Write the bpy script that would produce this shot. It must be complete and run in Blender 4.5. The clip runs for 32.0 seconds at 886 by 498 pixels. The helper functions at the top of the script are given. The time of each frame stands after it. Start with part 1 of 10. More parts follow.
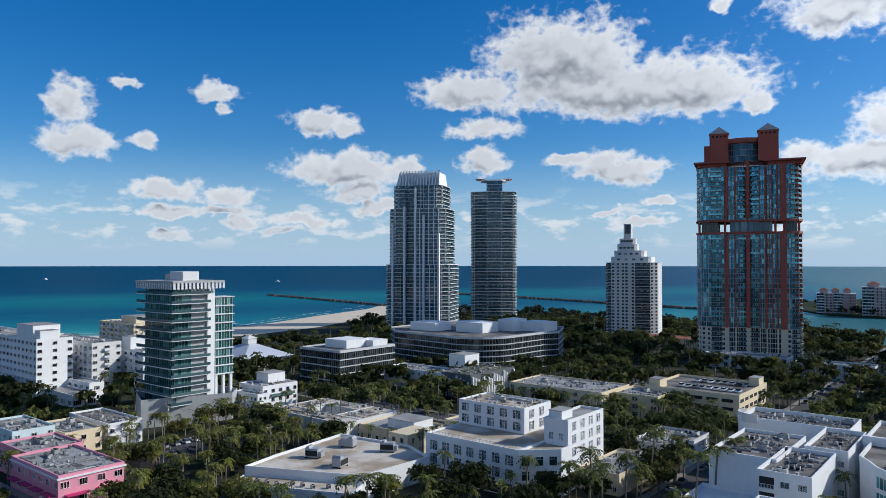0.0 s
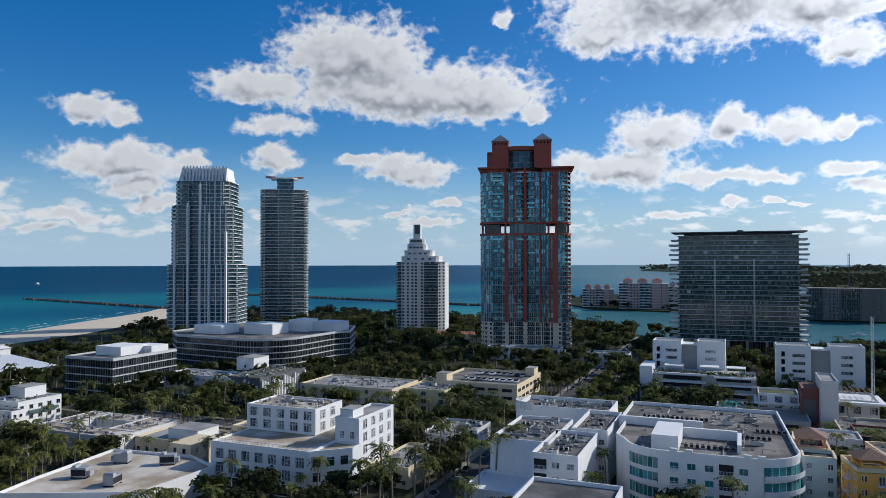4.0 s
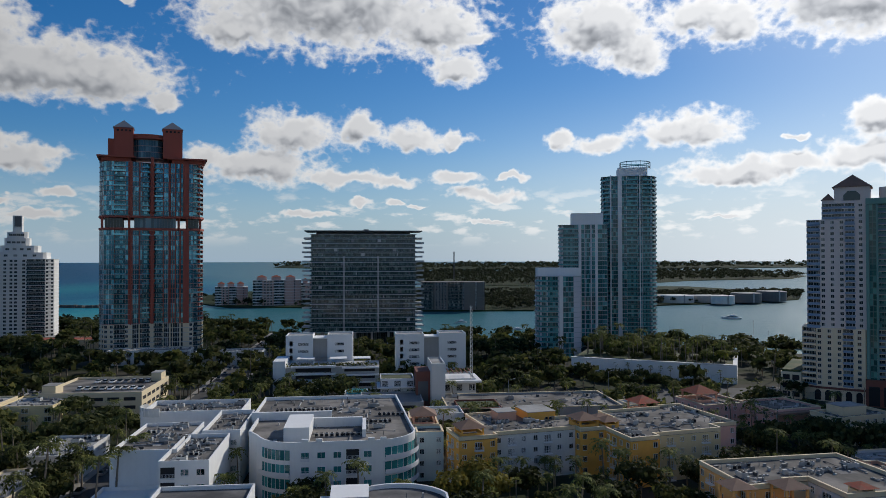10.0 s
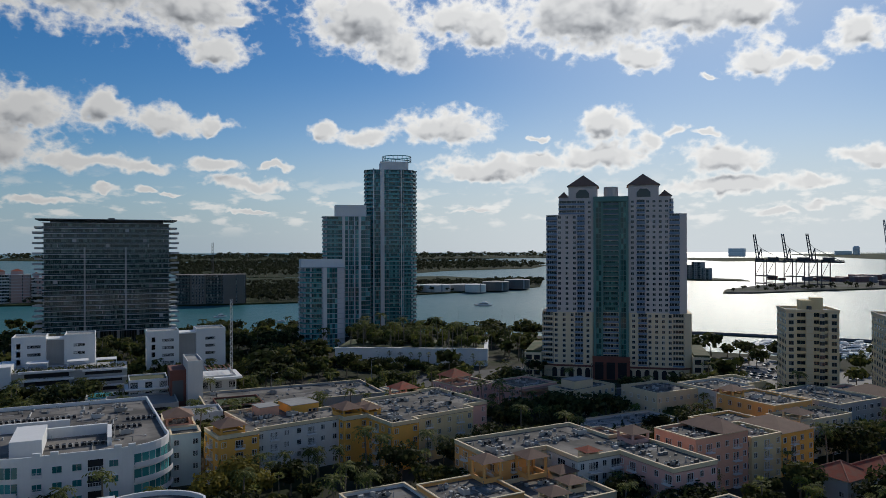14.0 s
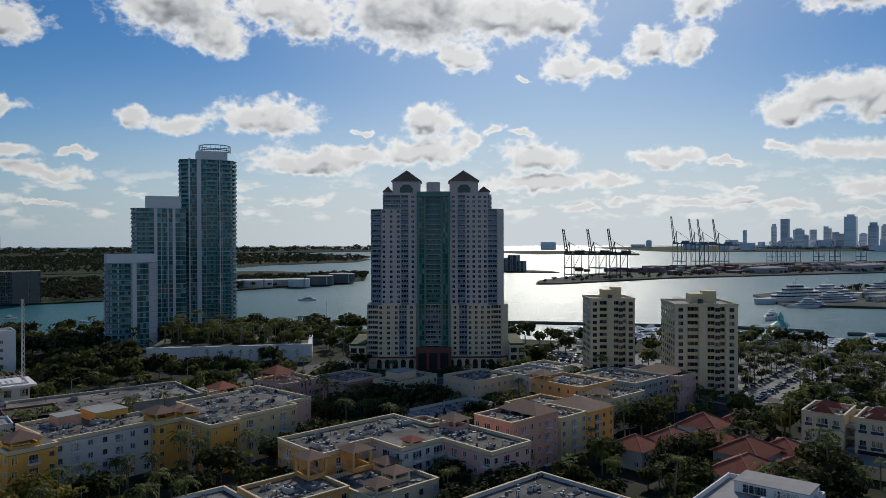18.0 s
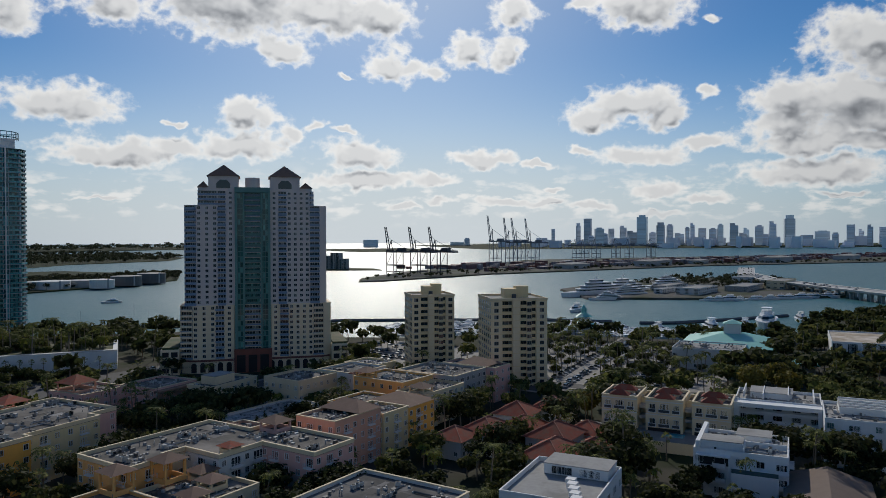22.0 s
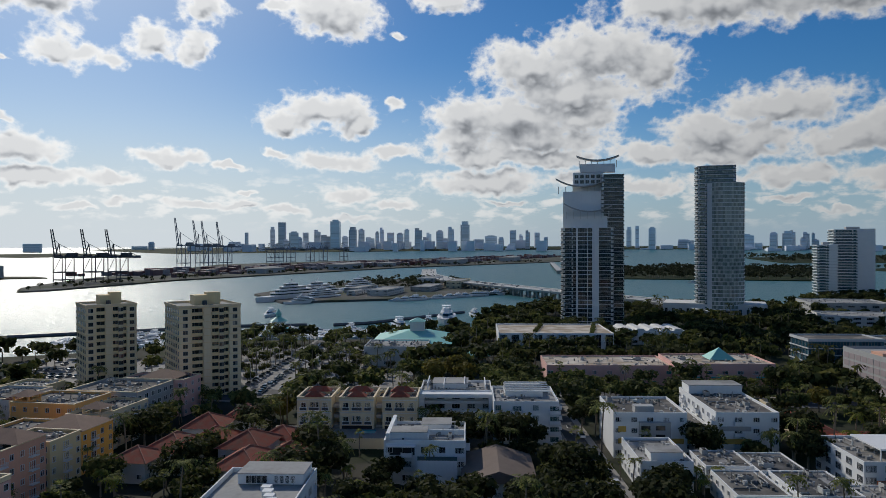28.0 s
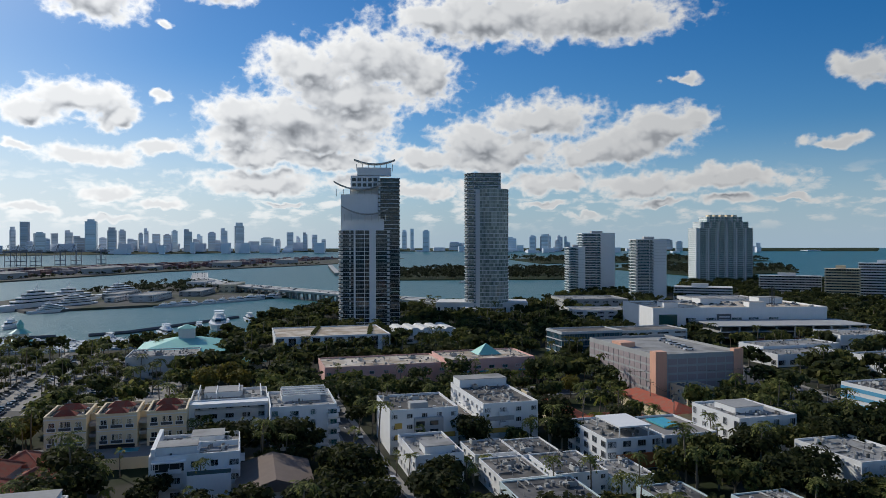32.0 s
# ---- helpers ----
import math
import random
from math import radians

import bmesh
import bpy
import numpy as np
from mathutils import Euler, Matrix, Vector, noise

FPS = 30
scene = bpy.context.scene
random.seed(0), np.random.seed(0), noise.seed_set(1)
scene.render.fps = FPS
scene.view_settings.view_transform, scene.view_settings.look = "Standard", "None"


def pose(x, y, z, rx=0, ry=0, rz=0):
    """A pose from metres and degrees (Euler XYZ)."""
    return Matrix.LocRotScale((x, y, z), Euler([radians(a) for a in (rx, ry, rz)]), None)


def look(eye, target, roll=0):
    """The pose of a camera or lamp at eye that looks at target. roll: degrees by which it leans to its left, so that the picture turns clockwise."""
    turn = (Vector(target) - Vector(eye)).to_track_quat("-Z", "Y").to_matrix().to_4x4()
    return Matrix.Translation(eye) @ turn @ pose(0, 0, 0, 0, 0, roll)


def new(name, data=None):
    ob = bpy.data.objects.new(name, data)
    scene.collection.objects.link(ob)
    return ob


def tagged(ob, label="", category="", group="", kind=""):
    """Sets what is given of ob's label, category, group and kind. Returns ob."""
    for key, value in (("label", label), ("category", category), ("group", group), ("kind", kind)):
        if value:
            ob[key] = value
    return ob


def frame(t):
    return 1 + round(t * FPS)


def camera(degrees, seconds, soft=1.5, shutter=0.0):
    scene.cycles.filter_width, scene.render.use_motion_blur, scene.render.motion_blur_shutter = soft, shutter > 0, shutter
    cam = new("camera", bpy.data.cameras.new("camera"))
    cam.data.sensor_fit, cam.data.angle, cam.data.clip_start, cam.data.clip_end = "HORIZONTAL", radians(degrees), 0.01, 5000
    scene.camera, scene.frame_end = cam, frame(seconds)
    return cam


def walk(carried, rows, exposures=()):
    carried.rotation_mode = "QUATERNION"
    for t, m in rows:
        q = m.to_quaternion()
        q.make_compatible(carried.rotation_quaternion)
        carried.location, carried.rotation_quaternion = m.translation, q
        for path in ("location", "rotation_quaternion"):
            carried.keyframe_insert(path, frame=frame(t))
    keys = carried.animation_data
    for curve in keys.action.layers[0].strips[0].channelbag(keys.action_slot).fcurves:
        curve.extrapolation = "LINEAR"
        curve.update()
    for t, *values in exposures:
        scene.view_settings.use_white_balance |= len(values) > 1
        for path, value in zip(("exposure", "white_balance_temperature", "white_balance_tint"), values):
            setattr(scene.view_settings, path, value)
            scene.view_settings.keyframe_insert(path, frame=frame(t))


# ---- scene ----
cam = camera(63.4, 32.0, soft=0.6)
EYE = (0.0, 0.0, 62.0)
PATH = [
    (0.0, 39.00, 1.10, -0.02),
    (0.5, 37.08, 1.12, 0.00),
    (1.0, 35.16, 1.13, 0.01),
    (1.5, 33.01, 1.11, -0.01),
    (2.0, 30.80, 1.10, -0.01),
    (2.5, 28.71, 1.08, 0.02),
    (3.0, 26.65, 1.06, 0.05),
    (3.5, 24.59, 1.06, 0.08),
    (5.5, 16.10, 0.98, 0.08),
    (6.0, 14.00, 0.97, 0.09),
    (6.5, 11.90, 0.94, 0.09),
    (7.0, 9.76, 0.91, 0.09),
    (7.5, 7.45, 0.91, 0.07),
    (8.0, 4.92, 0.88, 0.10),
    (8.5, 2.42, 0.86, 0.10),
    (9.0, -0.23, 0.87, 0.09),
    (9.5, -3.16, 0.82, 0.09),
    (10.0, -6.12, 0.76, 0.11),
    (10.5, -9.05, 0.68, 0.12),
    (11.0, -12.57, 0.59, 0.14),
    (11.5, -15.72, 0.48, 0.15),
    (12.0, -17.82, 0.39, 0.14),
    (12.5, -19.48, 0.28, 0.14),
    (13.0, -21.18, 0.20, 0.12),
    (13.5, -22.99, 0.11, 0.14),
    (14.0, -24.81, 0.03, 0.14),
    (14.5, -26.54, -0.06, 0.14),
    (16.5, -33.46, -0.31, 0.13),
    (17.0, -35.24, -0.38, 0.18),
    (17.5, -36.99, -0.47, 0.19),
    (18.0, -38.75, -0.50, 0.18),
    (18.5, -40.51, -0.54, 0.18),
    (19.0, -42.23, -0.58, 0.16),
    (19.5, -44.00, -0.62, 0.17),
    (20.0, -45.76, -0.65, 0.20),
    (20.5, -47.51, -0.66, 0.19),
    (21.0, -49.31, -0.69, 0.16),
    (21.5, -51.09, -0.72, 0.15),
    (22.0, -52.84, -0.72, 0.14),
    (22.5, -54.58, -0.72, 0.16),
    (23.0, -56.32, -0.71, 0.19),
    (23.5, -58.05, -0.71, 0.21),
    (24.0, -59.79, -0.70, 0.22),
    (24.5, -61.60, -0.67, 0.23),
    (25.0, -63.56, -0.67, 0.19),
    (25.5, -65.51, -0.62, 0.18),
    (27.5, -74.43, -0.49, 0.16),
    (28.0, -76.88, -0.47, 0.15),
    (28.5, -79.20, -0.46, 0.13),
    (29.0, -81.60, -0.43, 0.10),
    (29.5, -83.91, -0.41, 0.10),
    (30.0, -86.17, -0.39, 0.09),
    (30.5, -88.38, -0.36, 0.12),
    (31.0, -90.55, -0.36, 0.12),
    (31.5, -92.56, -0.34, 0.10),
    (32.0, -94.49, -0.33, 0.09),
]
walk(cam, [(t, pose(*EYE, 90 + pitch, roll, yaw)) for t, yaw, pitch, roll in PATH],
     [(0, -0.1, 5900, 9), (6, -0.25, 6150, 10), (10, -0.5, 6350, 10), (13, -0.7, 6450, 9), (19, -0.79, 6430, 9), (25, -0.80, 6430, 9), (28, -0.70, 6390, 9), (32, -0.42, 6350, 9)])

# ---------------- sky, sun ----------------
SKY_POWER, SUN_POWER, CLOUD_FAR, CLOUD_NEAR = 0.093, 4.1, 0.84, 1.62
SUN_AZ, SUN_EL = 47.0, 31.0        # degrees from +y towards +x, and above the horizon
world = bpy.data.worlds.new("sky")
scene.world = world
world.use_nodes = True
WT = world.node_tree
WT.nodes.clear()


def wn(kind, *ins, tree=WT, **props):
    """A node of the tree; ins are numbers, vectors or sockets for its inputs in order."""
    n = tree.nodes.new(kind)
    for k, v in props.items():
        if k == "operation":
            n.operation = v
        elif k == "sky_type":
            n.sky_type = v
        elif k == "interpolation_type":
            n.interpolation_type = v
        elif k == "noise_dimensions":
            n.noise_dimensions = v
        elif k == "data_type":
            n.data_type = v
        elif k == "blend_type":
            n.blend_type = v
        elif k == "feature":
            n.feature = v
        elif k == "normalize":
            n.normalize = v
    for i, v in enumerate(ins):
        if v is None:
            continue
        if isinstance(v, bpy.types.NodeSocket):
            tree.links.new(v, n.inputs[i])
        else:
            n.inputs[i].default_value = v
    return n


def wm(op, *ins):
    return wn("ShaderNodeMath", *ins, operation=op).outputs[0]


def wv(op, *ins):
    return wn("ShaderNodeVectorMath", *ins, operation=op).outputs[0]


sky = wn("ShaderNodeTexSky", sky_type="NISHITA")
sky.sun_disc = False
sky.sun_elevation, sky.sun_rotation = radians(SUN_EL), radians(SUN_AZ)
sky.altitude, sky.air_density, sky.dust_density, sky.ozone_density = 20, 1.0, 0.35, 3.5

# direction as azimuth and elevation in degrees
way = wn("ShaderNodeTexCoord").outputs["Generated"]
sep = wn("ShaderNodeSeparateXYZ", way).outputs
az = wm("MULTIPLY", wm("ARCTAN2", sep[0], sep[1]), 57.29578)
el = wm("MULTIPLY", wm("ARCSINE", sep[2]), 57.29578)
CLOUDS = []


def cloud(a, e, w, h):
    """One cumulus: azimuth, elevation, half width and half height in degrees."""
    CLOUDS.append((a, e, w, h))


cloud(-66.5, 11.3, 1.5, 1.9); cloud(-65.9, 8.5, 2.3, 1.3); cloud(-61.8, 9.1, 1.2, 0.6); cloud(-63.1, 13.0, 0.9, 0.4); cloud(-29.6, 15.7, 5.7, 3.3)
cloud(-20.2, 13.1, 5.2, 2.5); cloud(-25.6, 13.1, 10.2, 2.1); cloud(-36.9, 13.3, 4.0, 1.4); cloud(-35.7, 10.5, 2.7, 0.9); cloud(-56.6, 12.9, 1.8, 0.8)
cloud(-55.8, 11.6, 0.7, 0.6); cloud(-48.7, 10.8, 2.3, 1.0); cloud(-46.6, 10.5, 0.9, 0.8); cloud(-46.4, 7.2, 5.0, 1.5); cloud(-45.6, 5.7, 2.5, 0.9)
cloud(-42.1, 7.7, 1.3, 1.0); cloud(-60.2, 5.3, 2.9, 0.9); cloud(-55.7, 5.0, 2.2, 0.7); cloud(-59.5, 3.7, 2.1, 0.5); cloud(-56.3, 4.0, 1.8, 0.4)
cloud(-54.6, 3.1, 1.5, 0.6); cloud(-49.7, 3.3, 2.8, 0.6); cloud(-60.0, 2.0, 1.4, 0.4); cloud(-52.1, 2.4, 1.6, 0.4); cloud(-44.3, 4.3, 2.1, 0.6)
cloud(-35.9, 7.9, 1.9, 1.0); cloud(-22.0, 4.6, 1.2, 0.4); cloud(-26.0, 4.0, 1.3, 0.2); cloud(-23.3, 3.2, 1.8, 0.4); cloud(-17.6, 18.4, 0.7, 0.7)
cloud(-15.1, 11.4, 1.2, 0.8); cloud(-2.6, 19.6, 10.3, 4.8); cloud(-9.8, 17.3, 3.5, 1.8); cloud(5.5, 17.7, 4.0, 2.5); cloud(7.5, 14.6, 2.2, 1.1)
cloud(9.1, 17.0, 1.1, 0.6); cloud(-5.8, 9.6, 3.5, 1.7); cloud(-0.4, 9.9, 1.9, 1.5); cloud(3.5, 9.5, 2.3, 1.2); cloud(7.0, 9.4, 1.7, 0.7)
cloud(-8.0, 7.1, 4.9, 1.4); cloud(-1.7, 6.4, 3.6, 0.8); cloud(2.3, 6.2, 1.8, 0.5); cloud(-12.4, 7.9, 1.7, 1.0); cloud(-29.2, 8.1, 1.7, 0.5)
cloud(-25.2, 7.2, 3.5, 1.3); cloud(7.0, 6.3, 1.8, 0.7); cloud(9.9, 5.1, 2.6, 0.6); cloud(11.4, 6.4, 1.1, 0.3); cloud(-0.4, 4.4, 1.0, 0.3)
cloud(2.1, 4.5, 0.7, 0.3); cloud(4.1, 4.3, 1.1, 0.2); cloud(-4.9, 3.3, 2.0, 0.3); cloud(-22.0, 4.6, 1.2, 0.4); cloud(-23.9, 3.3, 1.9, 0.3)
cloud(9.9, 2.8, 1.5, 0.2); cloud(-26.0, 4.0, 1.5, 0.2); cloud(18.4, 17.5, 4.4, 2.9); cloud(21.1, 15.5, 2.5, 1.9); cloud(25.6, 17.6, 2.5, 1.8)
cloud(28.3, 16.9, 2.5, 1.9); cloud(36.7, 17.8, 7.1, 3.5); cloud(43.4, 17.2, 5.3, 2.0); cloud(48.1, 17.1, 2.7, 1.8); cloud(40.5, 14.3, 2.0, 1.1)
cloud(48.5, 13.5, 2.0, 1.6); cloud(50.7, 13.4, 1.3, 0.7); cloud(25.0, 9.5, 4.0, 1.5); cloud(18.6, 8.6, 2.0, 0.8); cloud(15.3, 8.9, 1.1, 0.9)
cloud(28.3, 6.3, 5.0, 1.2); cloud(32.7, 6.7, 2.2, 1.0); cloud(37.5, 7.1, 3.4, 1.2); cloud(37.7, 9.4, 2.4, 1.4); cloud(40.9, 8.2, 1.2, 0.7)
cloud(42.8, 9.1, 1.2, 0.5); cloud(45.2, 8.5, 0.8, 0.3); cloud(32.3, 8.5, 0.6, 0.3); cloud(46.2, 6.7, 2.9, 1.2); cloud(46.9, 4.8, 5.2, 0.8)
cloud(52.2, 4.8, 1.8, 0.5); cloud(9.2, 5.1, 2.3, 0.5); cloud(7.0, 6.4, 1.8, 0.6); cloud(11.8, 6.4, 1.0, 0.3); cloud(9.7, 2.8, 1.5, 0.2)
cloud(27.6, 3.1, 1.9, 0.2); cloud(55.1, 6.4, 1.5, 0.8); cloud(54.9, 14.5, 1.9, 1.4); cloud(57.9, 14.3, 1.1, 1.5); cloud(52.3, 13.2, 1.1, 0.8)
cloud(45.0, 12.6, 0.6, 0.3); cloud(58.1, 16.9, 1.5, 1.0); cloud(55.8, 6.2, 2.2, 0.7); cloud(60.4, 5.8, 1.1, 0.3); cloud(45.2, 4.6, 1.8, 0.5)
cloud(45.2, 8.6, 0.9, 0.4); cloud(52.3, 3.2, 1.5, 0.4); cloud(49.7, 2.5, 1.2, 0.3); cloud(58.1, 3.0, 2.1, 0.5); cloud(61.2, 2.9, 1.2, 0.4)
cloud(61.6, 4.0, 1.0, 0.3); cloud(64.3, 2.5, 1.9, 0.4); cloud(58.6, 17.5, 1.6, 1.5); cloud(68.2, 17.3, 3.5, 2.0); cloud(73.0, 16.1, 0.6, 0.4)
cloud(64.0, 17.5, 1.3, 0.5); cloud(67.5, 10.2, 3.8, 1.6); cloud(64.6, 9.3, 2.0, 1.1); cloud(70.0, 9.3, 1.5, 1.1); cloud(68.0, 6.5, 3.6, 0.9)
cloud(73.0, 7.2, 2.3, 0.7); cloud(63.7, 7.0, 1.0, 0.4); cloud(56.5, 6.3, 2.2, 0.7); cloud(60.3, 5.9, 0.8, 0.3); cloud(57.8, 3.2, 2.5, 0.4)
cloud(61.0, 2.9, 1.6, 0.4); cloud(69.7, 3.8, 2.4, 0.6); cloud(73.0, 3.0, 1.9, 0.4); cloud(69.1, 1.9, 2.7, 0.3); cloud(81.8, 3.1, 1.8, 0.3)
cloud(83.7, 13.5, 3.8, 2.2); cloud(89.1, 14.2, 4.3, 2.4); cloud(93.0, 13.1, 2.8, 2.3); cloud(82.4, 9.7, 5.8, 2.1); cloud(78.4, 10.0, 2.2, 1.7)
cloud(87.8, 9.7, 2.7, 1.5); cloud(81.0, 6.8, 5.5, 1.0); cloud(85.5, 6.7, 3.4, 0.9); cloud(80.1, 4.8, 5.1, 1.2); cloud(87.3, 5.1, 2.3, 0.8)
cloud(102.4, 9.8, 4.5, 1.7); cloud(97.2, 8.1, 3.5, 1.8); cloud(93.2, 6.9, 4.0, 0.9); cloud(100.2, 7.5, 3.5, 1.3); cloud(111.6, 8.8, 3.6, 1.5)
cloud(108.9, 7.6, 3.9, 1.7); cloud(113.9, 9.3, 1.7, 0.9); cloud(98.1, 17.3, 7.4, 2.4); cloud(106.5, 17.1, 6.9, 1.9); cloud(93.6, 17.5, 2.7, 1.4)
cloud(77.1, 18.5, 2.6, 1.0); cloud(73.3, 16.0, 0.6, 0.3); cloud(113.1, 12.4, 1.3, 0.4); cloud(103.2, 4.7, 3.8, 1.0); cloud(98.0, 4.6, 2.2, 0.7)
cloud(92.3, 4.3, 3.4, 0.8); cloud(110.1, 4.5, 3.9, 1.0); cloud(116.1, 4.9, 4.6, 0.8); cloud(111.3, 3.2, 2.1, 0.4); cloud(116.4, 3.4, 2.5, 0.5)
cloud(102.8, 2.9, 2.1, 0.3); cloud(105.7, 2.2, 1.6, 0.3); cloud(81.9, 3.1, 1.6, 0.3); cloud(73.3, 10.9, 0.8, 0.4); cloud(124.9, 12.0, 1.7, 1.2)
cloud(123.2, 7.2, 2.1, 0.5); cloud(120.4, 3.4, 2.2, 0.3)
cloud(87.3, 11.5, 5.8, 1.8); cloud(84.2, 8.2, 6.3, 1.5); cloud(78.4, 8.1, 2.6, 1.3); cloud(98.0, 6.5, 5.2, 1.0); cloud(105.7, 6.9, 2.9, 1.3)
# unseen cumulus behind and above the camera, scattered; added in number as fill light
crng = random.Random(5)
for k in range(26):
    ca = crng.uniform(140, 275)
    cloud(ca if ca < 180 else ca - 360, crng.uniform(4, 45), crng.uniform(5, 13), crng.uniform(2, 5))
for k in range(10):
    cloud(crng.uniform(-60, 130), crng.uniform(26, 60), crng.uniform(3, 9), crng.uniform(1.5, 3.5))


def cloud_field(u, v):
    """1 in the heart of a cloud, 0 at its rim, negative outside; bases are flatter than tops."""
    p = wn("ShaderNodeCombineXYZ", u, v, 0.0).outputs[0]
    warp = wn("ShaderNodeTexNoise", p, None, 0.42, 3.0, 0.55, 2.0).outputs["Color"]
    p = wv("MULTIPLY_ADD", wv("SUBTRACT", warp, (0.5, 0.5, 0.5)), (3.0, 2.2, 0.0), p)
    low = None
    for a, e, w, h in CLOUDS:
        q = wv("MULTIPLY_ADD", p, (1 / w, 1 / h, 0), (-a / w, -e / h, 0))
        q = wv("MAXIMUM", q, wv("MULTIPLY", q, (-1.0, -1.25, 0.0)))
        d = wn("ShaderNodeVectorMath", q, operation="LENGTH").outputs["Value"]
        low = d if low is None else wm("SMOOTH_MIN", low, d, 0.42)
    return wm("SUBTRACT", 1.0, low)


def cloud_depth(u, v, fine=True, field=None):
    """Field plus billows: rounded heaps first, then torn wisps along the rims."""
    p = wn("ShaderNodeCombineXYZ", u, wm("MULTIPLY", v, 1.25), 3.7).outputs[0]
    big = wn("ShaderNodeTexNoise", p, None, 0.55, 2.0, 0.5, 2.0).outputs[0]
    wob = wm("MULTIPLY", wm("SUBTRACT", big, 0.5), 1.0)
    heap = wn("ShaderNodeTexNoise", p, None, 0.85, 3.0 if fine else 0.0, 0.45, 2.1).outputs[0]
    heap = wm("ABSOLUTE", wm("MULTIPLY_ADD", heap, 2.0, -1.0))
    wob = wm("ADD", wob, wm("MULTIPLY", wm("SUBTRACT", 0.2, heap), 0.7 if fine else 0.3))
    if fine:
        tiny = wn("ShaderNodeTexNoise", p, None, 1.7, 8.0, 0.55, 2.1).outputs[0]
        wob = wm("ADD", wob, wm("MULTIPLY", wm("SUBTRACT", tiny, 0.5), 0.62))
    return wm("ADD", field or cloud_field(u, v), wob)


def ramp(x, lo, hi, to_lo=0.0, to_hi=1.0):
    n = wn("ShaderNodeMapRange", x, lo, hi, to_lo, to_hi, interpolation_type="SMOOTHSTEP")
    return n.outputs[0]


body = cloud_field(az, el)
here = cloud_depth(az, el, True, body)
smooth = cloud_depth(az, el, False, body)
# the same field higher up and nearer to the sun tells tops from bases
du, dv = wm("SUBTRACT", SUN_AZ, az), wm("SUBTRACT", SUN_EL + 6, el)
far_off = wm("SQRT", wm("ADD", wm("MULTIPLY", du, du), wm("MULTIPLY", dv, dv)))
step_out = wm("DIVIDE", 0.5, wm("MAXIMUM", far_off, 1.0))
above = cloud_depth(wm("MULTIPLY_ADD", du, step_out, az), wm("ADD", el, 1.0), False)
cover = ramp(here, -0.26, 0.38)
under = ramp(wm("SUBTRACT", above, smooth), -0.5, 0.6)
core = ramp(wm("MULTIPLY_ADD", here, 0.25, wm("MULTIPLY", smooth, 0.75)), 0.02, 0.66)
shade = wm("MULTIPLY", wm("MULTIPLY_ADD", under, 0.75, 0.27), core)
depth_of = ramp(far_off, 95, 35, 0.63, 0.76)
bright = wm("MULTIPLY", wm("SUBTRACT", 1.0, wm("MULTIPLY", shade, depth_of)), ramp(far_off, 85, 15, CLOUD_FAR, CLOUD_NEAR))
tone = wn("ShaderNodeMix", shade, data_type="RGBA")
tone.inputs[6].default_value, tone.inputs[7].default_value = (1.0, 0.985, 0.96, 1), (0.86, 0.91, 1.0, 1)
rich = wn("ShaderNodeHueSaturation", 0.5, ramp(far_off, 100, 40, 1.40, 1.33), 1.05, 1.0, sky.outputs[0])
cool = wn("ShaderNodeMix", 1.0, data_type="RGBA", blend_type="MULTIPLY")
WT.links.new(rich.outputs[0], cool.inputs[6])
cool.inputs[7].default_value = (0.86, 0.99, 1.12, 1)
# haze along the horizon, and the bright veil round the sun
haze = wn("ShaderNodeMix", ramp(el, 9.5, -1.0, 0.0, 0.9), data_type="RGBA")
WT.links.new(cool.outputs[2], haze.inputs[6])
haze.inputs[7].default_value = (4.9, 6.5, 8.1, 1)
veil = wn("ShaderNodeMix", ramp(far_off, 37, 6, 0.0, 0.52), data_type="RGBA")
WT.links.new(haze.outputs[2], veil.inputs[6])
veil.inputs[7].default_value = (11.5, 12.6, 13.6, 1)
glare = wn("ShaderNodeMix", wm("MULTIPLY", ramp(wm("ABSOLUTE", du), 54, 4, 0.0, 0.82), ramp(el, 15.0, 0.0)), data_type="RGBA")
WT.links.new(veil.outputs[2], glare.inputs[6])
glare.inputs[7].default_value = (12.0, 12.8, 13.4, 1)
back_sky = wn("ShaderNodeBackground", glare.outputs[2], SKY_POWER)
back_cloud = wn("ShaderNodeBackground", tone.outputs[2], bright)
# rows of small far cumulus low over the horizon
low_p = wn("ShaderNodeCombineXYZ", az, wm("MULTIPLY", el, 2.6), 9.1).outputs[0]
low_n = wn("ShaderNodeTexNoise", low_p, None, 0.42, 5.0, 0.55, 2.0).outputs[0]
low_b = wm("MULTIPLY", ramp(el, 0.6, 2.2), ramp(el, 6.5, 3.2))
low_rows = wm("MULTIPLY", ramp(low_n, 0.50, 0.66), low_b)
cover = wm("MAXIMUM", cover, wm("MULTIPLY", low_rows, 0.8))
fade = wm("MULTIPLY", cover, ramp(el, 0.2, 3.5, 0.5, 1.0))
mixed = wn("ShaderNodeMixShader", fade, back_sky.outputs[0], back_cloud.outputs[0])
wn("ShaderNodeOutputWorld", mixed.outputs[0])

sun = new("sun", bpy.data.lights.new("sun", "SUN"))
sun.data.energy, sun.data.angle, sun.data.color = SUN_POWER, radians(0.53), (1.0, 0.93, 0.82)
a, e = radians(SUN_AZ), radians(SUN_EL)
SUN_WAY = Vector((math.sin(a) * math.cos(e), math.cos(a) * math.cos(e), math.sin(e)))
sun.matrix_world = look(SUN_WAY * 300, (0, 0, 0))

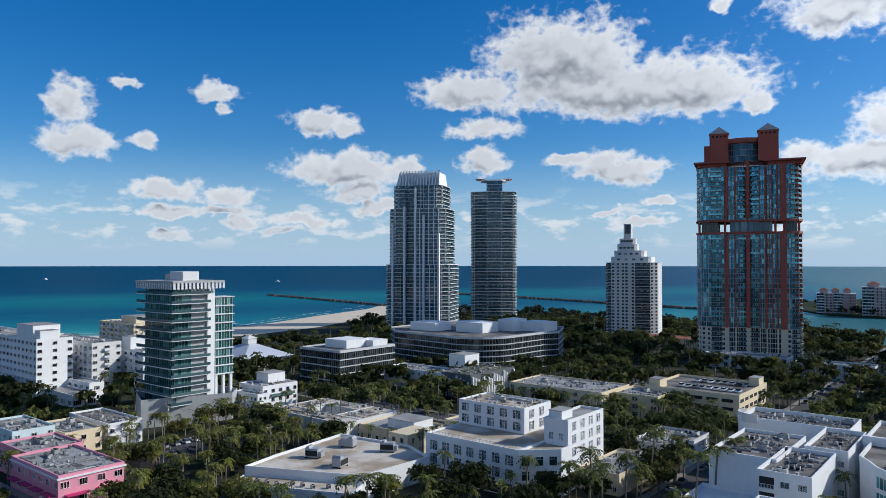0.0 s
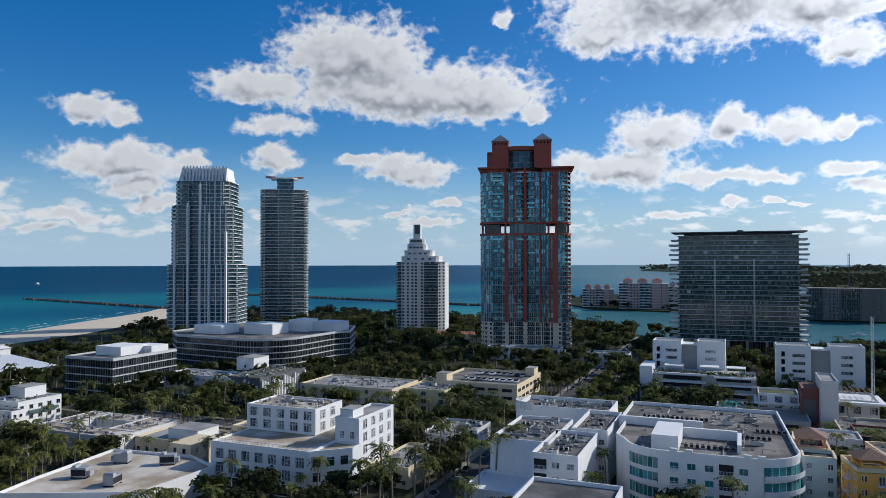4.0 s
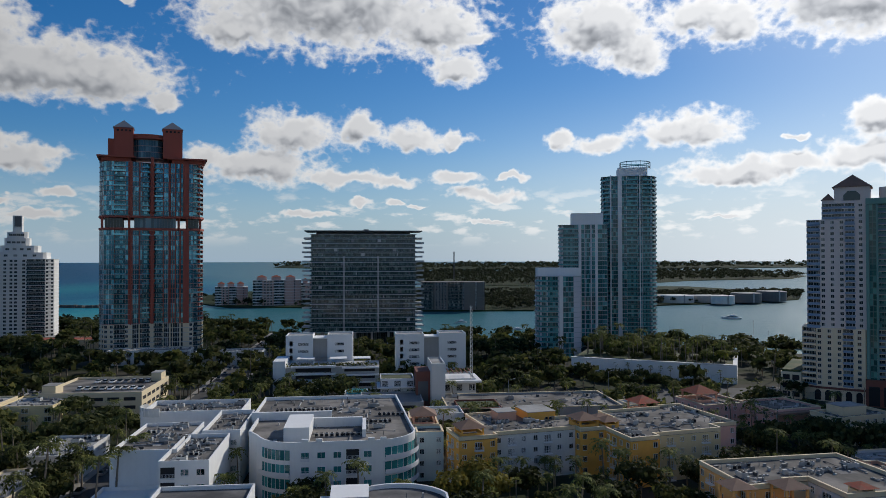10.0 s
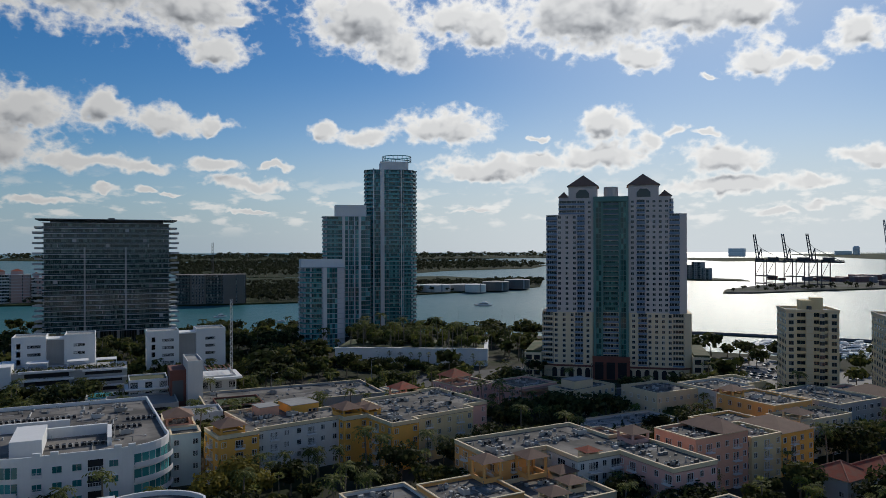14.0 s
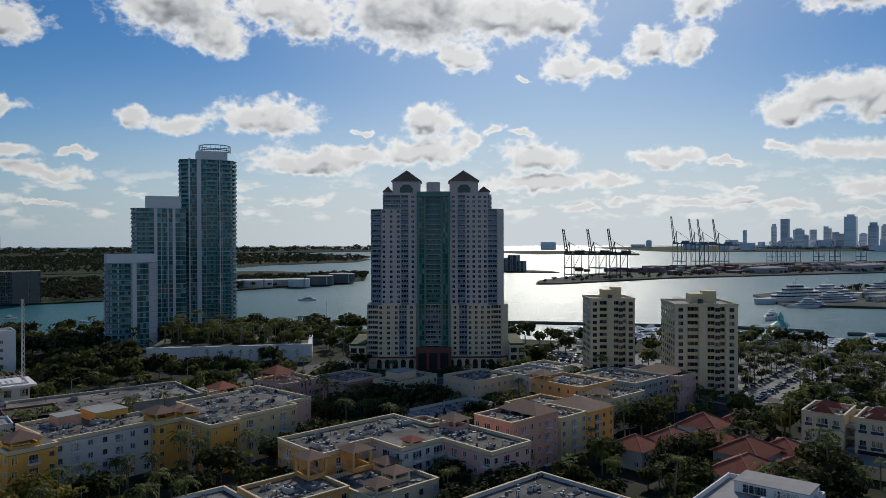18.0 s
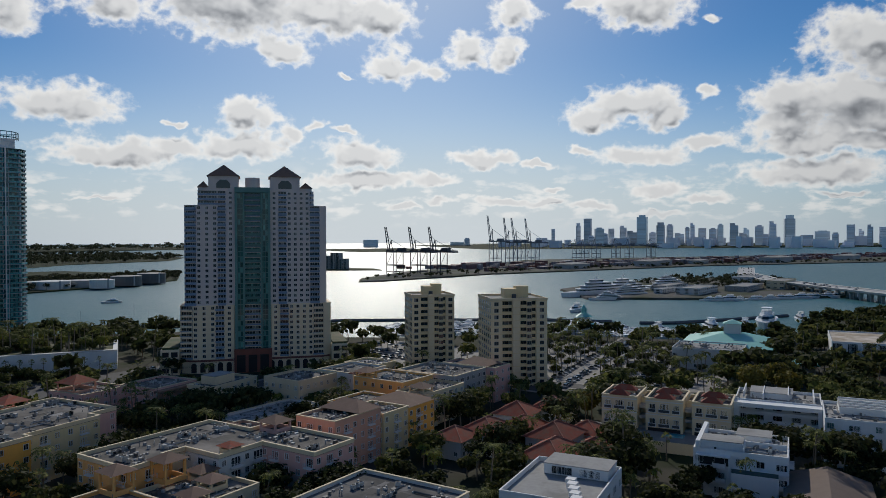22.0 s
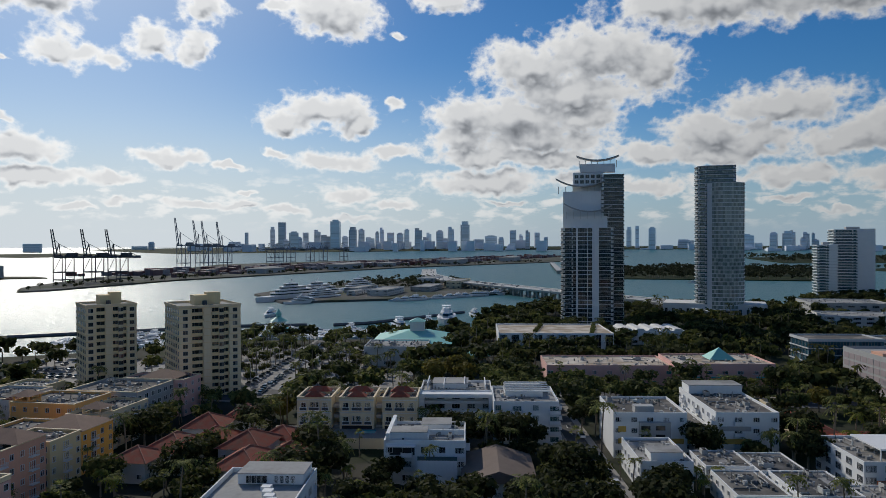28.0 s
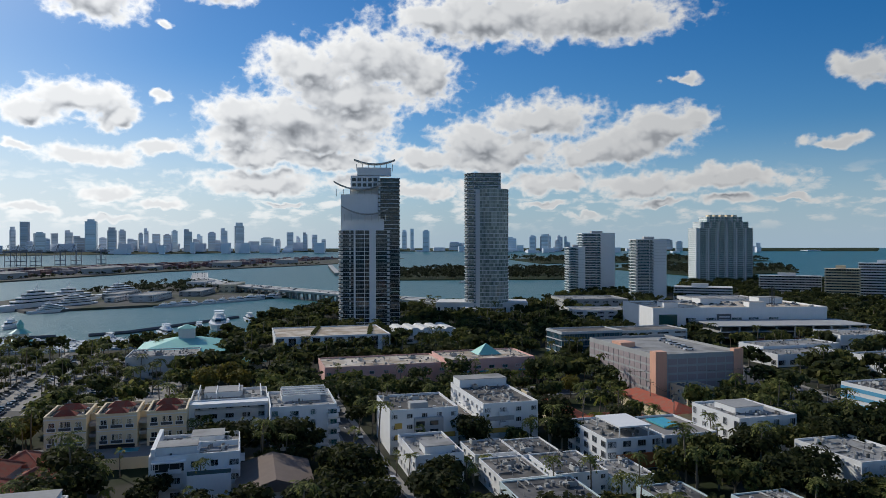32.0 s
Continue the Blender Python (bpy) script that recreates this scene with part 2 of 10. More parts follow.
# ---------------- materials ----------------
def pbr(name, color, rough=0.7, metal=0.0, vary=0.12, size=8.0, bump=0.15, streak=0.0, per=0.0, island=0.0, spec=0.5, other=None):
    """Surface with broad stains, fine grain, optional rain streaks and a difference from piece to piece."""
    m = bpy.data.materials.new(name)
    m.use_nodes = True
    t = m.node_tree
    b = t.nodes["Principled BSDF"]
    pos = t.nodes.new("ShaderNodeTexCoord").outputs["Object"]

    def noise_of(scale, detail, vec=None):
        n = t.nodes.new("ShaderNodeTexNoise")
        n.inputs["Scale"].default_value, n.inputs["Detail"].default_value = scale, detail
        t.links.new(vec or pos, n.inputs["Vector"])
        return n.outputs["Fac"]

    def calc(op, *ins):
        n = t.nodes.new("ShaderNodeMath")
        n.operation = op
        for i, v in enumerate(ins):
            if isinstance(v, (int, float)):
                n.inputs[i].default_value = v
            else:
                t.links.new(v, n.inputs[i])
        return n.outputs[0]

    broad, fine = noise_of(1.0 / size, 4), noise_of(9.0 / size, 6)
    f = calc("ADD", calc("MULTIPLY", broad, 0.65), calc("MULTIPLY", fine, 0.35))
    gain = calc("MULTIPLY_ADD", calc("SUBTRACT", f, 0.5), 2.6 * vary, 1.0)
    if streak:
        mp = t.nodes.new("ShaderNodeMapping")
        mp.inputs["Scale"].default_value = (1.0, 1.0, 0.06)
        t.links.new(pos, mp.inputs["Vector"])
        s = noise_of(1.3, 4, mp.outputs[0])
        gain = calc("MULTIPLY", gain, calc("MULTIPLY_ADD", s, streak, 1.0 - 0.5 * streak))
    if per:
        r = t.nodes.new("ShaderNodeObjectInfo").outputs["Random"]
        gain = calc("MULTIPLY", gain, calc("MULTIPLY_ADD", r, 2 * per, 1.0 - per))
    if island:
        r = t.nodes.new("ShaderNodeNewGeometry").outputs["Random Per Island"]
        gain = calc("MULTIPLY", gain, calc("MULTIPLY_ADD", r, 2 * island, 1.0 - island))
    col = t.nodes.new("ShaderNodeMix")
    col.data_type, col.blend_type = "RGBA", "MULTIPLY"
    col.inputs[0].default_value = 1.0
    if other:
        two = t.nodes.new("ShaderNodeMix")
        two.data_type = "RGBA"
        two.inputs[6].default_value, two.inputs[7].default_value = (*color, 1), (*other, 1)
        if island:
            pick = t.nodes.new("ShaderNodeNewGeometry").outputs["Random Per Island"]
        else:
            pick = calc("MULTIPLY_ADD", calc("SUBTRACT", broad, 0.5), 5.0, 0.5)
        t.links.new(pick, two.inputs[0])
        two.clamp_factor = True
        t.links.new(two.outputs[2], col.inputs[6])
    else:
        col.inputs[6].default_value = (*color, 1)
    grey = t.nodes.new("ShaderNodeCombineXYZ")
    for i in range(3):
        t.links.new(gain, grey.inputs[i])
    t.links.new(grey.outputs[0], col.inputs[7])
    t.links.new(col.outputs[2], b.inputs["Base Color"])
    b.inputs["Roughness"].default_value, b.inputs["Metallic"].default_value = rough, metal
    b.inputs["Specular IOR Level"].default_value = spec
    if bump:
        n = t.nodes.new("ShaderNodeBump")
        n.inputs["Strength"].default_value, n.inputs["Distance"].default_value = bump, 0.05
        t.links.new(fine, n.inputs["Height"])
        t.links.new(n.outputs[0], b.inputs["Normal"])
    return m


def pane_mat(name, dark, light, share=0.25, rough=0.06, tint_metal=0.0):
    """Window glass: dark reflecting panes, here and there a drawn blind behind."""
    m = bpy.data.materials.new(name)
    m.use_nodes = True
    t = m.node_tree
    b = t.nodes["Principled BSDF"]
    r = t.nodes.new("ShaderNodeNewGeometry").outputs["Random Per Island"]
    o = t.nodes.new("ShaderNodeObjectInfo").outputs["Random"]
    s = t.nodes.new("ShaderNodeMath")
    s.operation = "ADD"
    t.links.new(r, s.inputs[0]), t.links.new(o, s.inputs[1])
    fr = t.nodes.new("ShaderNodeMath")
    fr.operation = "FRACT"
    t.links.new(s.outputs[0], fr.inputs[0])
    cr = t.nodes.new("ShaderNodeValToRGB")
    el_ = cr.color_ramp.elements
    el_[0].position, el_[0].color = 0.0, (*dark, 1)
    el_[1].position, el_[1].color = 1.0, (*light, 1)
    mid = el_.new(1.0 - share)
    mid.color = (*[c * 1.8 for c in dark], 1)
    t.links.new(fr.outputs[0], cr.inputs[0])
    t.links.new(cr.outputs[0], b.inputs["Base Color"])
    b.inputs["Roughness"].default_value, b.inputs["Metallic"].default_value = rough, tint_metal
    b.inputs["IOR"].default_value = 1.52
    n = t.nodes.new("ShaderNodeTexNoise")
    n.inputs["Scale"].default_value = 0.7
    t.links.new(t.nodes.new("ShaderNodeTexCoord").outputs["Object"], n.inputs["Vector"])
    bp = t.nodes.new("ShaderNodeBump")
    bp.inputs["Strength"].default_value, bp.inputs["Distance"].default_value = 0.04, 0.05
    t.links.new(n.outputs[0], bp.inputs["Height"]), t.links.new(bp.outputs[0], b.inputs["Normal"])
    return m


def leaf_mat(name, a, b_, rough=0.55):
    m = pbr(name, a, 0.75, vary=0.3, size=3.0, bump=0.0, island=0.4, per=0.25, other=b_, spec=0.12)
    b = m.node_tree.nodes["Principled BSDF"]
    t = m.node_tree
    thin, mix = t.nodes.new("ShaderNodeBsdfTranslucent"), t.nodes.new("ShaderNodeMixShader")
    t.links.new(b.inputs["Base Color"].links[0].from_socket, thin.inputs["Color"])
    mix.inputs[0].default_value = 0.42
    t.links.new(b.outputs[0], mix.inputs[1]), t.links.new(thin.outputs[0], mix.inputs[2])
    t.links.new(mix.outputs[0], t.nodes["Material Output"].inputs["Surface"])
    return m


WHITE = pbr("white_stucco", (0.78, 0.78, 0.765), 0.8, vary=0.08, size=6, streak=0.1)
OFFWHITE = pbr("off_white_stucco", (0.66, 0.65, 0.62), 0.8, vary=0.1, size=6, streak=0.12)
CREAM = pbr("cream_stucco", (0.72, 0.60, 0.40), 0.85, vary=0.1, size=6, streak=0.12)
PALEYEL = pbr("pale_yellow_stucco", (0.74, 0.60, 0.34), 0.85, vary=0.1, size=6, streak=0.12)
YELLOW = pbr("ochre_stucco", (0.84, 0.44, 0.09), 0.85, vary=0.12, size=6, streak=0.14)
ORANGE = pbr("orange_stucco", (0.84, 0.45, 0.15), 0.85, vary=0.12, size=6, streak=0.14)
PEACH = pbr("peach_stucco", (0.75, 0.41, 0.28), 0.85, vary=0.12, size=6, streak=0.14)
PINK = pbr("pink_stucco", (0.72, 0.43, 0.37), 0.85, vary=0.1, size=6, streak=0.12)
HOTPINK = pbr("bright_pink_stucco", (0.72, 0.30, 0.38), 0.85, vary=0.1, size=6, streak=0.1)
MAGENTA = pbr("magenta_canvas", (0.55, 0.03, 0.16), 0.8, vary=0.15)
MINT = pbr("pale_mint_stucco", (0.55, 0.66, 0.66), 0.85, vary=0.1, size=6, streak=0.12)
TERRA = pbr("terracotta_red_panel", (0.36, 0.085, 0.055), 0.75, vary=0.12, size=5, streak=0.1)
BRICKRED = pbr("dark_brick_base", (0.20, 0.075, 0.055), 0.85, vary=0.2, size=4)
CONC = pbr("grey_concrete", (0.40, 0.40, 0.39), 0.85, vary=0.16, size=5, streak=0.15)
DKCONC = pbr("dark_grey_cladding", (0.11, 0.115, 0.12), 0.6, vary=0.15, size=5)
SLAB = pbr("white_painted_slab", (0.68, 0.69, 0.70), 0.7, vary=0.06, size=6)
ROOF = pbr("grey_flat_roof", (0.130, 0.123, 0.113), 0.95, vary=0.4, size=9, bump=0.3, other=(0.235, 0.218, 0.197), spec=0.15)
ROOFW = pbr("white_flat_roof", (0.38, 0.375, 0.36), 0.9, vary=0.35, size=9, bump=0.25, other=(0.23, 0.225, 0.21), spec=0.2)
ROOFTAN = pbr("tan_flat_roof", (0.40, 0.32, 0.23), 0.95, vary=0.35, size=9, bump=0.25, other=(0.58, 0.52, 0.44), spec=0.2)
ROOFDK = pbr("dark_flat_roof", (0.085, 0.085, 0.085), 0.95, vary=0.45, size=8, bump=0.3, other=(0.16, 0.155, 0.15), spec=0.2)
CLUTTER = pbr("rooftop_ducts_and_pipes", (0.30, 0.30, 0.29), 0.75, vary=0.2, size=1.5, island=0.75)
PATCH = pbr("roof_repair_felt", (0.17, 0.165, 0.16), 0.95, vary=0.3, size=3, island=0.55, per=0.3, spec=0.2)
TILE = pbr("red_clay_tile", (0.36, 0.085, 0.05), 0.85, vary=0.3, size=1.6, bump=0.5, per=0.2, other=(0.26, 0.10, 0.065), spec=0.2)
TILEBR = pbr("brown_clay_tile", (0.22, 0.13, 0.09), 0.85, vary=0.25, size=2.0, bump=0.4, per=0.15)
TEAL = pbr("teal_metal_roof", (0.22, 0.55, 0.48), 0.5, vary=0.1, size=8)
METAL = pbr("weathered_galvanised_steel", (0.38, 0.39, 0.40), 0.65, metal=0.3, vary=0.2, size=1.5)
HVAC = pbr("air_handler_casing", (0.42, 0.42, 0.40), 0.75, vary=0.25, size=1.5, per=0.35)
# near-black: sheets of it stand in for shade inside openings; also dark unit fittings
DARK = pbr("opening_shade_and_dark_parts", (0.02, 0.02, 0.022), 0.9, vary=0.2)
IRON = pbr("dark_painted_steel", (0.05, 0.055, 0.06), 0.6, vary=0.15)
CRANE = pbr("grey_crane_steel", (0.20, 0.22, 0.25), 0.6, vary=0.15, size=6)
CRANEDK = pbr("dark_crane_steel", (0.06, 0.06, 0.07), 0.6, vary=0.15, size=6)
ASPHALT = pbr("asphalt", (0.055, 0.055, 0.057), 0.9, vary=0.3, size=12, bump=0.2)
PAVE = pbr("pale_concrete_paving", (0.25, 0.235, 0.215), 0.9, vary=0.2, size=5, bump=0.15)
LINE = pbr("white_road_paint", (0.7, 0.7, 0.68), 0.8, vary=0.2)
SAND = pbr("beach_sand", (0.66, 0.56, 0.42), 0.95, vary=0.15, size=10)
GRASS = pbr("lawn_and_shrub_ground", (0.045, 0.075, 0.022), 0.95, vary=0.5, size=16, bump=0.5, other=(0.10, 0.095, 0.05))
EARTH = pbr("urban_ground", (0.026, 0.036, 0.015), 0.95, vary=0.4, size=26, bump=0.4, other=(0.055, 0.052, 0.042), spec=0.1)
ROCK = pbr("jetty_rock", (0.10, 0.095, 0.085), 0.95, vary=0.4, size=3, bump=0.6)
BARK = pbr("palm_bark", (0.20, 0.165, 0.125), 0.95, vary=0.25, size=1.0, bump=0.5)
LEAF = leaf_mat("broad_leaf", (0.060, 0.088, 0.024), (0.125, 0.118, 0.038))
LEAFDK = leaf_mat("dark_leaf", (0.032, 0.050, 0.017), (0.068, 0.070, 0.026))
MANGROVE = leaf_mat("dull_mangrove_leaf", (0.030, 0.040, 0.022), (0.050, 0.055, 0.030))
LEAFYEL = leaf_mat("yellowing_leaf", (0.20, 0.16, 0.03), (0.13, 0.12, 0.03))
FROND = leaf_mat("palm_frond", (0.085, 0.112, 0.032), (0.170, 0.170, 0.052))
FRONDYEL = leaf_mat("yellow_palm_frond", (0.22, 0.20, 0.035), (0.12, 0.15, 0.03))
# lighter copy of the frond colour, sunlight put into it
FRONDLT = leaf_mat("sunlit_tinted_palm_frond", (0.13, 0.15, 0.04), (0.21, 0.20, 0.06))
GLASS = pane_mat("window_glass", (0.018, 0.026, 0.030), (0.30, 0.30, 0.28), 0.16)
GREENGL = pane_mat("green_tinted_glass", (0.018, 0.070, 0.066), (0.16, 0.32, 0.30), 0.3)
BLUEGL = pane_mat("blue_tinted_glass", (0.02, 0.06, 0.085), (0.16, 0.28, 0.32), 0.22)
TEALGL = pane_mat("teal_tinted_glass", (0.03, 0.17, 0.20), (0.13, 0.42, 0.46), 0.35)
DARKGL = pane_mat("dark_tinted_glass", (0.010, 0.018, 0.020), (0.07, 0.09, 0.09), 0.25)
RAILGL = pane_mat("balcony_glass", (0.035, 0.065, 0.072), (0.12, 0.18, 0.18), 0.25, 0.1)
COATGL = pane_mat("teal_coated_glass", (0.018, 0.095, 0.125), (0.20, 0.56, 0.66), 0.40, 0.10, 0.45)
FRAMEW = pbr("white_window_frame", (0.72, 0.72, 0.72), 0.5, vary=0.05)
FRAMEG = pbr("grey_window_frame", (0.22, 0.23, 0.24), 0.5, vary=0.05)
HULL = pbr("white_gelcoat", (0.78, 0.78, 0.78), 0.25, vary=0.05, per=0.08)
# far skyline walls: aerial haze is put into this pale blue-grey base colour
HAZETOWER = pbr("haze_paled_tower", (0.66, 0.69, 0.74), 0.7, vary=0.12, size=60, per=0.25)
SCRUB = pbr("dense_island_scrub", (0.016, 0.028, 0.010), 0.95, vary=0.5, size=60, bump=0.0, other=(0.030, 0.042, 0.016), spec=0.1)
QUAY = pbr("dark_quay_ground", (0.12, 0.118, 0.11), 0.95, vary=0.4, size=50, other=(0.05, 0.06, 0.035), spec=0.1)
# far tower glass, base colour paled for the distance haze
FARGLASS = pane_mat("haze_paled_tower_glass", (0.34, 0.40, 0.46), (0.55, 0.60, 0.66), 0.3, 0.3, 0.6)
CARPAINT = pbr("car_paint", (0.45, 0.45, 0.46), 0.3, metal=0.3, vary=0.03, per=0.95)
TYRE = pbr("tyre_rubber", (0.02, 0.02, 0.02), 0.9, vary=0.1)
POOL = pbr("pool_water", (0.10, 0.42, 0.46), 0.05, vary=0.1)

# sea: shallow turquoise over sand near the beach, deep blue further out; ripples at three scales
SEA = bpy.data.materials.new("sea_water")
SEA.use_nodes = True
st = SEA.node_tree
sb = st.nodes["Principled BSDF"]
sp = st.nodes.new("ShaderNodeTexCoord").outputs["Object"]


def sea_node(kind, *ins, op=None):
    n = st.nodes.new(kind)
    if op:
        n.operation = op
    for i, v in enumerate(ins):
        if v is None:
            continue
        if isinstance(v, bpy.types.NodeSocket):
            st.links.new(v, n.inputs[i])
        else:
            n.inputs[i].default_value = v
    return n


def shore_line(px, py, nx, ny):
    """Signed distance in metres of the sea floor from a straight shore through (px, py)."""
    d = sea_node("ShaderNodeVectorMath", sp, (nx, ny, 0), op="DOT_PRODUCT").outputs["Value"]
    return sea_node("ShaderNodeMath", d, -(px * nx + py * ny), op="ADD").outputs[0]


beach = shore_line(-570, 380, -0.87, 0.49)
patch = sea_node("ShaderNodeTexNoise", sp, None, 0.004, 5.0, 0.6).outputs[0]
reach = sea_node("ShaderNodeMath", sea_node("ShaderNodeMath", patch, 420.0, op="MULTIPLY").outputs[0], beach, op="ADD").outputs[0]
rampn = st.nodes.new("ShaderNodeValToRGB")
mr = sea_node("ShaderNodeMapRange", reach, 100.0, 1900.0, 0.0, 1.0)
st.links.new(mr.outputs[0], rampn.inputs[0])
re_ = rampn.color_ramp.elements
re_[0].position, re_[0].color = 0.0, (0.16, 0.42, 0.40, 1)
re_[1].position, re_[1].color = 1.0, (0.006, 0.065, 0.13, 1)
for pos_, c in ((0.08, (0.03, 0.25, 0.28, 1)), (0.22, (0.008, 0.10, 0.18, 1)), (0.42, (0.014, 0.17, 0.21, 1)), (0.62, (0.007, 0.075, 0.15, 1))):
    k = re_.new(pos_)
    k.color = c
bay = shore_line(100, 600, 0.91, 0.42)
bay_mix = st.nodes.new("ShaderNodeMix")
bay_mix.data_type = "RGBA"
inner = sea_node("ShaderNodeMath", sea_node("ShaderNodeMapRange", bay, 0.0, 320.0, 0.0, 1.0).outputs[0], sea_node("ShaderNodeMapRange", beach, 40.0, -90.0, 0.0, 1.0).outputs[0], op="MAXIMUM").outputs[0]
st.links.new(inner, bay_mix.inputs[0])
st.links.new(rampn.outputs[0], bay_mix.inputs[6])
bay_mix.inputs[7].default_value = (0.036, 0.14, 0.158, 1)
st.links.new(bay_mix.outputs[2], sb.inputs["Base Color"])
sb.inputs["Roughness"].default_value, sb.inputs["IOR"].default_value = 0.34, 1.33
# open water is ruffled and shows its own colour, the bay lies calmer and mirrors more of the sky
body, calm = st.nodes.new("ShaderNodeBsdfDiffuse"), st.nodes.new("ShaderNodeMixShader")
st.links.new(bay_mix.outputs[2], body.inputs["Color"])
st.links.new(sea_node("ShaderNodeMapRange", bay, -500.0, 350.0, 0.16, 0.80).outputs[0], calm.inputs[0])
st.links.new(body.outputs[0], calm.inputs[1]), st.links.new(sb.outputs[0], calm.inputs[2])
st.links.new(calm.outputs[0], st.nodes["Material Output"].inputs["Surface"])
swell = sea_node("ShaderNodeTexNoise", sp, None, 0.06, 4.0, 0.55).outputs[0]
chop = sea_node("ShaderNodeTexNoise", sp, None, 0.5, 4.0, 0.6).outputs[0]
hgt = sea_node("ShaderNodeMath", swell, 2.2, chop, op="MULTIPLY_ADD").outputs[0]
sbump = sea_node("ShaderNodeBump")
sbump.inputs["Strength"].default_value, sbump.inputs["Distance"].default_value = 0.6, 1.2
st.links.new(hgt, sbump.inputs["Height"]), st.links.new(sbump.outputs[0], sb.inputs["Normal"])

# ---------------- mesh building ----------------
class Shape:
    """Collects faces of one mesh."""

    def __init__(self):
        self.v, self.f, self.m = [], [], []

    def poly(self, pts, mat=0):
        n = len(self.v)
        self.v += [tuple(p) for p in pts]
        self.f.append(tuple(range(n, n + len(pts))))
        self.m.append(mat)
        return self

    def faces(self, pts, faces, mat=0):
        n = len(self.v)
        self.v += [tuple(p) for p in pts]
        for f in faces:
            self.f.append(tuple(n + i for i in f))
            self.m.append(mat)
        return self

    def box(self, x0, x1, y0, y1, z0, z1, mat=0):
        p = [(x0, y0, z0), (x1, y0, z0), (x1, y1, z0), (x0, y1, z0), (x0, y0, z1), (x1, y0, z1), (x1, y1, z1), (x0, y1, z1)]
        return self.faces(p, [(0, 3, 2, 1), (4, 5, 6, 7), (0, 1, 5, 4), (1, 2, 6, 5), (2, 3, 7, 6), (3, 0, 4, 7)], mat)

    def prism(self, pts, z0, z1, mat=0, top=None):
        """Upright prism over a counter-clockwise outline; top: outline of the upper face, if another."""
        n = len(pts)
        up = top or pts
        p = [(x, y, z0) for x, y in pts] + [(x, y, z1) for x, y in up]
        fs = [tuple(range(n, 2 * n)), tuple(range(n - 1, -1, -1))] + [(i, (i + 1) % n, n + (i + 1) % n, n + i) for i in range(n)]
        return self.faces(p, fs, mat)

    def ring(self, pts, inner, z0, z1, mat=0):
        """Wall round an outline, open in the middle."""
        n = len(pts)
        p = [(x, y, z0) for x, y in pts] + [(x, y, z1) for x, y in pts] + [(x, y, z0) for x, y in inner] + [(x, y, z1) for x, y in inner]
        fs = []
        for i in range(n):
            j = (i + 1) % n
            fs += [(i, j, n + j, n + i), (2 * n + j, 2 * n + i, 3 * n + i, 3 * n + j), (n + i, n + j, 3 * n + j, 3 * n + i), (j, i, 2 * n + i, 2 * n + j)]
        return self.faces(p, fs, mat)

    def hip(self, x0, x1, y0, y1, z0, z1, over=0.4, mat=0, ridge=None):
        """Hipped roof with eaves."""
        x0, x1, y0, y1 = x0 - over, x1 + over, y0 - over, y1 + over
        w, d = x1 - x0, y1 - y0
        k = min(w, d) / 2 if ridge is None else ridge
        cx, cy = (x0 + x1) / 2, (y0 + y1) / 2
        if w >= d:
            a, b = (x0 + k, cy, z1), (x1 - k, cy, z1)
        else:
            a, b = (cx, y0 + k, z1), (cx, y1 - k, z1)
        p = [(x0, y0, z0), (x1, y0, z0), (x1, y1, z0), (x0, y1, z0), a, b]
        fs = [(3, 2, 1, 0)]
        fs += [(0, 1, 5, 4), (1, 2, 5), (2, 3, 4, 5), (3, 0, 4)] if w >= d else [(0, 1, 4), (1, 2, 5, 4), (2, 3, 5), (3, 0, 4, 5)]
        return self.faces(p, fs, mat)

    def tube(self, a, b, r0, r1, n=8, mat=0):
        a, b = Vector(a), Vector(b)
        q = (b - a).to_track_quat("Z", "Y")
        p = []
        for c, r in ((a, r0), (b, r1)):
            p += [tuple(c + q @ Vector((r * math.cos(2 * math.pi * i / n), r * math.sin(2 * math.pi * i / n), 0))) for i in range(n)]
        fs = [(i, (i + 1) % n, n + (i + 1) % n, n + i) for i in range(n)] + [tuple(range(n - 1, -1, -1)), tuple(range(n, 2 * n))]
        return self.faces(p, fs, mat)

    def bar(self, a, b, w, mat=0):
        return self.tube(a, b, w * 0.7, w * 0.7, 4, mat)

    def mesh(self, name, mats):
        me = bpy.data.meshes.new(name)
        me.from_pydata(self.v, [], self.f)
        for m in mats:
            me.materials.append(m)
        if len(mats) > 1:
            me.polygons.foreach_set("material_index", self.m)
        me.update()
        return me


def thing(name, label, category, at=(0, 0, 0), turn=0.0, group="", kind=""):
    ob = new(name)
    ob.empty_display_size = 0.5
    ob.matrix_world = pose(*at, 0, 0, turn)
    return tagged(ob, label, category, group, kind)


def part(name, shape, mats, parent, label="", at=(0, 0, 0), turn=0.0):
    """A mesh under a thing or part. shape: a Shape, or mesh data shared by alike pieces."""
    mats = mats if isinstance(mats, (list, tuple)) else [mats]
    me = shape.mesh(name, mats) if isinstance(shape, Shape) else shape
    ob = new(name, me)
    ob.parent = parent
    if at != (0, 0, 0) or turn:
        ob.matrix_basis = pose(*at, 0, 0, turn)
    return tagged(ob, label)


def solid(name, shape, mats, label, category, at=(0, 0, 0), turn=0.0, group="", kind=""):
    """A thing that is one mesh."""
    mats = mats if isinstance(mats, (list, tuple)) else [mats]
    me = shape.mesh(name, mats) if isinstance(shape, Shape) else shape
    ob = new(name, me)
    ob.matrix_world = pose(*at, 0, 0, turn)
    return tagged(ob, label, category, group, kind)


def rect(x0, x1, y0, y1):
    return [(x0, y0), (x1, y0), (x1, y1), (x0, y1)]


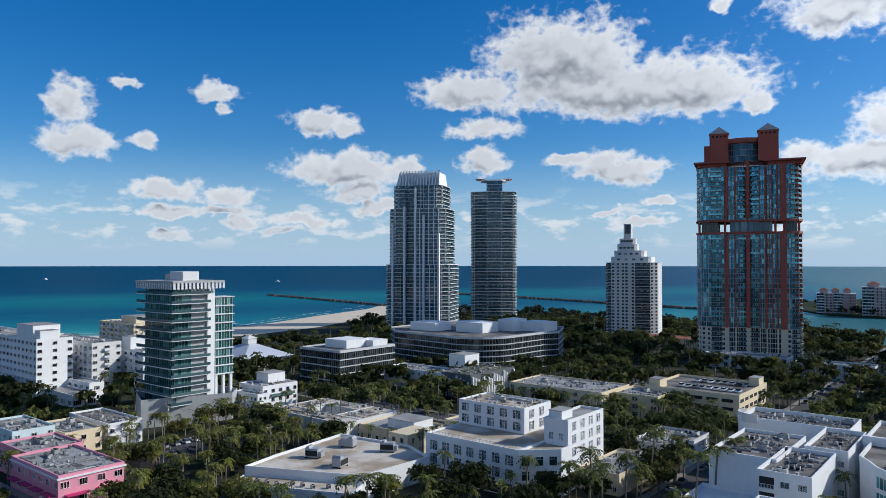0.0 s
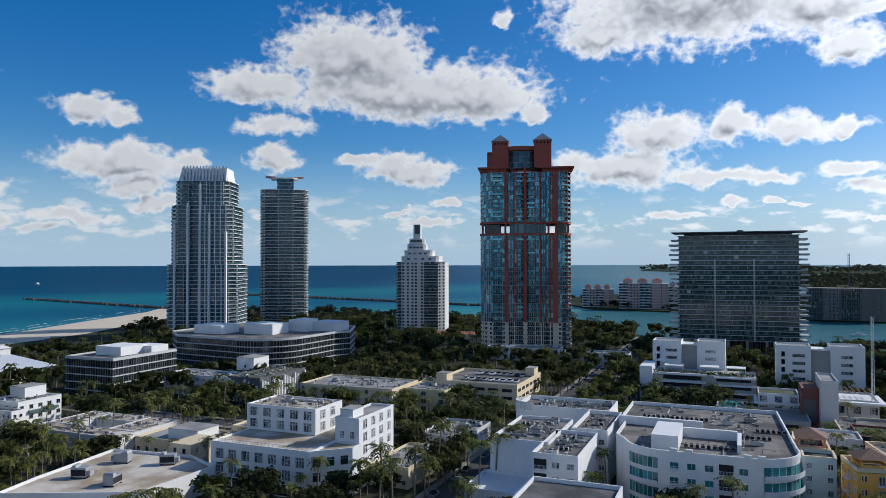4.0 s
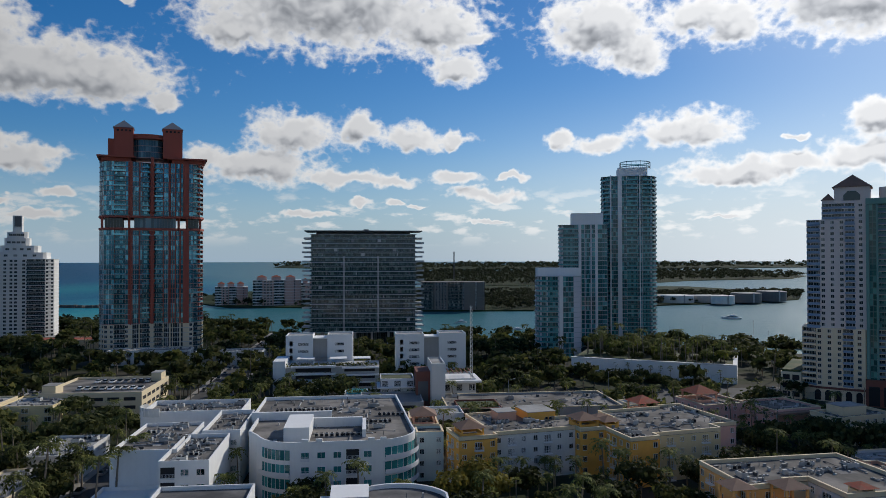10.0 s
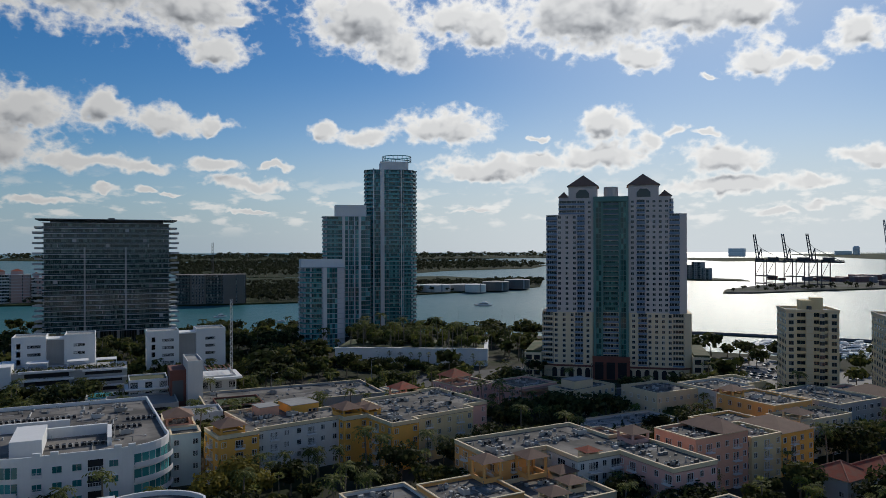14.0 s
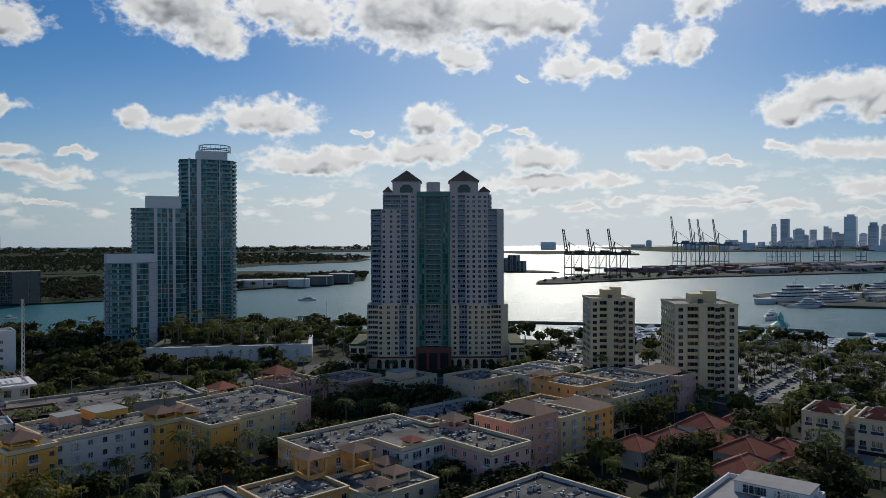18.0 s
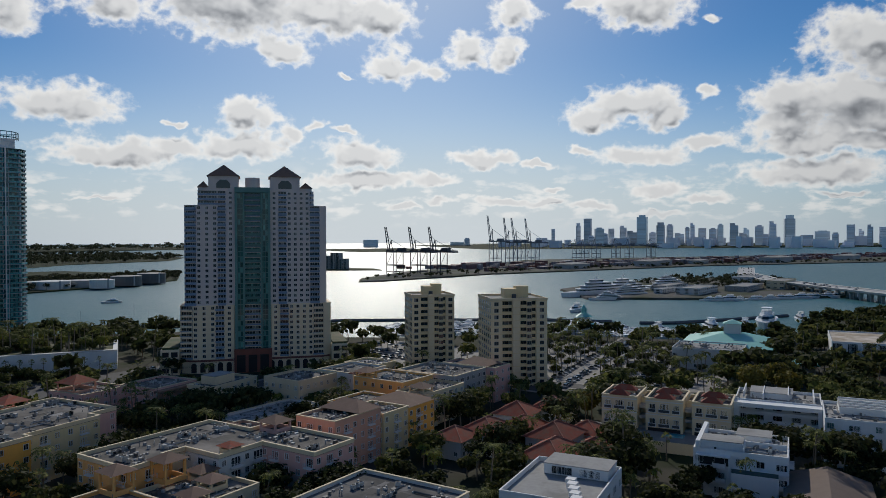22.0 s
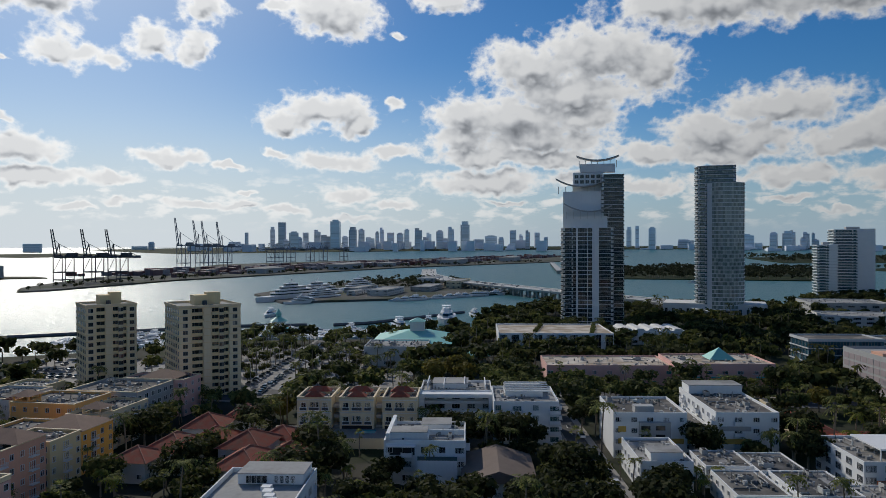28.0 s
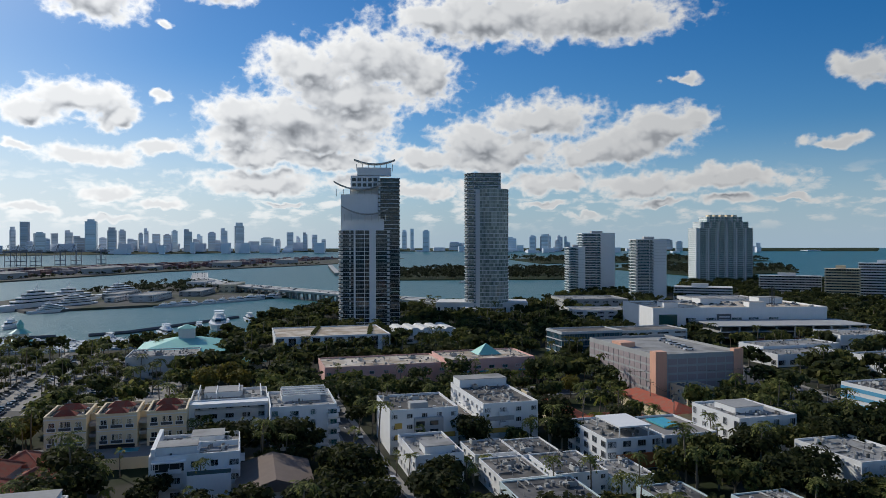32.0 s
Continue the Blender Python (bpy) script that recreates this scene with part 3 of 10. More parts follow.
def inset(pts, d):
    """Outline moved inwards by d (outwards when negative); counter-clockwise."""
    n, out = len(pts), []
    for i in range(n):
        p0, p1, p2 = Vector(pts[i - 1]), Vector(pts[i]), Vector(pts[(i + 1) % n])
        a, b = (p1 - p0).normalized(), (p2 - p1).normalized()
        na, nb = Vector((-a.y, a.x)), Vector((-b.y, b.x))
        k = na + nb
        k = k / max(0.3, k.dot(na)) if k.length > 1e-6 else na
        out.append(tuple(p1 + k * d))
    return out


def arc(cx, cy, r, a0, a1, n):
    return [(cx + r * math.cos(radians(a0 + (a1 - a0) * i / n)), cy + r * math.sin(radians(a0 + (a1 - a0) * i / n))) for i in range(n + 1)]


WIN_CACHE = {}


def window_mesh(w, h, kind, glass, framing):
    """Framed window in the plane y = 0 that faces -y: frame proud, panes set back between glazing bars, all one mesh."""
    key = (round(w, 2), round(h, 2), kind, glass.name, framing.name)
    if key in WIN_CACHE:
        return WIN_CACHE[key]
    s, b, g = Shape(), 0.065, 0.03
    cols = {"two": 2, "three": 3, "grid": 3, "wide": 4}.get(kind, 1)
    xs = [(-w / 2, -w / 2 + b, -0.10)]
    step = (w - 2 * b) / cols
    for i in range(cols):
        x0, x1 = -w / 2 + b + i * step, -w / 2 + b + (i + 1) * step
        xs.append((x0 + (g if i else 0), x1 - (g if i < cols - 1 else 0), 0.03))
        if i < cols - 1:
            xs.append((x1 - g, x1 + g, -0.05))
    xs.append((w / 2 - b, w / 2, -0.10))
    zs = [(0, b, -0.14)]
    cut = h * 0.7 if kind == "grid" else None
    if cut:
        zs += [(b, cut - g, 0.03), (cut - g, cut + g, -0.05), (cut + g, h - b, 0.03)]
    else:
        zs.append((b, h - b, 0.03))
    zs.append((h - b, h, -0.10))
    at = {}

    def vert(x, d, z):
        k = (round(x, 4), round(d, 3), round(z, 4))
        if k not in at:
            at[k] = len(s.v)
            s.v.append((x, d, z))
        return at[k]

    def face(pts, m):
        s.f.append(tuple(vert(*q) for q in pts))
        s.m.append(m)

    dep = [[min(dx, dz) for _, _, dz in zs] for _, _, dx in xs]
    for i, (x0, x1, _) in enumerate(xs):
        for j, (z0, z1, _) in enumerate(zs):
            d = dep[i][j]
            face([(x0, d, z0), (x1, d, z0), (x1, d, z1), (x0, d, z1)], 0 if d > 0 else 1)
            r = dep[i + 1][j] if i + 1 < len(xs) else 0.12
            u = dep[i][j + 1] if j + 1 < len(zs) else 0.12
            if abs(r - d) > 1e-4:
                face([(x1, d, z0), (x1, r, z0), (x1, r, z1), (x1, d, z1)], 1)
            if abs(u - d) > 1e-4:
                face([(x0, d, z1), (x1, d, z1), (x1, u, z1), (x0, u, z1)], 1)
            if i == 0:
                face([(x0, 0.12, z0), (x0, d, z0), (x0, d, z1), (x0, 0.12, z1)], 1)
            if j == 0:
                face([(x0, 0.12, z0), (x1, 0.12, z0), (x1, d, z0), (x0, d, z0)], 1)
    WIN_CACHE[key] = s.mesh("window", [glass, framing])
    return WIN_CACHE[key]


def row_of(me, name, parent, spots):
    """Alike small pieces of a far house, joined into one part."""
    s, mats = Shape(), list(me.materials)
    for x, y, z, turn in spots:
        m = pose(x, y, z, 0, 0, turn)
        n = len(s.v)
        s.v += [tuple(m @ v.co) for v in me.vertices]
        for q in me.polygons:
            s.f.append(tuple(n + i for i in q.vertices))
            s.m.append(q.material_index)
    tagged(part(name, s, mats, parent), kind="stuff")


FACE_TURN = {"-y": 0, "+x": 90, "+y": 180, "-x": 270}


def face_spot(face, box, u, out=0.0):
    """Place u metres along a face of the box (x0, x1, y0, y1), from its left end seen from outside."""
    x0, x1, y0, y1 = box
    return {"-y": (x0 + u, y0 - out), "+x": (x1 + out, y0 + u), "+y": (x1 - u, y1 + out), "-x": (x0 - out, y1 - u)}[face]


def face_length(face, box):
    return box[1] - box[0] if face in ("-y", "+y") else box[3] - box[2]


def windows(parent, box, face, zs, us, w, h, kind="two", glass=None, framing=None, name="window"):
    me = window_mesh(w, h, kind, glass or GLASS, framing or FRAMEW)
    if w / parent.location.xy.length < 0.0056:
        # too far to tell the single windows apart
        row_of(me, name, parent, [(*face_spot(face, box, u, 0.03), z, FACE_TURN[face]) for u in us for z in zs])
        return
    for z in zs:
        for u in us:
            x, y = face_spot(face, box, u, 0.03)
            part(name, me, [], parent, at=(x, y, z), turn=FACE_TURN[face])


def spread(length, step, edge=1.6):
    n = max(1, int((length - 2 * edge) / step + 1.0001))
    gap = (length - 2 * edge) / max(1, n - 1) if n > 1 else 0
    return [edge + i * gap if n > 1 else length / 2 for i in range(n)]


def balcony_mesh(w, d, railing="bars"):
    key = ("balcony", w, d, railing)
    if key in WIN_CACHE:
        return WIN_CACHE[key]
    s = Shape()
    s.box(-w / 2, w / 2, -d, 0.05, -0.2, 0, 0)
    if railing == "glass":
        s.box(-w / 2, w / 2, -d, -d + 0.03, 0.05, 1.0, 1)
        s.box(-w / 2, w / 2, -d - 0.02, -d + 0.05, 1.0, 1.06, 0)
    elif railing == "solid":
        s.box(-w / 2, w / 2, -d, -d + 0.15, 0, 0.95, 0)
        s.box(-w / 2, -w / 2 + 0.15, -d + 0.15, 0, 0, 0.95, 0)
        s.box(w / 2 - 0.15, w / 2, -d + 0.15, 0, 0, 0.95, 0)
    else:
        for z in (0.12, 0.96):
            s.box(-w / 2, w / 2, -d, -d + 0.05, z, z + 0.06, 0)
        k = int(w / 0.3)
        for i in range(k + 1):
            x = -w / 2 + i * (w - 0.05) / k
            s.box(x, x + 0.045, -d, -d + 0.045, 0.18, 0.96, 0)
        for x in (-w / 2, w / 2 - 0.05):
            s.box(x, x + 0.05, -d + 0.05, 0, 0.9, 0.96, 0)
            s.box(x, x + 0.05, -d / 2, -d / 2 + 0.05, 0, 0.9, 0)
    WIN_CACHE[key] = s.mesh("balcony", [SLAB, RAILGL])
    return WIN_CACHE[key]


HVAC_MESH = []


def hvac_meshes():
    if not HVAC_MESH:
        s = Shape()
        s.box(-1.2, 1.2, -0.8, 0.8, 0.15, 1.35, 0)
        s.tube((-0.5, 0, 1.35), (-0.5, 0, 1.5), 0.5, 0.5, 10, 1)
        s.tube((0.6, 0, 1.35), (0.6, 0, 1.5), 0.5, 0.5, 10, 1)
        s.box(1.2, 2.2, -0.35, 0.35, 0.4, 1.0, 0)
        for x in (-1, 0.9):
            s.box(x, x + 0.12, -0.8, 0.8, 0, 0.15, 1)
        HVAC_MESH.append(s.mesh("air_handler", [HVAC, DARK]))
        s = Shape()
        s.box(-0.45, 0.45, -0.45, 0.45, 0.1, 0.95, 0)
        s.tube((0, 0, 0.95), (0, 0, 1.05), 0.36, 0.36, 10, 1)
        s.box(-0.4, 0.4, -0.5, -0.452, 0.2, 0.85, 1)
        s.box(-0.45, -0.35, -0.4, 0.4, 0, 0.1, 1).box(0.35, 0.45, -0.4, 0.4, 0, 0.1, 1)
        HVAC_MESH.append(s.mesh("condenser", [HVAC, DARK]))
        s = Shape()
        s.tube((0, 0, 0), (0, 0, 0.7), 0.12, 0.12, 8, 0)
        s.tube((0, 0, 0.7), (0, 0, 0.95), 0.28, 0.2, 8, 0)
        HVAC_MESH.append(s.mesh("vent_pipe", [METAL]))
    return HVAC_MESH


rng = random.Random(11)
FOOT = []            # footprints, to keep trees and cars clear of buildings


def roof_units(box, z, big=2, small=6, pipes=3):
    x0, x1, y0, y1 = box
    a, b, c = hvac_meshes()
    for n, me, name, lab, cat in ((big, a, "air_handler", "boxy grey rooftop air handler with a duct", "air handler"),
                                  (small, b, "condenser", "small grey rooftop condenser unit with a fan", "condenser"),
                                  (pipes, c, "vent_pipe", "short capped metal vent pipe on a flat roof", "vent pipe")):
        if math.hypot((x0 + x1) / 2, (y0 + y1) / 2) > 250:
            n = (n + 1) // 2
        for i in range(n):
            x, y = rng.uniform(x0 + 2, x1 - 2), rng.uniform(y0 + 2, y1 - 2)
            if name == "condenser" and i % 3:
                x, y = min(x1 - 1, lx + 1.3), ly
            lx, ly = x, y
            solid(name, me, [], lab, cat, at=(x, y, z), turn=rng.choice((0, 90, 180)), group=name + "s on the roofs")


def roof_dressing(t, lb, z):
    """Repair patches in the felt, pipe runs on blocks, hatches and kerbs of a flat roof."""
    x0, x1, y0, y1 = lb
    if x1 - x0 < 7 or y1 - y0 < 7:
        return
    area = (x1 - x0) * (y1 - y0)
    s, q = Shape(), Shape()
    for k in range(min(9, 2 + int(area / 70))):
        a, b, w, d = rng.uniform(x0 + 1, x1 - 4), rng.uniform(y0 + 1, y1 - 4), rng.uniform(1.2, 5), rng.uniform(0.8, 3)
        s.prism(rect(a, min(x1 - 0.5, a + w), b, min(y1 - 0.5, b + d)), z + 0.003 + k * 0.004, z + 0.012 + k * 0.004)
    tagged(part("roof_patch", s, PATCH, t), kind="stuff")
    for k in range(min(14, 2 + int(area / 45))):
        a, b = rng.uniform(x0 + 1, x1 - 2), rng.uniform(y0 + 1, y1 - 2)
        L = rng.uniform(2, 9)
        e = (min(x1 - 0.8, a + L), b) if rng.random() < 0.5 else (a, min(y1 - 0.8, b + L))
        q.bar((a, b, z + 0.25), (*e, z + 0.25), rng.choice((0.08, 0.12, 0.3)))
        q.box(a - 0.25, a + 0.25, b - 0.25, b + 0.25, z, z + 0.3)
        q.box(e[0] - 0.25, e[0] + 0.25, e[1] - 0.25, e[1] + 0.25, z, z + 0.3)
        for _ in range(2):
            c, d = rng.uniform(x0 + 1, x1 - 2), rng.uniform(y0 + 1, y1 - 2)
            q.box(c, c + rng.uniform(0.3, 1.3), d, d + rng.uniform(0.3, 1.0), z, z + rng.uniform(0.2, 1.0))
        c, d = rng.uniform(x0 + 1, x1 - 2), rng.uniform(y0 + 1, y1 - 2)
        q.tube((c, d, z), (c, d, z + rng.uniform(0.5, 1.4)), 0.1, 0.1, 6)
    tagged(part("roof_clutter", q, CLUTTER, t), kind="stuff")


def lowrise(name, label, x0, x1, y0, y1, z, floors, wall, roof=None, win=(1.6, 1.6, 4.0, "two"), glass=None, framing=None,
            balc=None, units=(1, 4, 2), parapet=0.8, category="building", base=0.0, group="", skip="", trim=None):
    """Flat-roofed building on the street grid: wall, roof deck, parapet, framed windows on the seen sides."""
    box = (x0, x1, y0, y1)
    if base == 0:
        FOOT.append(box)
    t = thing(name, label, category, ((x0 + x1) / 2, (y0 + y1) / 2, base), group=group)
    ox, oy = (x0 + x1) / 2, (y0 + y1) / 2
    lb = (x0 - ox, x1 - ox, y0 - oy, y1 - oy)
    pts = rect(*lb)
    h = z - base
    part("wall", Shape().prism(pts, 0, h - 0.3), wall, t)
    part("roof", Shape().prism(inset(pts, 0.31), h - 0.296, h - 0.12), roof or ROOF, t)
    part("parapet", Shape().ring(pts, inset(pts, 0.3), h - 0.3, h - 0.3 + parapet), trim or wall, t)
    fh = h / floors
    sides = [f for f, on in (("-y", y0 > 0), ("+y", y1 < 0), ("+x", x1 < 0), ("-x", x0 > 0)) if on and f not in skip]
    if win:
        w, hh, step, kind = win
        for f in sides:
            us = spread(face_length(f, lb), step, max(w * 0.5 + 0.5, 1.4))
            zs = [k * fh + min(0.95, fh - hh - 0.4) for k in range(floors)]
            if balc and len(us) > 2:
                cols = [u for i, u in enumerate(us) if i % balc[0] == 1]
                us = [u for i, u in enumerate(us) if i % balc[0] != 1]
                me = balcony_mesh(balc[1], balc[2], balc[3])
                far = t.location.xy.length > 330
                if far:
                    row_of(me, "balcony", t, [(*face_spot(f, lb, u, 0.02), k * fh + 0.25, FACE_TURN[f]) for u in cols for k in range(floors)])
                for k in range(0 if far else floors):
                    for u in cols:
                        xx, yy = face_spot(f, lb, u, 0.02)
                        part("balcony", me, [], t, at=(xx, yy, k * fh + 0.25), turn=FACE_TURN[f])
                windows(t, lb, f, [k * fh + 0.27 for k in range(floors)], cols, balc[1] * 0.8, 2.1, "three", glass, framing, name="balcony_door")
            windows(t, lb, f, zs, us, w, hh, kind, glass, framing)
    if units:
        roof_units(box, z - 0.12, *units)
        roof_dressing(t, lb, h - 0.12)
    return t, lb

# ---------------- ground and water ----------------
def far_rise(r):
    """The sheet lifts very slightly far out, so that its rim lies on the true horizon."""
    k = max(0.0, (r - 2400.0) / 2550.0)
    return 41.0 * k * k


def polar(a, d, z=0.0):
    """Place at azimuth a (degrees from +y towards +x) and distance d from the eye."""
    return d * math.sin(radians(a)), d * math.cos(radians(a)), z


s = Shape()
radii = [0, 60, 150, 300, 500, 800, 1200, 1700, 2400, 2800, 3200, 3600, 4000, 4400, 4700, 4950]
seg = 96
for r in radii:
    for i in range(seg):
        s.v.append((*polar(i * 360 / seg, r)[:2], -1.0 + far_rise(r)))
for k in range(len(radii) - 1):
    for i in range(seg):
        j = (i + 1) % seg
        s.f.append((k * seg + i, (k + 1) * seg + i, (k + 1) * seg + j, k * seg + j))
        s.m.append(0)
water = solid("water", s, SEA, "blue-green sea and bay water with fine ripples", "water", kind="structure")


def land(name, pts, mat, label, z=0.0, low=-2.0, kind="structure", category="ground"):
    return solid(name, Shape().prism(pts, low, z), mat, label, category, kind=kind)


MAIN = [(-760, -1500), (1500, -1500), (1311, -825), (1194, -514), (925, -383), (930, -250), (730, -150), (705, -50), (690, 60), (600, 95), (500, 100),
        (448, 126), (438, 161), (420, 224), (345, 300), (318, 340), (300, 400), (279, 437), (212, 494), (128, 542), (75, 560), (-71, 619),
        (-150, 700), (-270, 725), (-480, 790), (-690, 752), (-640, 690), (-590, 560), (-548, 460), (-530, 373), (-556, 307), (-630, 229), (-690, 0)]
land("ground", MAIN, EARTH, "built-up flat ground of grass, soil and paving")
# beach: a strip that slopes into the water
BEACH = [(-735, 770), (-690, 697), (-642, 560), (-602, 460), (-588, 373), (-606, 307), (-670, 229), (-725, 0), (-790, -900)]
s = Shape()
for (x0, y0), (x1, y1) in zip(BEACH, BEACH[1:]):
    s.faces([(x0 - 14, y0, -1.3), (x1 - 14, y1, -1.3), (x1 + 20, y1, 0.10), (x0 + 20, y0, 0.10), (x1 + 75, y1, 0.13), (x0 + 75, y0, 0.13)],
            [(0, 3, 2, 1), (3, 5, 4, 2)])
solid("beach", s, SAND, "pale sand beach sloping into the surf", "beach", kind="structure")
FOAM = pbr("surf_foam", (0.8, 0.82, 0.82), 0.8, vary=0.3, size=6)
s = Shape()
frng = random.Random(3)
for (x0, y0), (x1, y1) in zip(BEACH[:-1], BEACH[1:]):
    n = int(math.hypot(x1 - x0, y1 - y0) / 12)
    for row in (-17, -34):
        for i in range(n):
            if frng.random() < 0.65:
                k, k2 = i / n, (i + frng.uniform(0.5, 1.3)) / n
                w = frng.uniform(0.6, 3.0)
                ax, ay, bx, by = x0 + (x1 - x0) * k + row + frng.uniform(-3, 3), y0 + (y1 - y0) * k, x0 + (x1 - x0) * k2 + row, y0 + (y1 - y0) * k2
                s.poly([(ax, ay, -0.93), (bx, by, -0.93), (bx - w, by, -0.93), (ax - w * 0.6, ay, -0.93)])
solid("surf", s, FOAM, "broken white surf along the beach", "surf", kind="stuff")


def road(name, pts, width, label, mat=None, z=0.03):
    """A carriageway along a line, with pale pavements a kerb higher on both sides."""
    s, p, ln = Shape(), Shape(), Shape()
    for (x0, y0), (x1, y1) in zip(pts, pts[1:]):
        d = Vector((x1 - x0, y1 - y0)).normalized()
        n = Vector((-d.y, d.x))
        h = width / 2

        def q(k, o, zz):
            b = (x0, y0) if k == 0 else (x1, y1)
            return (b[0] + n.x * o, b[1] + n.y * o, zz)

        s.poly([q(0, -h, z), q(1, -h, z), q(1, h, z), q(0, h, z)])
        for sg in (-1, 1):
            a, b = sorted((sg * h, sg * (h + 2.2)))
            p.faces([q(0, a, 0), q(1, a, 0), q(1, b, 0), q(0, b, 0), q(0, a, z + 0.14), q(1, a, z + 0.14), q(1, b, z + 0.14), q(0, b, z + 0.14)],
                    [(4, 5, 6, 7), (0, 1, 5, 4), (3, 7, 6, 2)])
        L = math.hypot(x1 - x0, y1 - y0)
        for i in range(int(L / 9)):
            a0, a1 = i * 9 / L, (i * 9 + 3.5) / L
            c0, c1 = Vector((x0, y0)).lerp(Vector((x1, y1)), a0), Vector((x0, y0)).lerp(Vector((x1, y1)), a1)
            ln.poly([(*(c0 - n * 0.09), z + 0.005), (*(c1 - n * 0.09), z + 0.005), (*(c1 + n * 0.09), z + 0.005), (*(c0 + n * 0.09), z + 0.005)])
    r = solid(name, s, mat or ASPHALT, label, "road", kind="structure")
    part("pavement", p, PAVE, r)
    part("lane_line", ln, LINE, r)
    for (x0, y0), (x1, y1) in zip(pts, pts[1:]):
        ROADS.append((x0, y0, x1, y1, width / 2 + 2.5))
    return r


ROADS = []
road("road", [(-70, 90), (-70, 610)], 15, "two-way asphalt street lined with palms")
road("road", [(120, -14.5), (330, 34)], 6, "narrow asphalt side street between apartment houses")
road("road", [(-285, 73), (-150, 73)], 9, "asphalt side street with parked cars")
road("road", [(-300, 225), (-80, 225)], 9, "asphalt side street")
road("road", [(-60, 250), (250, 250)], 11, "shaded asphalt street")
road("road", [(262, 135), (262, 245)], 12, "asphalt street beside the apartment towers")
road("road", [(270, 140), (430, 175)], 14, "sunlit street leading to the marina")
road("road", [(225, -168), (560, -168)], 24, "wide avenue with a planted median")
road("road", [(300, -160), (300, 120)], 13, "asphalt avenue")

# ---------------- tower kit ----------------
def storey(name, pts, modes, fh, mats, pane=1.6, cols=None, slab=0.28, proud=0.0):
    """One storey over an outline: mats = wall, glass, metal. Modes by edge: g glazing, w wall with windows, b glazing set back
    behind a balcony, s solid wall, p glazing with wall piers."""
    s = Shape()
    n = len(pts)
    for i in range(n):
        a, b = Vector(pts[i]), Vector(pts[(i + 1) % n])
        L = (b - a).length
        if L < 0.05:
            continue
        d = (b - a) / L
        nrm = Vector((d.y, -d.x))
        mode = modes[i % len(modes)]

        def P(u, o, z):
            q = a + d * u + nrm * o
            return (q.x, q.y, z)

        def quad(u0, u1, z0, z1, o, m):
            s.poly([P(u0, o, z0), P(u1, o, z0), P(u1, o, z1), P(u0, o, z1)], m)

        def bar(u0, u1, z0, z1, o0, o1, m):
            s.faces([P(u0, o0, z0), P(u1, o0, z0), P(u1, o1, z0), P(u0, o1, z0), P(u0, o0, z1), P(u1, o0, z1), P(u1, o1, z1), P(u0, o1, z1)],
                    [(3, 2, 6, 7), (1, 5, 6, 2), (0, 3, 7, 4)] + ([(4, 7, 6, 5), (0, 1, 2, 3)] if z1 - z0 < fh - 0.1 else []), m)

        if mode == "s":
            quad(0, L, 0, fh, 0, 0)
            continue
        if mode in "gbp":
            o = -1.3 if mode == "b" else -0.04
            k = max(1, round(L / pane))
            w = L / k
            for j in range(k):
                quad(j * w, (j + 1) * w, 0, fh, o, 1)
                bar(j * w - 0.06, j * w + 0.06, 0, fh, o, o + 0.12, 2)
            quad(0, L, 0, slab, o + 0.05, 0)
            if mode == "p":
                for j in range(0, k + 1, 3):
                    bar(max(0, j * w - 0.45), min(L, j * w + 0.45), 0, fh, -0.04, 0.25, 0)
            if mode == "b":
                for u in (0, L - 0.3):
                    bar(u, u + 0.3, 0, fh, -1.3, 0, 0)
        if mode == "w":
            quad(0, L, 0, fh, 0, 0)
            ww = 1.7
            step = 3.4
            for u in spread(L, step, min(1.5, L / 2)):
                bar(u - ww / 2 - 0.1, u + ww / 2 + 0.1, 0.8, fh - 0.35, 0, 0.05, 2)
                quad(u - ww / 2, u, 0.9, fh - 0.45, 0.06, 1)
                quad(u + 0.05, u + ww / 2, 0.9, fh - 0.45, 0.06, 1)
    return s.mesh(name, list(mats))


def slab_mesh(name, pts, proud, thick, rail, mats, modes=None, rail_modes="b", h=1.05):
    """Floor slab that stands out from the outline, with a glass railing where there are balconies."""
    s = Shape()
    out = inset(pts, -proud)
    s.prism(out, -thick, 0, 0)
    if rail:
        n = len(pts)
        for i in range(n):
            if modes and modes[i % len(modes)] not in rail_modes:
                continue
            a, b = Vector(out[i]), Vector(out[(i + 1) % n])
            if (b - a).length < 0.3:
                continue
            d = (b - a).normalized()
            q = Vector((d.y, -d.x)) * -0.06
            a, b = a + q, b + q
            s.poly([(a.x, a.y, 0.08), (b.x, b.y, 0.08), (b.x, b.y, h), (a.x, a.y, h)], 1)
            s.bar((a.x, a.y, h), (b.x, b.y, h), 0.05, 0)
    return s.mesh(name, list(mats))


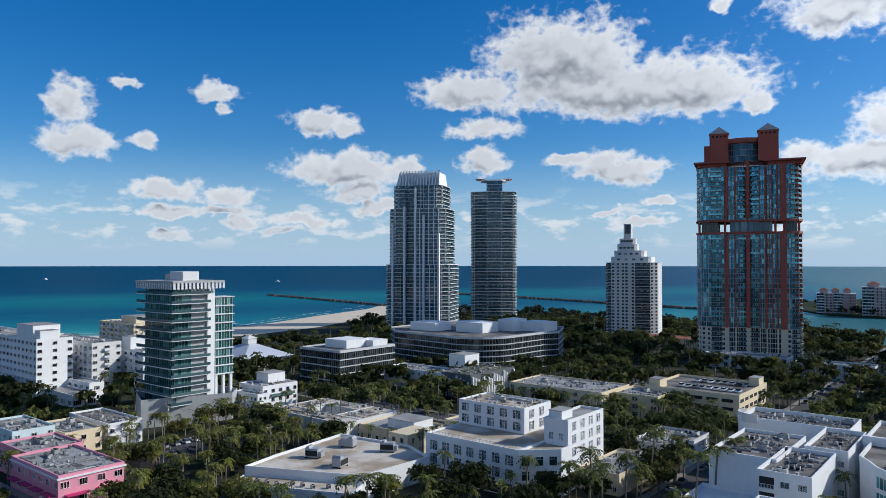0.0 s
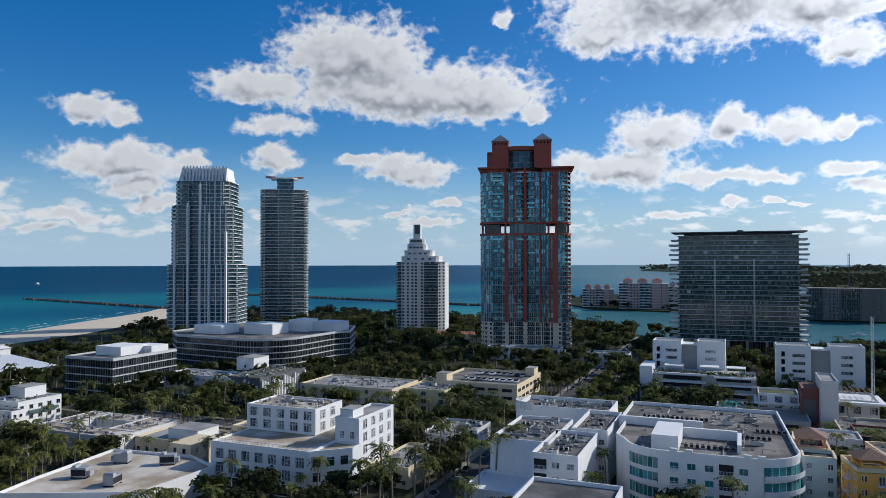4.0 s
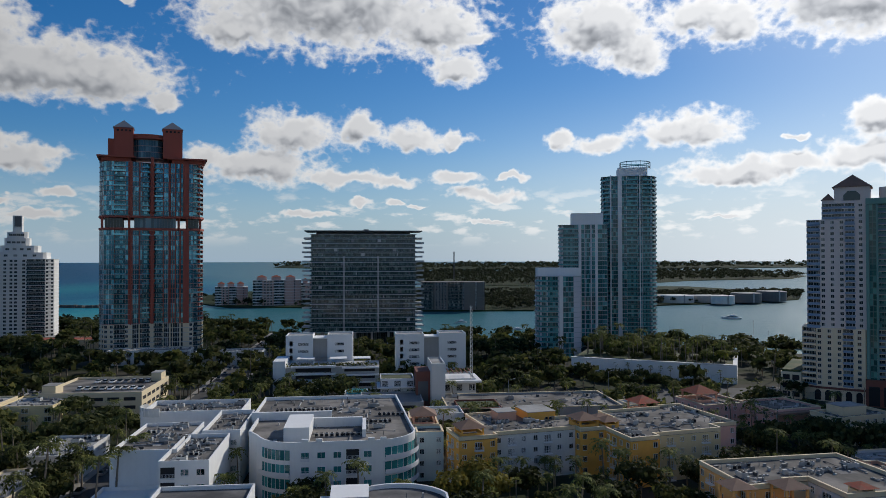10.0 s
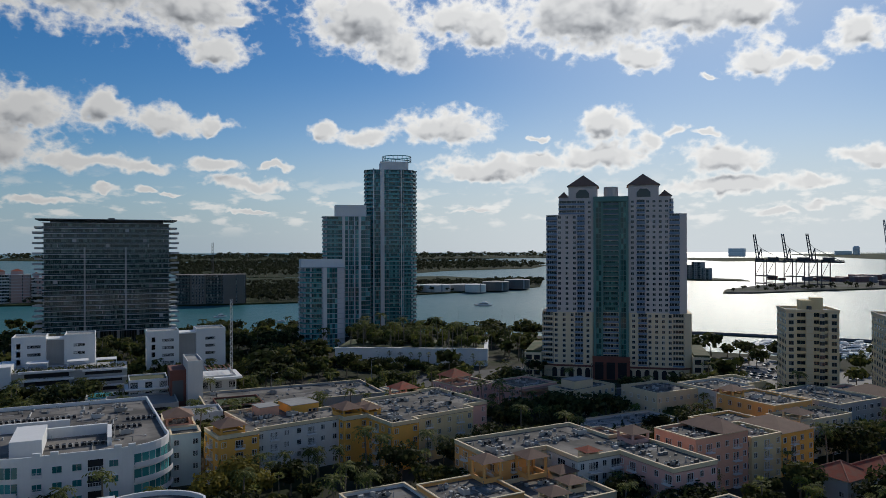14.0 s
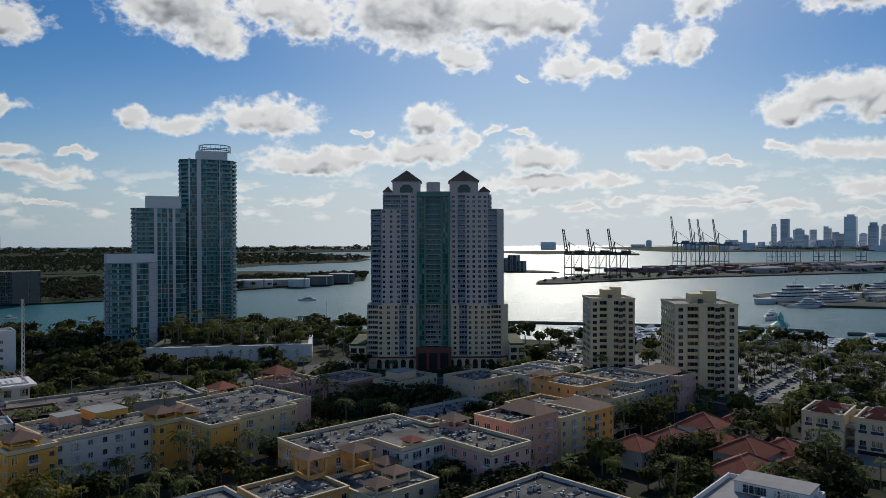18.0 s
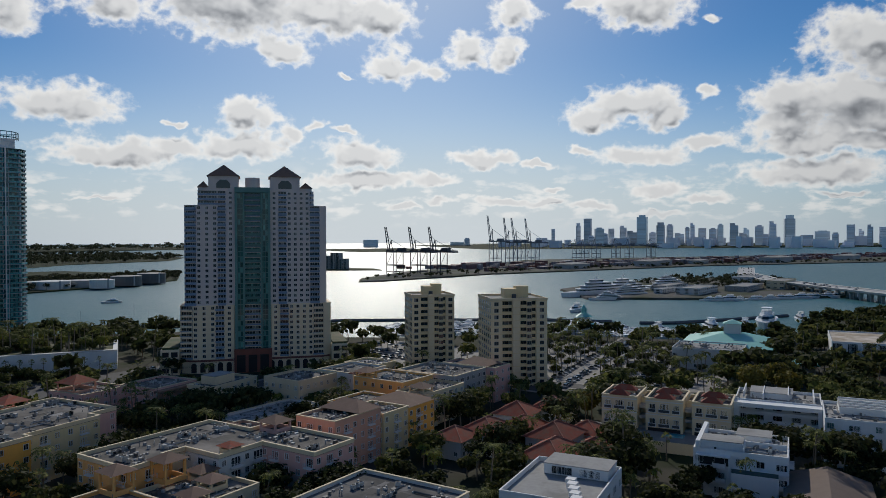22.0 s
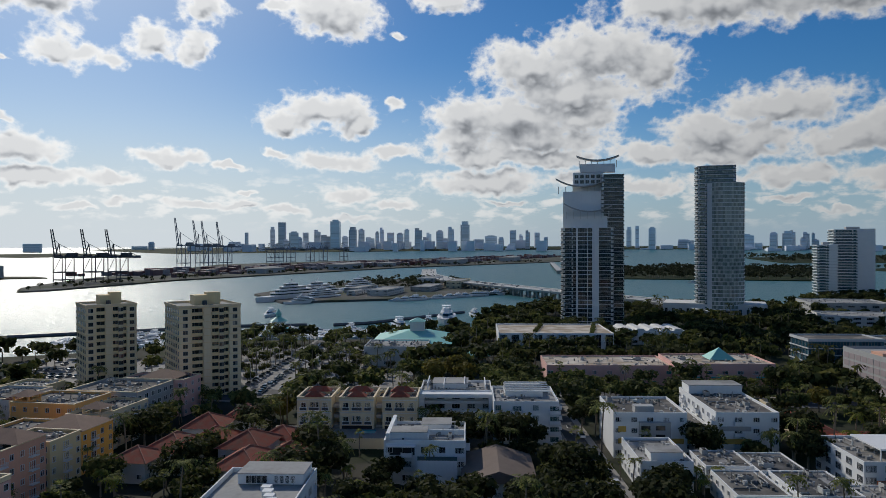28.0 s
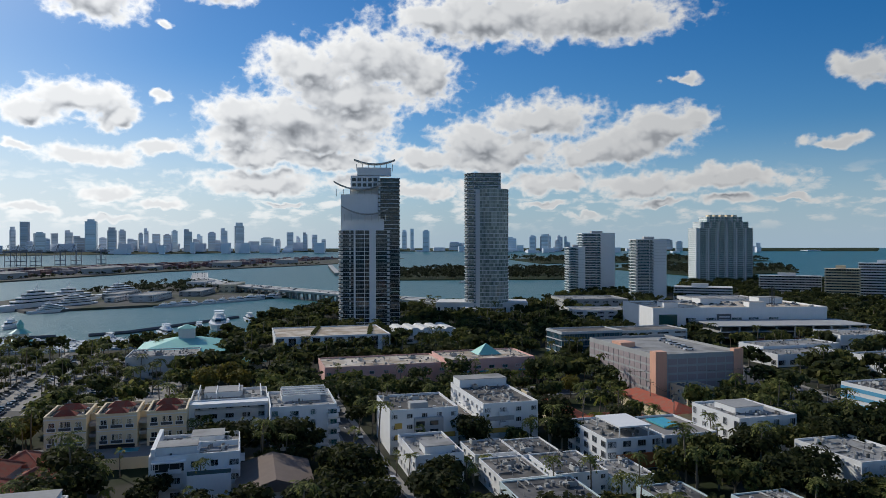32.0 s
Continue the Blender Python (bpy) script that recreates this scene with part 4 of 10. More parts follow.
def stack(parent, pts, modes, z0, z1, fh, mats, slab_mats, proud=0.5, pane=1.6, rail=True, thick=0.3, label_slab="", every=1):
    """Storeys and slabs from z0 to z1."""
    n = max(1, round((z1 - z0) / fh))
    h = (z1 - z0) / n
    me = storey("storey", pts, modes, h, mats, pane)
    sl = slab_mesh("floor_slab", pts, proud, thick, rail, slab_mats, modes)
    n_st = len(me.vertices)
    if parent.location.xy.length > 440 and every == 1:
        # far towers: storey and its slab are one piece
        both, mats_ = Shape(), []
        for src, dz in ((me, 0.0), (sl, thick * 0.5)):
            i0 = len(both.v)
            both.v += [(v.co.x, v.co.y, v.co.z + dz) for v in src.vertices]
            mats_ += [m for m in src.materials if m not in mats_]
            for q in src.polygons:
                both.f.append(tuple(i0 + i for i in q.vertices))
                both.m.append(mats_.index(src.materials[q.material_index]))
        me = both.mesh("storey", mats_)
    for k in range(n):
        part("storey", me, [], parent, at=(0, 0, z0 + k * h))
        if k % every == 0 and len(me.vertices) == n_st:
            part("floor_slab", sl, [], parent, at=(0, 0, z0 + k * h + thick * 0.5))
    part("roof_slab", Shape().prism(inset(pts, -proud), z1, z1 + thick), slab_mats[0], parent)


def tower_at(name, label, a, d, turn=None, category="apartment tower"):
    x, y, _ = polar(a, d)
    return thing(name, label, category, (x, y, 0), -a if turn is None else turn)


def keep_clear(a, d, r):
    x, y, _ = polar(a, d)
    FOOT.append((x - r, x + r, y - r, y + r))


# ---------------- towers ----------------
LILAC = pbr("pale_rose_grey_stucco", (0.62, 0.57, 0.55), 0.85, vary=0.08, size=8, streak=0.12)
SANDY = pbr("sand_stucco", (0.74, 0.63, 0.45), 0.85, vary=0.08, size=8, streak=0.12)
SEAGRN = pbr("sea_green_stucco", (0.12, 0.26, 0.24), 0.8, vary=0.08, size=8, streak=0.12)
BLUERAIL = pbr("dusky_blue_balcony_rail", (0.19, 0.29, 0.42), 0.6, vary=0.1)
SALMON = pbr("salmon_canopy", (0.60, 0.22, 0.13), 0.6, vary=0.1)
GREYBAND = pbr("light_grey_slab", (0.52, 0.53, 0.53), 0.75, vary=0.08, size=6)


def octo(w, d, c):
    return [(-w / 2 + c, -d / 2), (w / 2 - c, -d / 2), (w / 2, -d / 2 + c), (w / 2, d / 2 - c), (w / 2 - c, d / 2), (-w / 2 + c, d / 2), (-w / 2, d / 2 - c), (-w / 2, -d / 2 + c)]


def ocean_tower_stepped():
    t = tower_at("apartment_tower", "tall white stepped condominium tower with balconies and ribbed crown", -40.75, 655, 24)
    keep_clear(-40.75, 655, 36)
    mats, slabs = (WHITE, BLUEGL, FRAMEG), (WHITE, RAILGL)

    def outline(w, d):
        h = w / 2
        front = [(-h, -d * 0.25), (-h * 0.72, -d * 0.5), (-h * 0.42, -d * 0.5), (-h * 0.36, -d * 0.42), (-h * 0.06, -d * 0.42), (0, -d * 0.5), (h * 0.22, -d * 0.5),
                 (h * 0.28, -d * 0.44), (h * 0.8, -d * 0.44), (h, -d * 0.3)]
        return front + [(h, d * 0.5), (-h, d * 0.5)]

    m = "bbgbgpgpbbgb"
    stack(t, outline(60, 40), m, 0, 60, 3.25, mats, slabs, 0.55, thick=0.42)
    stack(t, outline(53, 38), m, 60.3, 110, 3.25, mats, slabs, 0.55, thick=0.42)
    stack(t, outline(46, 34), m, 110.3, 131, 3.25, mats, slabs, 0.55, thick=0.42)
    for x, z in ((-20.5, 96), (-9.5, 112), (0.6, 128), (8.2, 104), (22, 88)):
        part("pier", Shape().box(x - 0.8, x + 0.8, -21.3, -18.2, 0, z), WHITE, t)
    for k in range(14):
        x = -16 + k * 2.75
        part("crown_rib", Shape().faces([(x, -15.6, 131.4), (x + 1.2, -15.6, 131.4), (x + 1.2, -12, 144.5), (x, -12, 144.5), (x, -12, 131.4), (x + 1.2, -12, 131.4)],
                                        [(0, 1, 2, 3), (0, 3, 4), (1, 5, 2)]), WHITE, t)
    part("crown", Shape().prism(rect(-20, 21.5, -12, 13), 131.4, 143, top=rect(-17, 20, -11.6, 11)), WHITE, t, "white curved crown")


def ocean_tower_round():
    t = tower_at("apartment_tower", "slender banded glass condominium tower with upturned orange canopies", -34.95, 735)
    keep_clear(-35.2, 735, 30)
    f = [(-22.5, -8), (-20, -13), (-6, -16), (-6, -17.5), (8, -17.5), (8, -16), (20, -13), (22.5, -8), (22.5, 12), (15, 17), (-15, 17), (-22.5, 12)]
    stack(t, f, "bbsbsbbbbgbb", 0, 133, 3.3, (OFFWHITE, BLUEGL, FRAMEG), (WHITE, RAILGL), 0.9, thick=0.5)
    stack(t, rect(-7, 8.5, -16.5, 6), "gggg", 133.3, 144, 3.5, (OFFWHITE, BLUEGL, FRAMEG), (SLAB, RAILGL), 0.3, rail=False)
    part("collar", Shape().prism(octo(26, 24, 5), 144.4, 146), OFFWHITE, t)
    for sgn in (-1, 1):
        s = Shape()
        s.prism([(sgn * 8 + min(0, sgn * 8), -6), (sgn * 8 + max(0, sgn * 8), -6), (sgn * 8 + max(0, sgn * 8), 6), (sgn * 8 + min(0, sgn * 8), 6)], 146.4, 147.2,
                top=[(sgn * 9 + min(0, sgn * 9.5), -7), (sgn * 9 + max(0, sgn * 9.5), -7), (sgn * 9 + max(0, sgn * 9.5), 7), (sgn * 9 + min(0, sgn * 9.5), 7)])
        part("canopy", s, SALMON, t, "upturned orange roof canopy")


def ziggurat_tower():
    t = tower_at("apartment_tower", "pale cream condominium tower with ziggurat top and dark chimney", -24.15, 612, 14)
    keep_clear(-24.15, 612, 28)
    f = [(-21, -6), (-15, -14), (-4, -16), (4, -16), (16, -15), (21, -10), (21, 12), (14, 16), (-14, 16), (-21, 10)]
    stack(t, f, "bwwbwsbwww", 0, 62, 2.75, (OFFWHITE, GLASS, FRAMEG), (SLAB, RAILGL), 0.35)
    for k, (w, z0, z1, sh) in enumerate(((32, 62.4, 67, 0), (24, 67, 72, -2), (16, 72, 77.5, -4), (13, 77.5, 82, -4))):
        part("terrace_block", Shape().prism(octo(w, w * 0.75, 2), z0, z1), OFFWHITE, t, at=(sh, 0, 0))
        for j in range(4):
            part("window", window_mesh(2.4, 1.5, "two", GLASS, FRAMEG), [], t, at=(sh - w * 0.3 + j * w * 0.19, -w * 0.375 - 0.05, z0 + 1.6))
    part("chimney", Shape().box(-7, -1, -3, 3, 82, 94), OFFWHITE, t)
    part("louvre", Shape().box(-5.8, -1.6, -3.3, -3, 86, 93.4), DKCONC, t, "dark louvred chimney top")


def red_tower():
    t = tower_at("apartment_tower", "tall terracotta red and teal glass tower with twin turrets", -15.95, 508)
    keep_clear(-15.95, 508, 37)
    f = [(-30.8, -8), (-28, -15), (-22, -18), (-15.5, -18), (-14, -18.4), (-11.8, -18.4), (-6, -16), (-1.2, -14.6), (1.0, -14.6), (6.5, -16), (12, -17.4), (18.3, -18.2),
         (22, -18.4), (24.4, -18), (28.6, -15.5), (31, -9), (31, 14), (22, 18), (-22, 18), (-30.8, 12)]
    m = "ggbgspbsbppsgbbggppg"
    sl = (pbr("dusky_rose_slab", (0.46, 0.34, 0.32), 0.7, vary=0.08), COATGL)
    stack(t, f, m.replace("g", "w"), 0, 21, 3.1, (SANDY, GLASS, FRAMEW), (GREYBAND, RAILGL), 0.25)
    stack(t, f, m, 21.3, 80, 3.1, (TERRA, COATGL, FRAMEW), sl, 0.3, thick=0.22)
    stack(t, f, m, 89.4, 123, 3.1, (TERRA, COATGL, FRAMEW), sl, 0.3, thick=0.22)
    part("belt", Shape().prism(inset(f, -0.6), 80.4, 81.6), TERRA, t)
    part("belt", Shape().prism(inset(f, -0.6), 88.0, 89.1), TERRA, t)
    lobby = storey("storey", rect(-10.5, 14, -15, 15), "gggg", 6.4, (TERRA, BLUEGL, FRAMEG))
    part("sky_lobby", lobby, [], t, at=(0, 0, 81.6))
    for x0, x1 in ((-27.5, -17.5), (21.5, 28)):
        part("sky_lobby", storey("storey", rect(x0, x1, -14, 14), "ggsg", 6.4, (TERRA, DARKGL, FRAMEG)), [], t, at=(0, 0, 81.6))
    for x in (-29, -13.5, 15.8, 20.8, 29):
        part("column", Shape().box(x - 0.7, x + 0.7, -15, -13.4, 81.6, 88), TERRA, t)
    for x0, x1, z in ((-12.9, -11.9, 123.4), (18.4, 22, 123.4)):
        part("pier", Shape().box(x0, x1, -19.6, -18.1, 21, 80.4).box(x0, x1, -19.6, -18.1, 89.1, z), TERRA, t)
    for x0 in (9.6, 13.4, 16.2):
        part("pier", Shape().box(x0, x0 + 0.7, -18.6, -16.4, 21, 80.4).box(x0, x0 + 0.7, -18.6, -16.4, 89.1, 123.4), TERRA, t)
    part("pier", Shape().box(-0.9, 0.9, -16.4, -14.4, 21, 76).box(-0.9, 0.9, -16.4, -14.4, 92, 127), TERRA, t)
    for x0, x1 in ((-32, -10), (9, 33)):
        part("wing_roof", Shape().prism(rect(x0, x1, -20, 16), 125.6, 126.6).prism(rect(x0 + 2.5, x1 - 2.5, -17, 14), 123.4, 125.6), TERRA, t, "red roof slab with wide eaves")
    for x0, x1, z in ((-22.5, -11.2, 145), (6.2, 18, 145.6)):
        tr = part("turret", Shape().prism(rect(x0, x1, -15, -3), 126.6, z), TERRA, t)
        part("turret_roof", Shape().hip(x0, x1, -15, -3, z, z + 5.5, 0.5), FRAMEG, tr, "grey-blue pyramid roof")
        # turret openings: flat dark sheets on the wall, their inner shade as colour
        for k in range(4):
            part("opening", Shape().box(x0 + 1.6 + k * 2.4, x0 + 2.9 + k * 2.4, -15.1, -15.01, z - 2.4, z - 1.2), DARK, tr)
    part("shoulder", Shape().prism(rect(-26, -22.5, -12, -2), 126.6, 138), TERRA, t)
    drum = arc(-2.5, -2, 11.5, 180, 360, 12) + [(9, 10), (-14, 10)]
    stack(t, drum, "g" * 15, 126.7, 138, 3.6, (TERRA, BLUEGL, FRAMEG), sl, 0.3, rail=False)
    part("crown_roof", Shape().prism(arc(-2.5, -1, 15, 190, 350, 14) + [(12, 12), (-17, 12)], 138.6, 141.5), TERRA, t, "curved red crown with ribs")


def glass_block():
    t = tower_at("apartment_tower", "wide dark glass apartment block with thin slabs and floating roof", -0.2, 535)
    keep_clear(-0.2, 535, 48)
    f = rect(-37.5, 37.5, -13, 13)
    for x in (-30, -18, -6, 6, 18, 30):
        part("column", Shape().box(x - 0.8, x + 0.8, -11, -9.4, 0, 9).box(x - 0.8, x + 0.8, 9.4, 11, 0, 9), CONC, t)
    part("lobby", storey("storey", rect(-22, 22, -8, 8), "gggg", 9, (CONC, DARKGL, FRAMEG)), [], t)
    stack(t, f, "bsbs", 9, 79.5, 3.38, (GREYBAND, pane_mat("grey_green_glass", (0.014, 0.036, 0.033), (0.17, 0.26, 0.24), 0.42), FRAMEG), (SLAB, RAILGL), 0.9, pane=1.25)
    for k in range(34):
        z = 9.3 + rng.randrange(20) * 3.357
        x = rng.uniform(-34, 34)
        part("screen", Shape().box(x, x + rng.choice((0.5, 0.8, 2.4)), -13.6, -13.4, z, z + 2.9), rng.choice((GREYBAND, FRAMEG, CONC)), t)
    k = 0
    z = 9.15
    while z < 79:
        w = 5.8 if k % 2 else 4.6
        for sgn in (-1, 1):
            x0, x1 = sorted((sgn * 38.4, sgn * (38.4 + w)))
            part("side_balcony", Shape().box(x0, x1, -11 + (k % 3), 10, z - 0.15, z + 0.17).box(x0, x1, -11.05 + (k % 3), -11 + (k % 3), z + 0.17, z + 1.15), GREYBAND, t)
        z += 70.5 / round(70.5 / 3.38)
        k += 1
    for x in (-14, 10.5):
        part("pier", Shape().box(x - 0.5, x + 0.5, -13.9, -13.1, 9, 64), GREYBAND, t)
    part("roof_canopy", Shape().box(-42, 42.5, -16, 15, 81.6, 82.3), DKCONC, t, "thin dark floating roof slab")
    part("rooftop_house", Shape().box(-34, 34, -9, 9, 79.9, 81.6), DKCONC, t)
    part("rooftop_house", Shape().box(0, 4, -3, 3, 82.3, 83.6), DKCONC, t)


def stepped_glass_tower():
    """Three bodies that rise from a curved low front."""
    mats = (pbr("pale_lilac_white_stucco", (0.64, 0.64, 0.68), 0.8, vary=0.06, size=8, streak=0.08), pane_mat("deep_teal_glass", (0.016, 0.085, 0.092), (0.15, 0.47, 0.49), 0.42), FRAMEG)
    slabs = (pbr("grey_teal_slab_edge", (0.40, 0.47, 0.48), 0.7, vary=0.08), pane_mat("teal_rail_glass", (0.05, 0.20, 0.21), (0.16, 0.42, 0.43), 0.45, 0.1))
    t = tower_at("apartment_tower", "white and teal glass condominium tower rising in three steps", 20.6, 552, -17)
    keep_clear(20.6, 552, 34)
    f = [(-19, -10), (-13, -14), (-8, -14), (-5.5, -14.6), (-2, -14.6), (6, -14.6), (9, -13.8), (16, -11), (19.5, -4), (19.5, 12), (-19, 12)]
    stack(t, f, "bgsgbgbbbgw", 0, 121.5, 3.15, mats, slabs, 0.8, thick=0.24)
    for x, w in ((-13.2, 0.5), (-6.7, 1.5), (7.4, 0.35)):
        part("pier", Shape().box(x - w, x + w, -15.8, -13.9, 0, 122.4), WHITE, t)
    part("rooftop_house", Shape().prism(rect(-8, 13, -13, 8), 121.9, 128), WHITE, t)
    n = 20
    ring = arc(5, -2, 11, 0, 360, n)[:-1]
    part("roof_ring", Shape().ring(ring, arc(5, -2, 10.6, 0, 360, n)[:-1], 129.0, 129.6).ring(ring, arc(5, -2, 10.6, 0, 360, n)[:-1], 132.4, 133), TEALGL, t, "teal glass roof ring")
    for k in range(n):
        part("ring_post", Shape().box(ring[k][0] - 0.15, ring[k][0] + 0.15, ring[k][1] - 0.15, ring[k][1] + 0.15, 128, 133), FRAMEG, t)
    t2 = tower_at("apartment_tower", "middle body of white and teal glass condominium tower", 17.1, 528, -14)
    f = [(-16.5, -8), (-15, -11), (-3, -12), (-1.2, -12.6), (1, -12.6), (10, -12.6), (16.5, -12), (16.5, 10), (-16.5, 10)]
    stack(t2, f, "bbsgpgpww", 0, 85.5, 3.15, mats, slabs, 0.8, thick=0.24)
    for x in (-2.2, 9.2):
        part("pier", Shape().box(x - 0.9, x + 0.9, -13.6, -12.1, 0, 86.5), WHITE, t2)
    part("rooftop_house", Shape().box(-8, 14, -10, 7, 85.9, 94), WHITE, t2)
    t3 = tower_at("apartment_tower", "low rounded front body of white and teal glass condominium tower", 15.2, 462, -8)
    keep_clear(15.2, 462, 18)
    f = [(-13.5, -4), (-12, -8), (-8, -10.5), (-1, -11), (2, -11), (8.5, -10), (13.5, -7), (13.5, 10), (-13.5, 10)]
    stack(t3, f, "bbbsgsgww", 0, 50.5, 3.15, mats, slabs, 0.6, thick=0.24)
    part("pier", Shape().box(-0.4, 1.6, -12, -10.4, 0, 51), WHITE, t3)
    part("rooftop_house", Shape().box(-13.3, 13, -4, 9, 50.9, 56), WHITE, t3)
    # podium wall with planting on top
    s = Shape().box(-41, 41, -1, 1, 0, 9).box(39, 41, 1, 40, 0, 9)
    w = solid("podium_wall", s, WHITE, "long white podium wall of a garage behind palms", "wall", at=(144, 358, 0), turn=-40)
    part("coping", Shape().box(-41.3, 41.3, -1.3, 1.3, 9, 9.3), OFFWHITE, w)
    part("deck", Shape().box(-41, 39, 1, 40, 8.0, 8.6), GRASS, w)
    FOOT.append((118, 192, 330, 400))


def twin_turret_tower():
    t = tower_at("apartment_tower", "broad rose-grey condominium tower with green glass centre and hipped turrets", 38.3, 366)
    keep_clear(38.3, 366, 40)
    t.scale = (0.784, 0.9, 0.871)
    k = 1.03
    xs = [(-40.7, "b"), (-34, "w"), (-22.3, "b"), (-17.5, "w"), (-12.4, "s"), (-11, "g"), (-8, "s"), (-7.2, "b"), (2, "s"), (2.8, "g"), (6.2, "s"), (7.6, "w"), (12.2, "b"), (17.2, "w"),
          (30.6, "b"), (36.6, "s"), (40.7, "b")]

    def outline(cut):
        pts, ms = [], ""
        for x, m in xs:
            if abs(x) > cut:
                x = math.copysign(cut, x)
            y = -15 if abs(x) < 38 else -12
            if -11.5 < x < 7:
                y = -13.2
            if pts and abs(pts[-1][0] - x * k) < 0.2:
                continue
            pts.append((x * k, y))
            ms += m
        pts += [(cut * k, 14), (-cut * k, 14)]
        return pts, ms[:-1] + "bww"

    f, m = outline(40.7)
    slabs = (BLUERAIL, BLUERAIL)
    part("base", Shape().prism(inset(f, -1.6), 0, 7), SANDY, t, "sandy arched base")
    part("brick_band", Shape().prism(inset(f, -1.9), 6.2, 7.1), BRICKRED, t, "dark red cornice band")
    part("portico", Shape().box(-13.5, 8.5, -19.5, -16.7, 0, 12.5), BRICKRED, t, "dark red entrance portico")
    # arches are not cut out; dark sheets paint the shade within them
    for j in range(3):
        part("portico_arch", Shape().box(-12 + j * 6.8, -7 + j * 6.8, -19.6, -19.5, 0.3, 9.5), DARK, t)
    for j in range(16):
        part("arch", Shape().box(-38 + j * 5, -35 + j * 5, -16.75, -16.6, 0.5, 4.6).prism([(q[0], q[1]) for q in rect(-38 + j * 5, -35 + j * 5, -16.75, -16.6)], 4.6, 5.6,
                                                                                            top=rect(-37.2 + j * 5, -35.8 + j * 5, -16.75, -16.6)), DARK, t)
    wide = [(x * 1.06, y - 0.8) for x, y in f]
    stack(t, wide, m, 7.3, 36, 2.88, (SANDY, GLASS, FRAMEW), (SANDY, BLUERAIL), 0.15)
    stack(t, f, m, 36.3, 90, 2.88, (LILAC, GLASS, FRAMEW), (LILAC, BLUERAIL), 0.12)
    f2, m2 = outline(33)
    stack(t, f2, m2, 90.3, 98, 2.88, (LILAC, GLASS, FRAMEW), (LILAC, BLUERAIL), 0.12)
    # planted garage wings beside the base
    for x0, x1 in ((-55, -44.6), (44.6, 55)):
        w = part("garage_wing", Shape().box(x0, x1, -18, 26, 0, 13.5), SANDY, t, "sandy garage wing with arched openings")
        part("planting", Shape().box(x0 + 0.6, x1 - 0.6, -17.4, 25, 13.5, 14.6), GRASS, w)
        # dark sheets for the shaded garage openings
        for k in range(3):
            for j in range(2):
                part("opening", Shape().box(x0 + 1 + j * 4.9, x0 + 4.6 + j * 4.9, -18.06, -18.01, 1.2 + k * 4.2, 3.8 + k * 4.2), DARK, w)
    # green centre
    stack(t, [(-11.3, -14.9), (-8.3, -14.9), (-8.3, -13.6), (2.3, -13.6), (2.3, -14.9), (6.3, -14.9), (6.3, -12), (-11.3, -12)], "gsbsgsss", 7.3, 97, 2.88,
          (SEAGRN, pane_mat("sea_green_glass", (0.02, 0.085, 0.078), (0.16, 0.44, 0.40), 0.3), FRAMEG), (SEAGRN, SEAGRN), 0.12, pane=1.2)
    for x0, x1 in ((-12.9, -11.4), (-8.2, -7.2), (2.2, 3.2), (6.4, 7.9)):
        part("green_pier", Shape().box(x0, x1, -16.4, -13.1, 7, 97), SEAGRN, t)
    part("green_lintel", Shape().box(-12.9, 7.9, -16.5, -13.1, 97.2, 100), SEAGRN, t)
    # balcony fronts in dusky blue
    for x0, x1 in ((-41.6, -35.2), (-22.8, -18.2), (12.7, 17.6), (31.7, 37.5)):
        z = 10.2
        while z < 89:
            o = -0.8 if z < 36 else 0
            kx = 1.06 if z < 36 else 1.0
            part("balcony_front", Shape().box(x0 * kx, x1 * kx, -16.0 + o, -15.85 + o, z, z + 1.05), SANDY if z < 36 and abs(x0) > 25 else BLUERAIL, t)
            z += 2.88
    for x0, x1 in ((-28, -10.8), (8, 25.6)):
        b = part("turret", Shape().prism(rect(x0, x1, -14.8, 4), 98.3, 106), LILAC, t)
        part("turret_roof", Shape().hip(x0, x1, -14.8, 4, 106, 113, 1.0), TILEBR, b, "dark hipped tile roof")
        c = (x0 + x1) / 2
        part("arch_window", Shape().prism(rect(c - 4, c + 4, -15.0, -14.82), 99.5, 102).prism(rect(c - 4, c + 4, -15.0, -14.82), 102, 104, top=rect(c - 2, c + 2, -15.0, -14.82)), GLASS, b)
    for x0, x1 in ((-34, -28.2), (26, 33)):
        b = part("turret", Shape().prism(rect(x0, x1, -13, 4), 98.3, 100), LILAC, t)
        part("turret_roof", Shape().hip(x0, x1, -13, 4, 100, 103.5, 0.6), TILEBR, b)
    part("tank", Shape().tube((-2.5, -4, 98.3), (-2.5, -4, 106), 4.4, 4.4, 18), LILAC, t, "round rooftop tank")


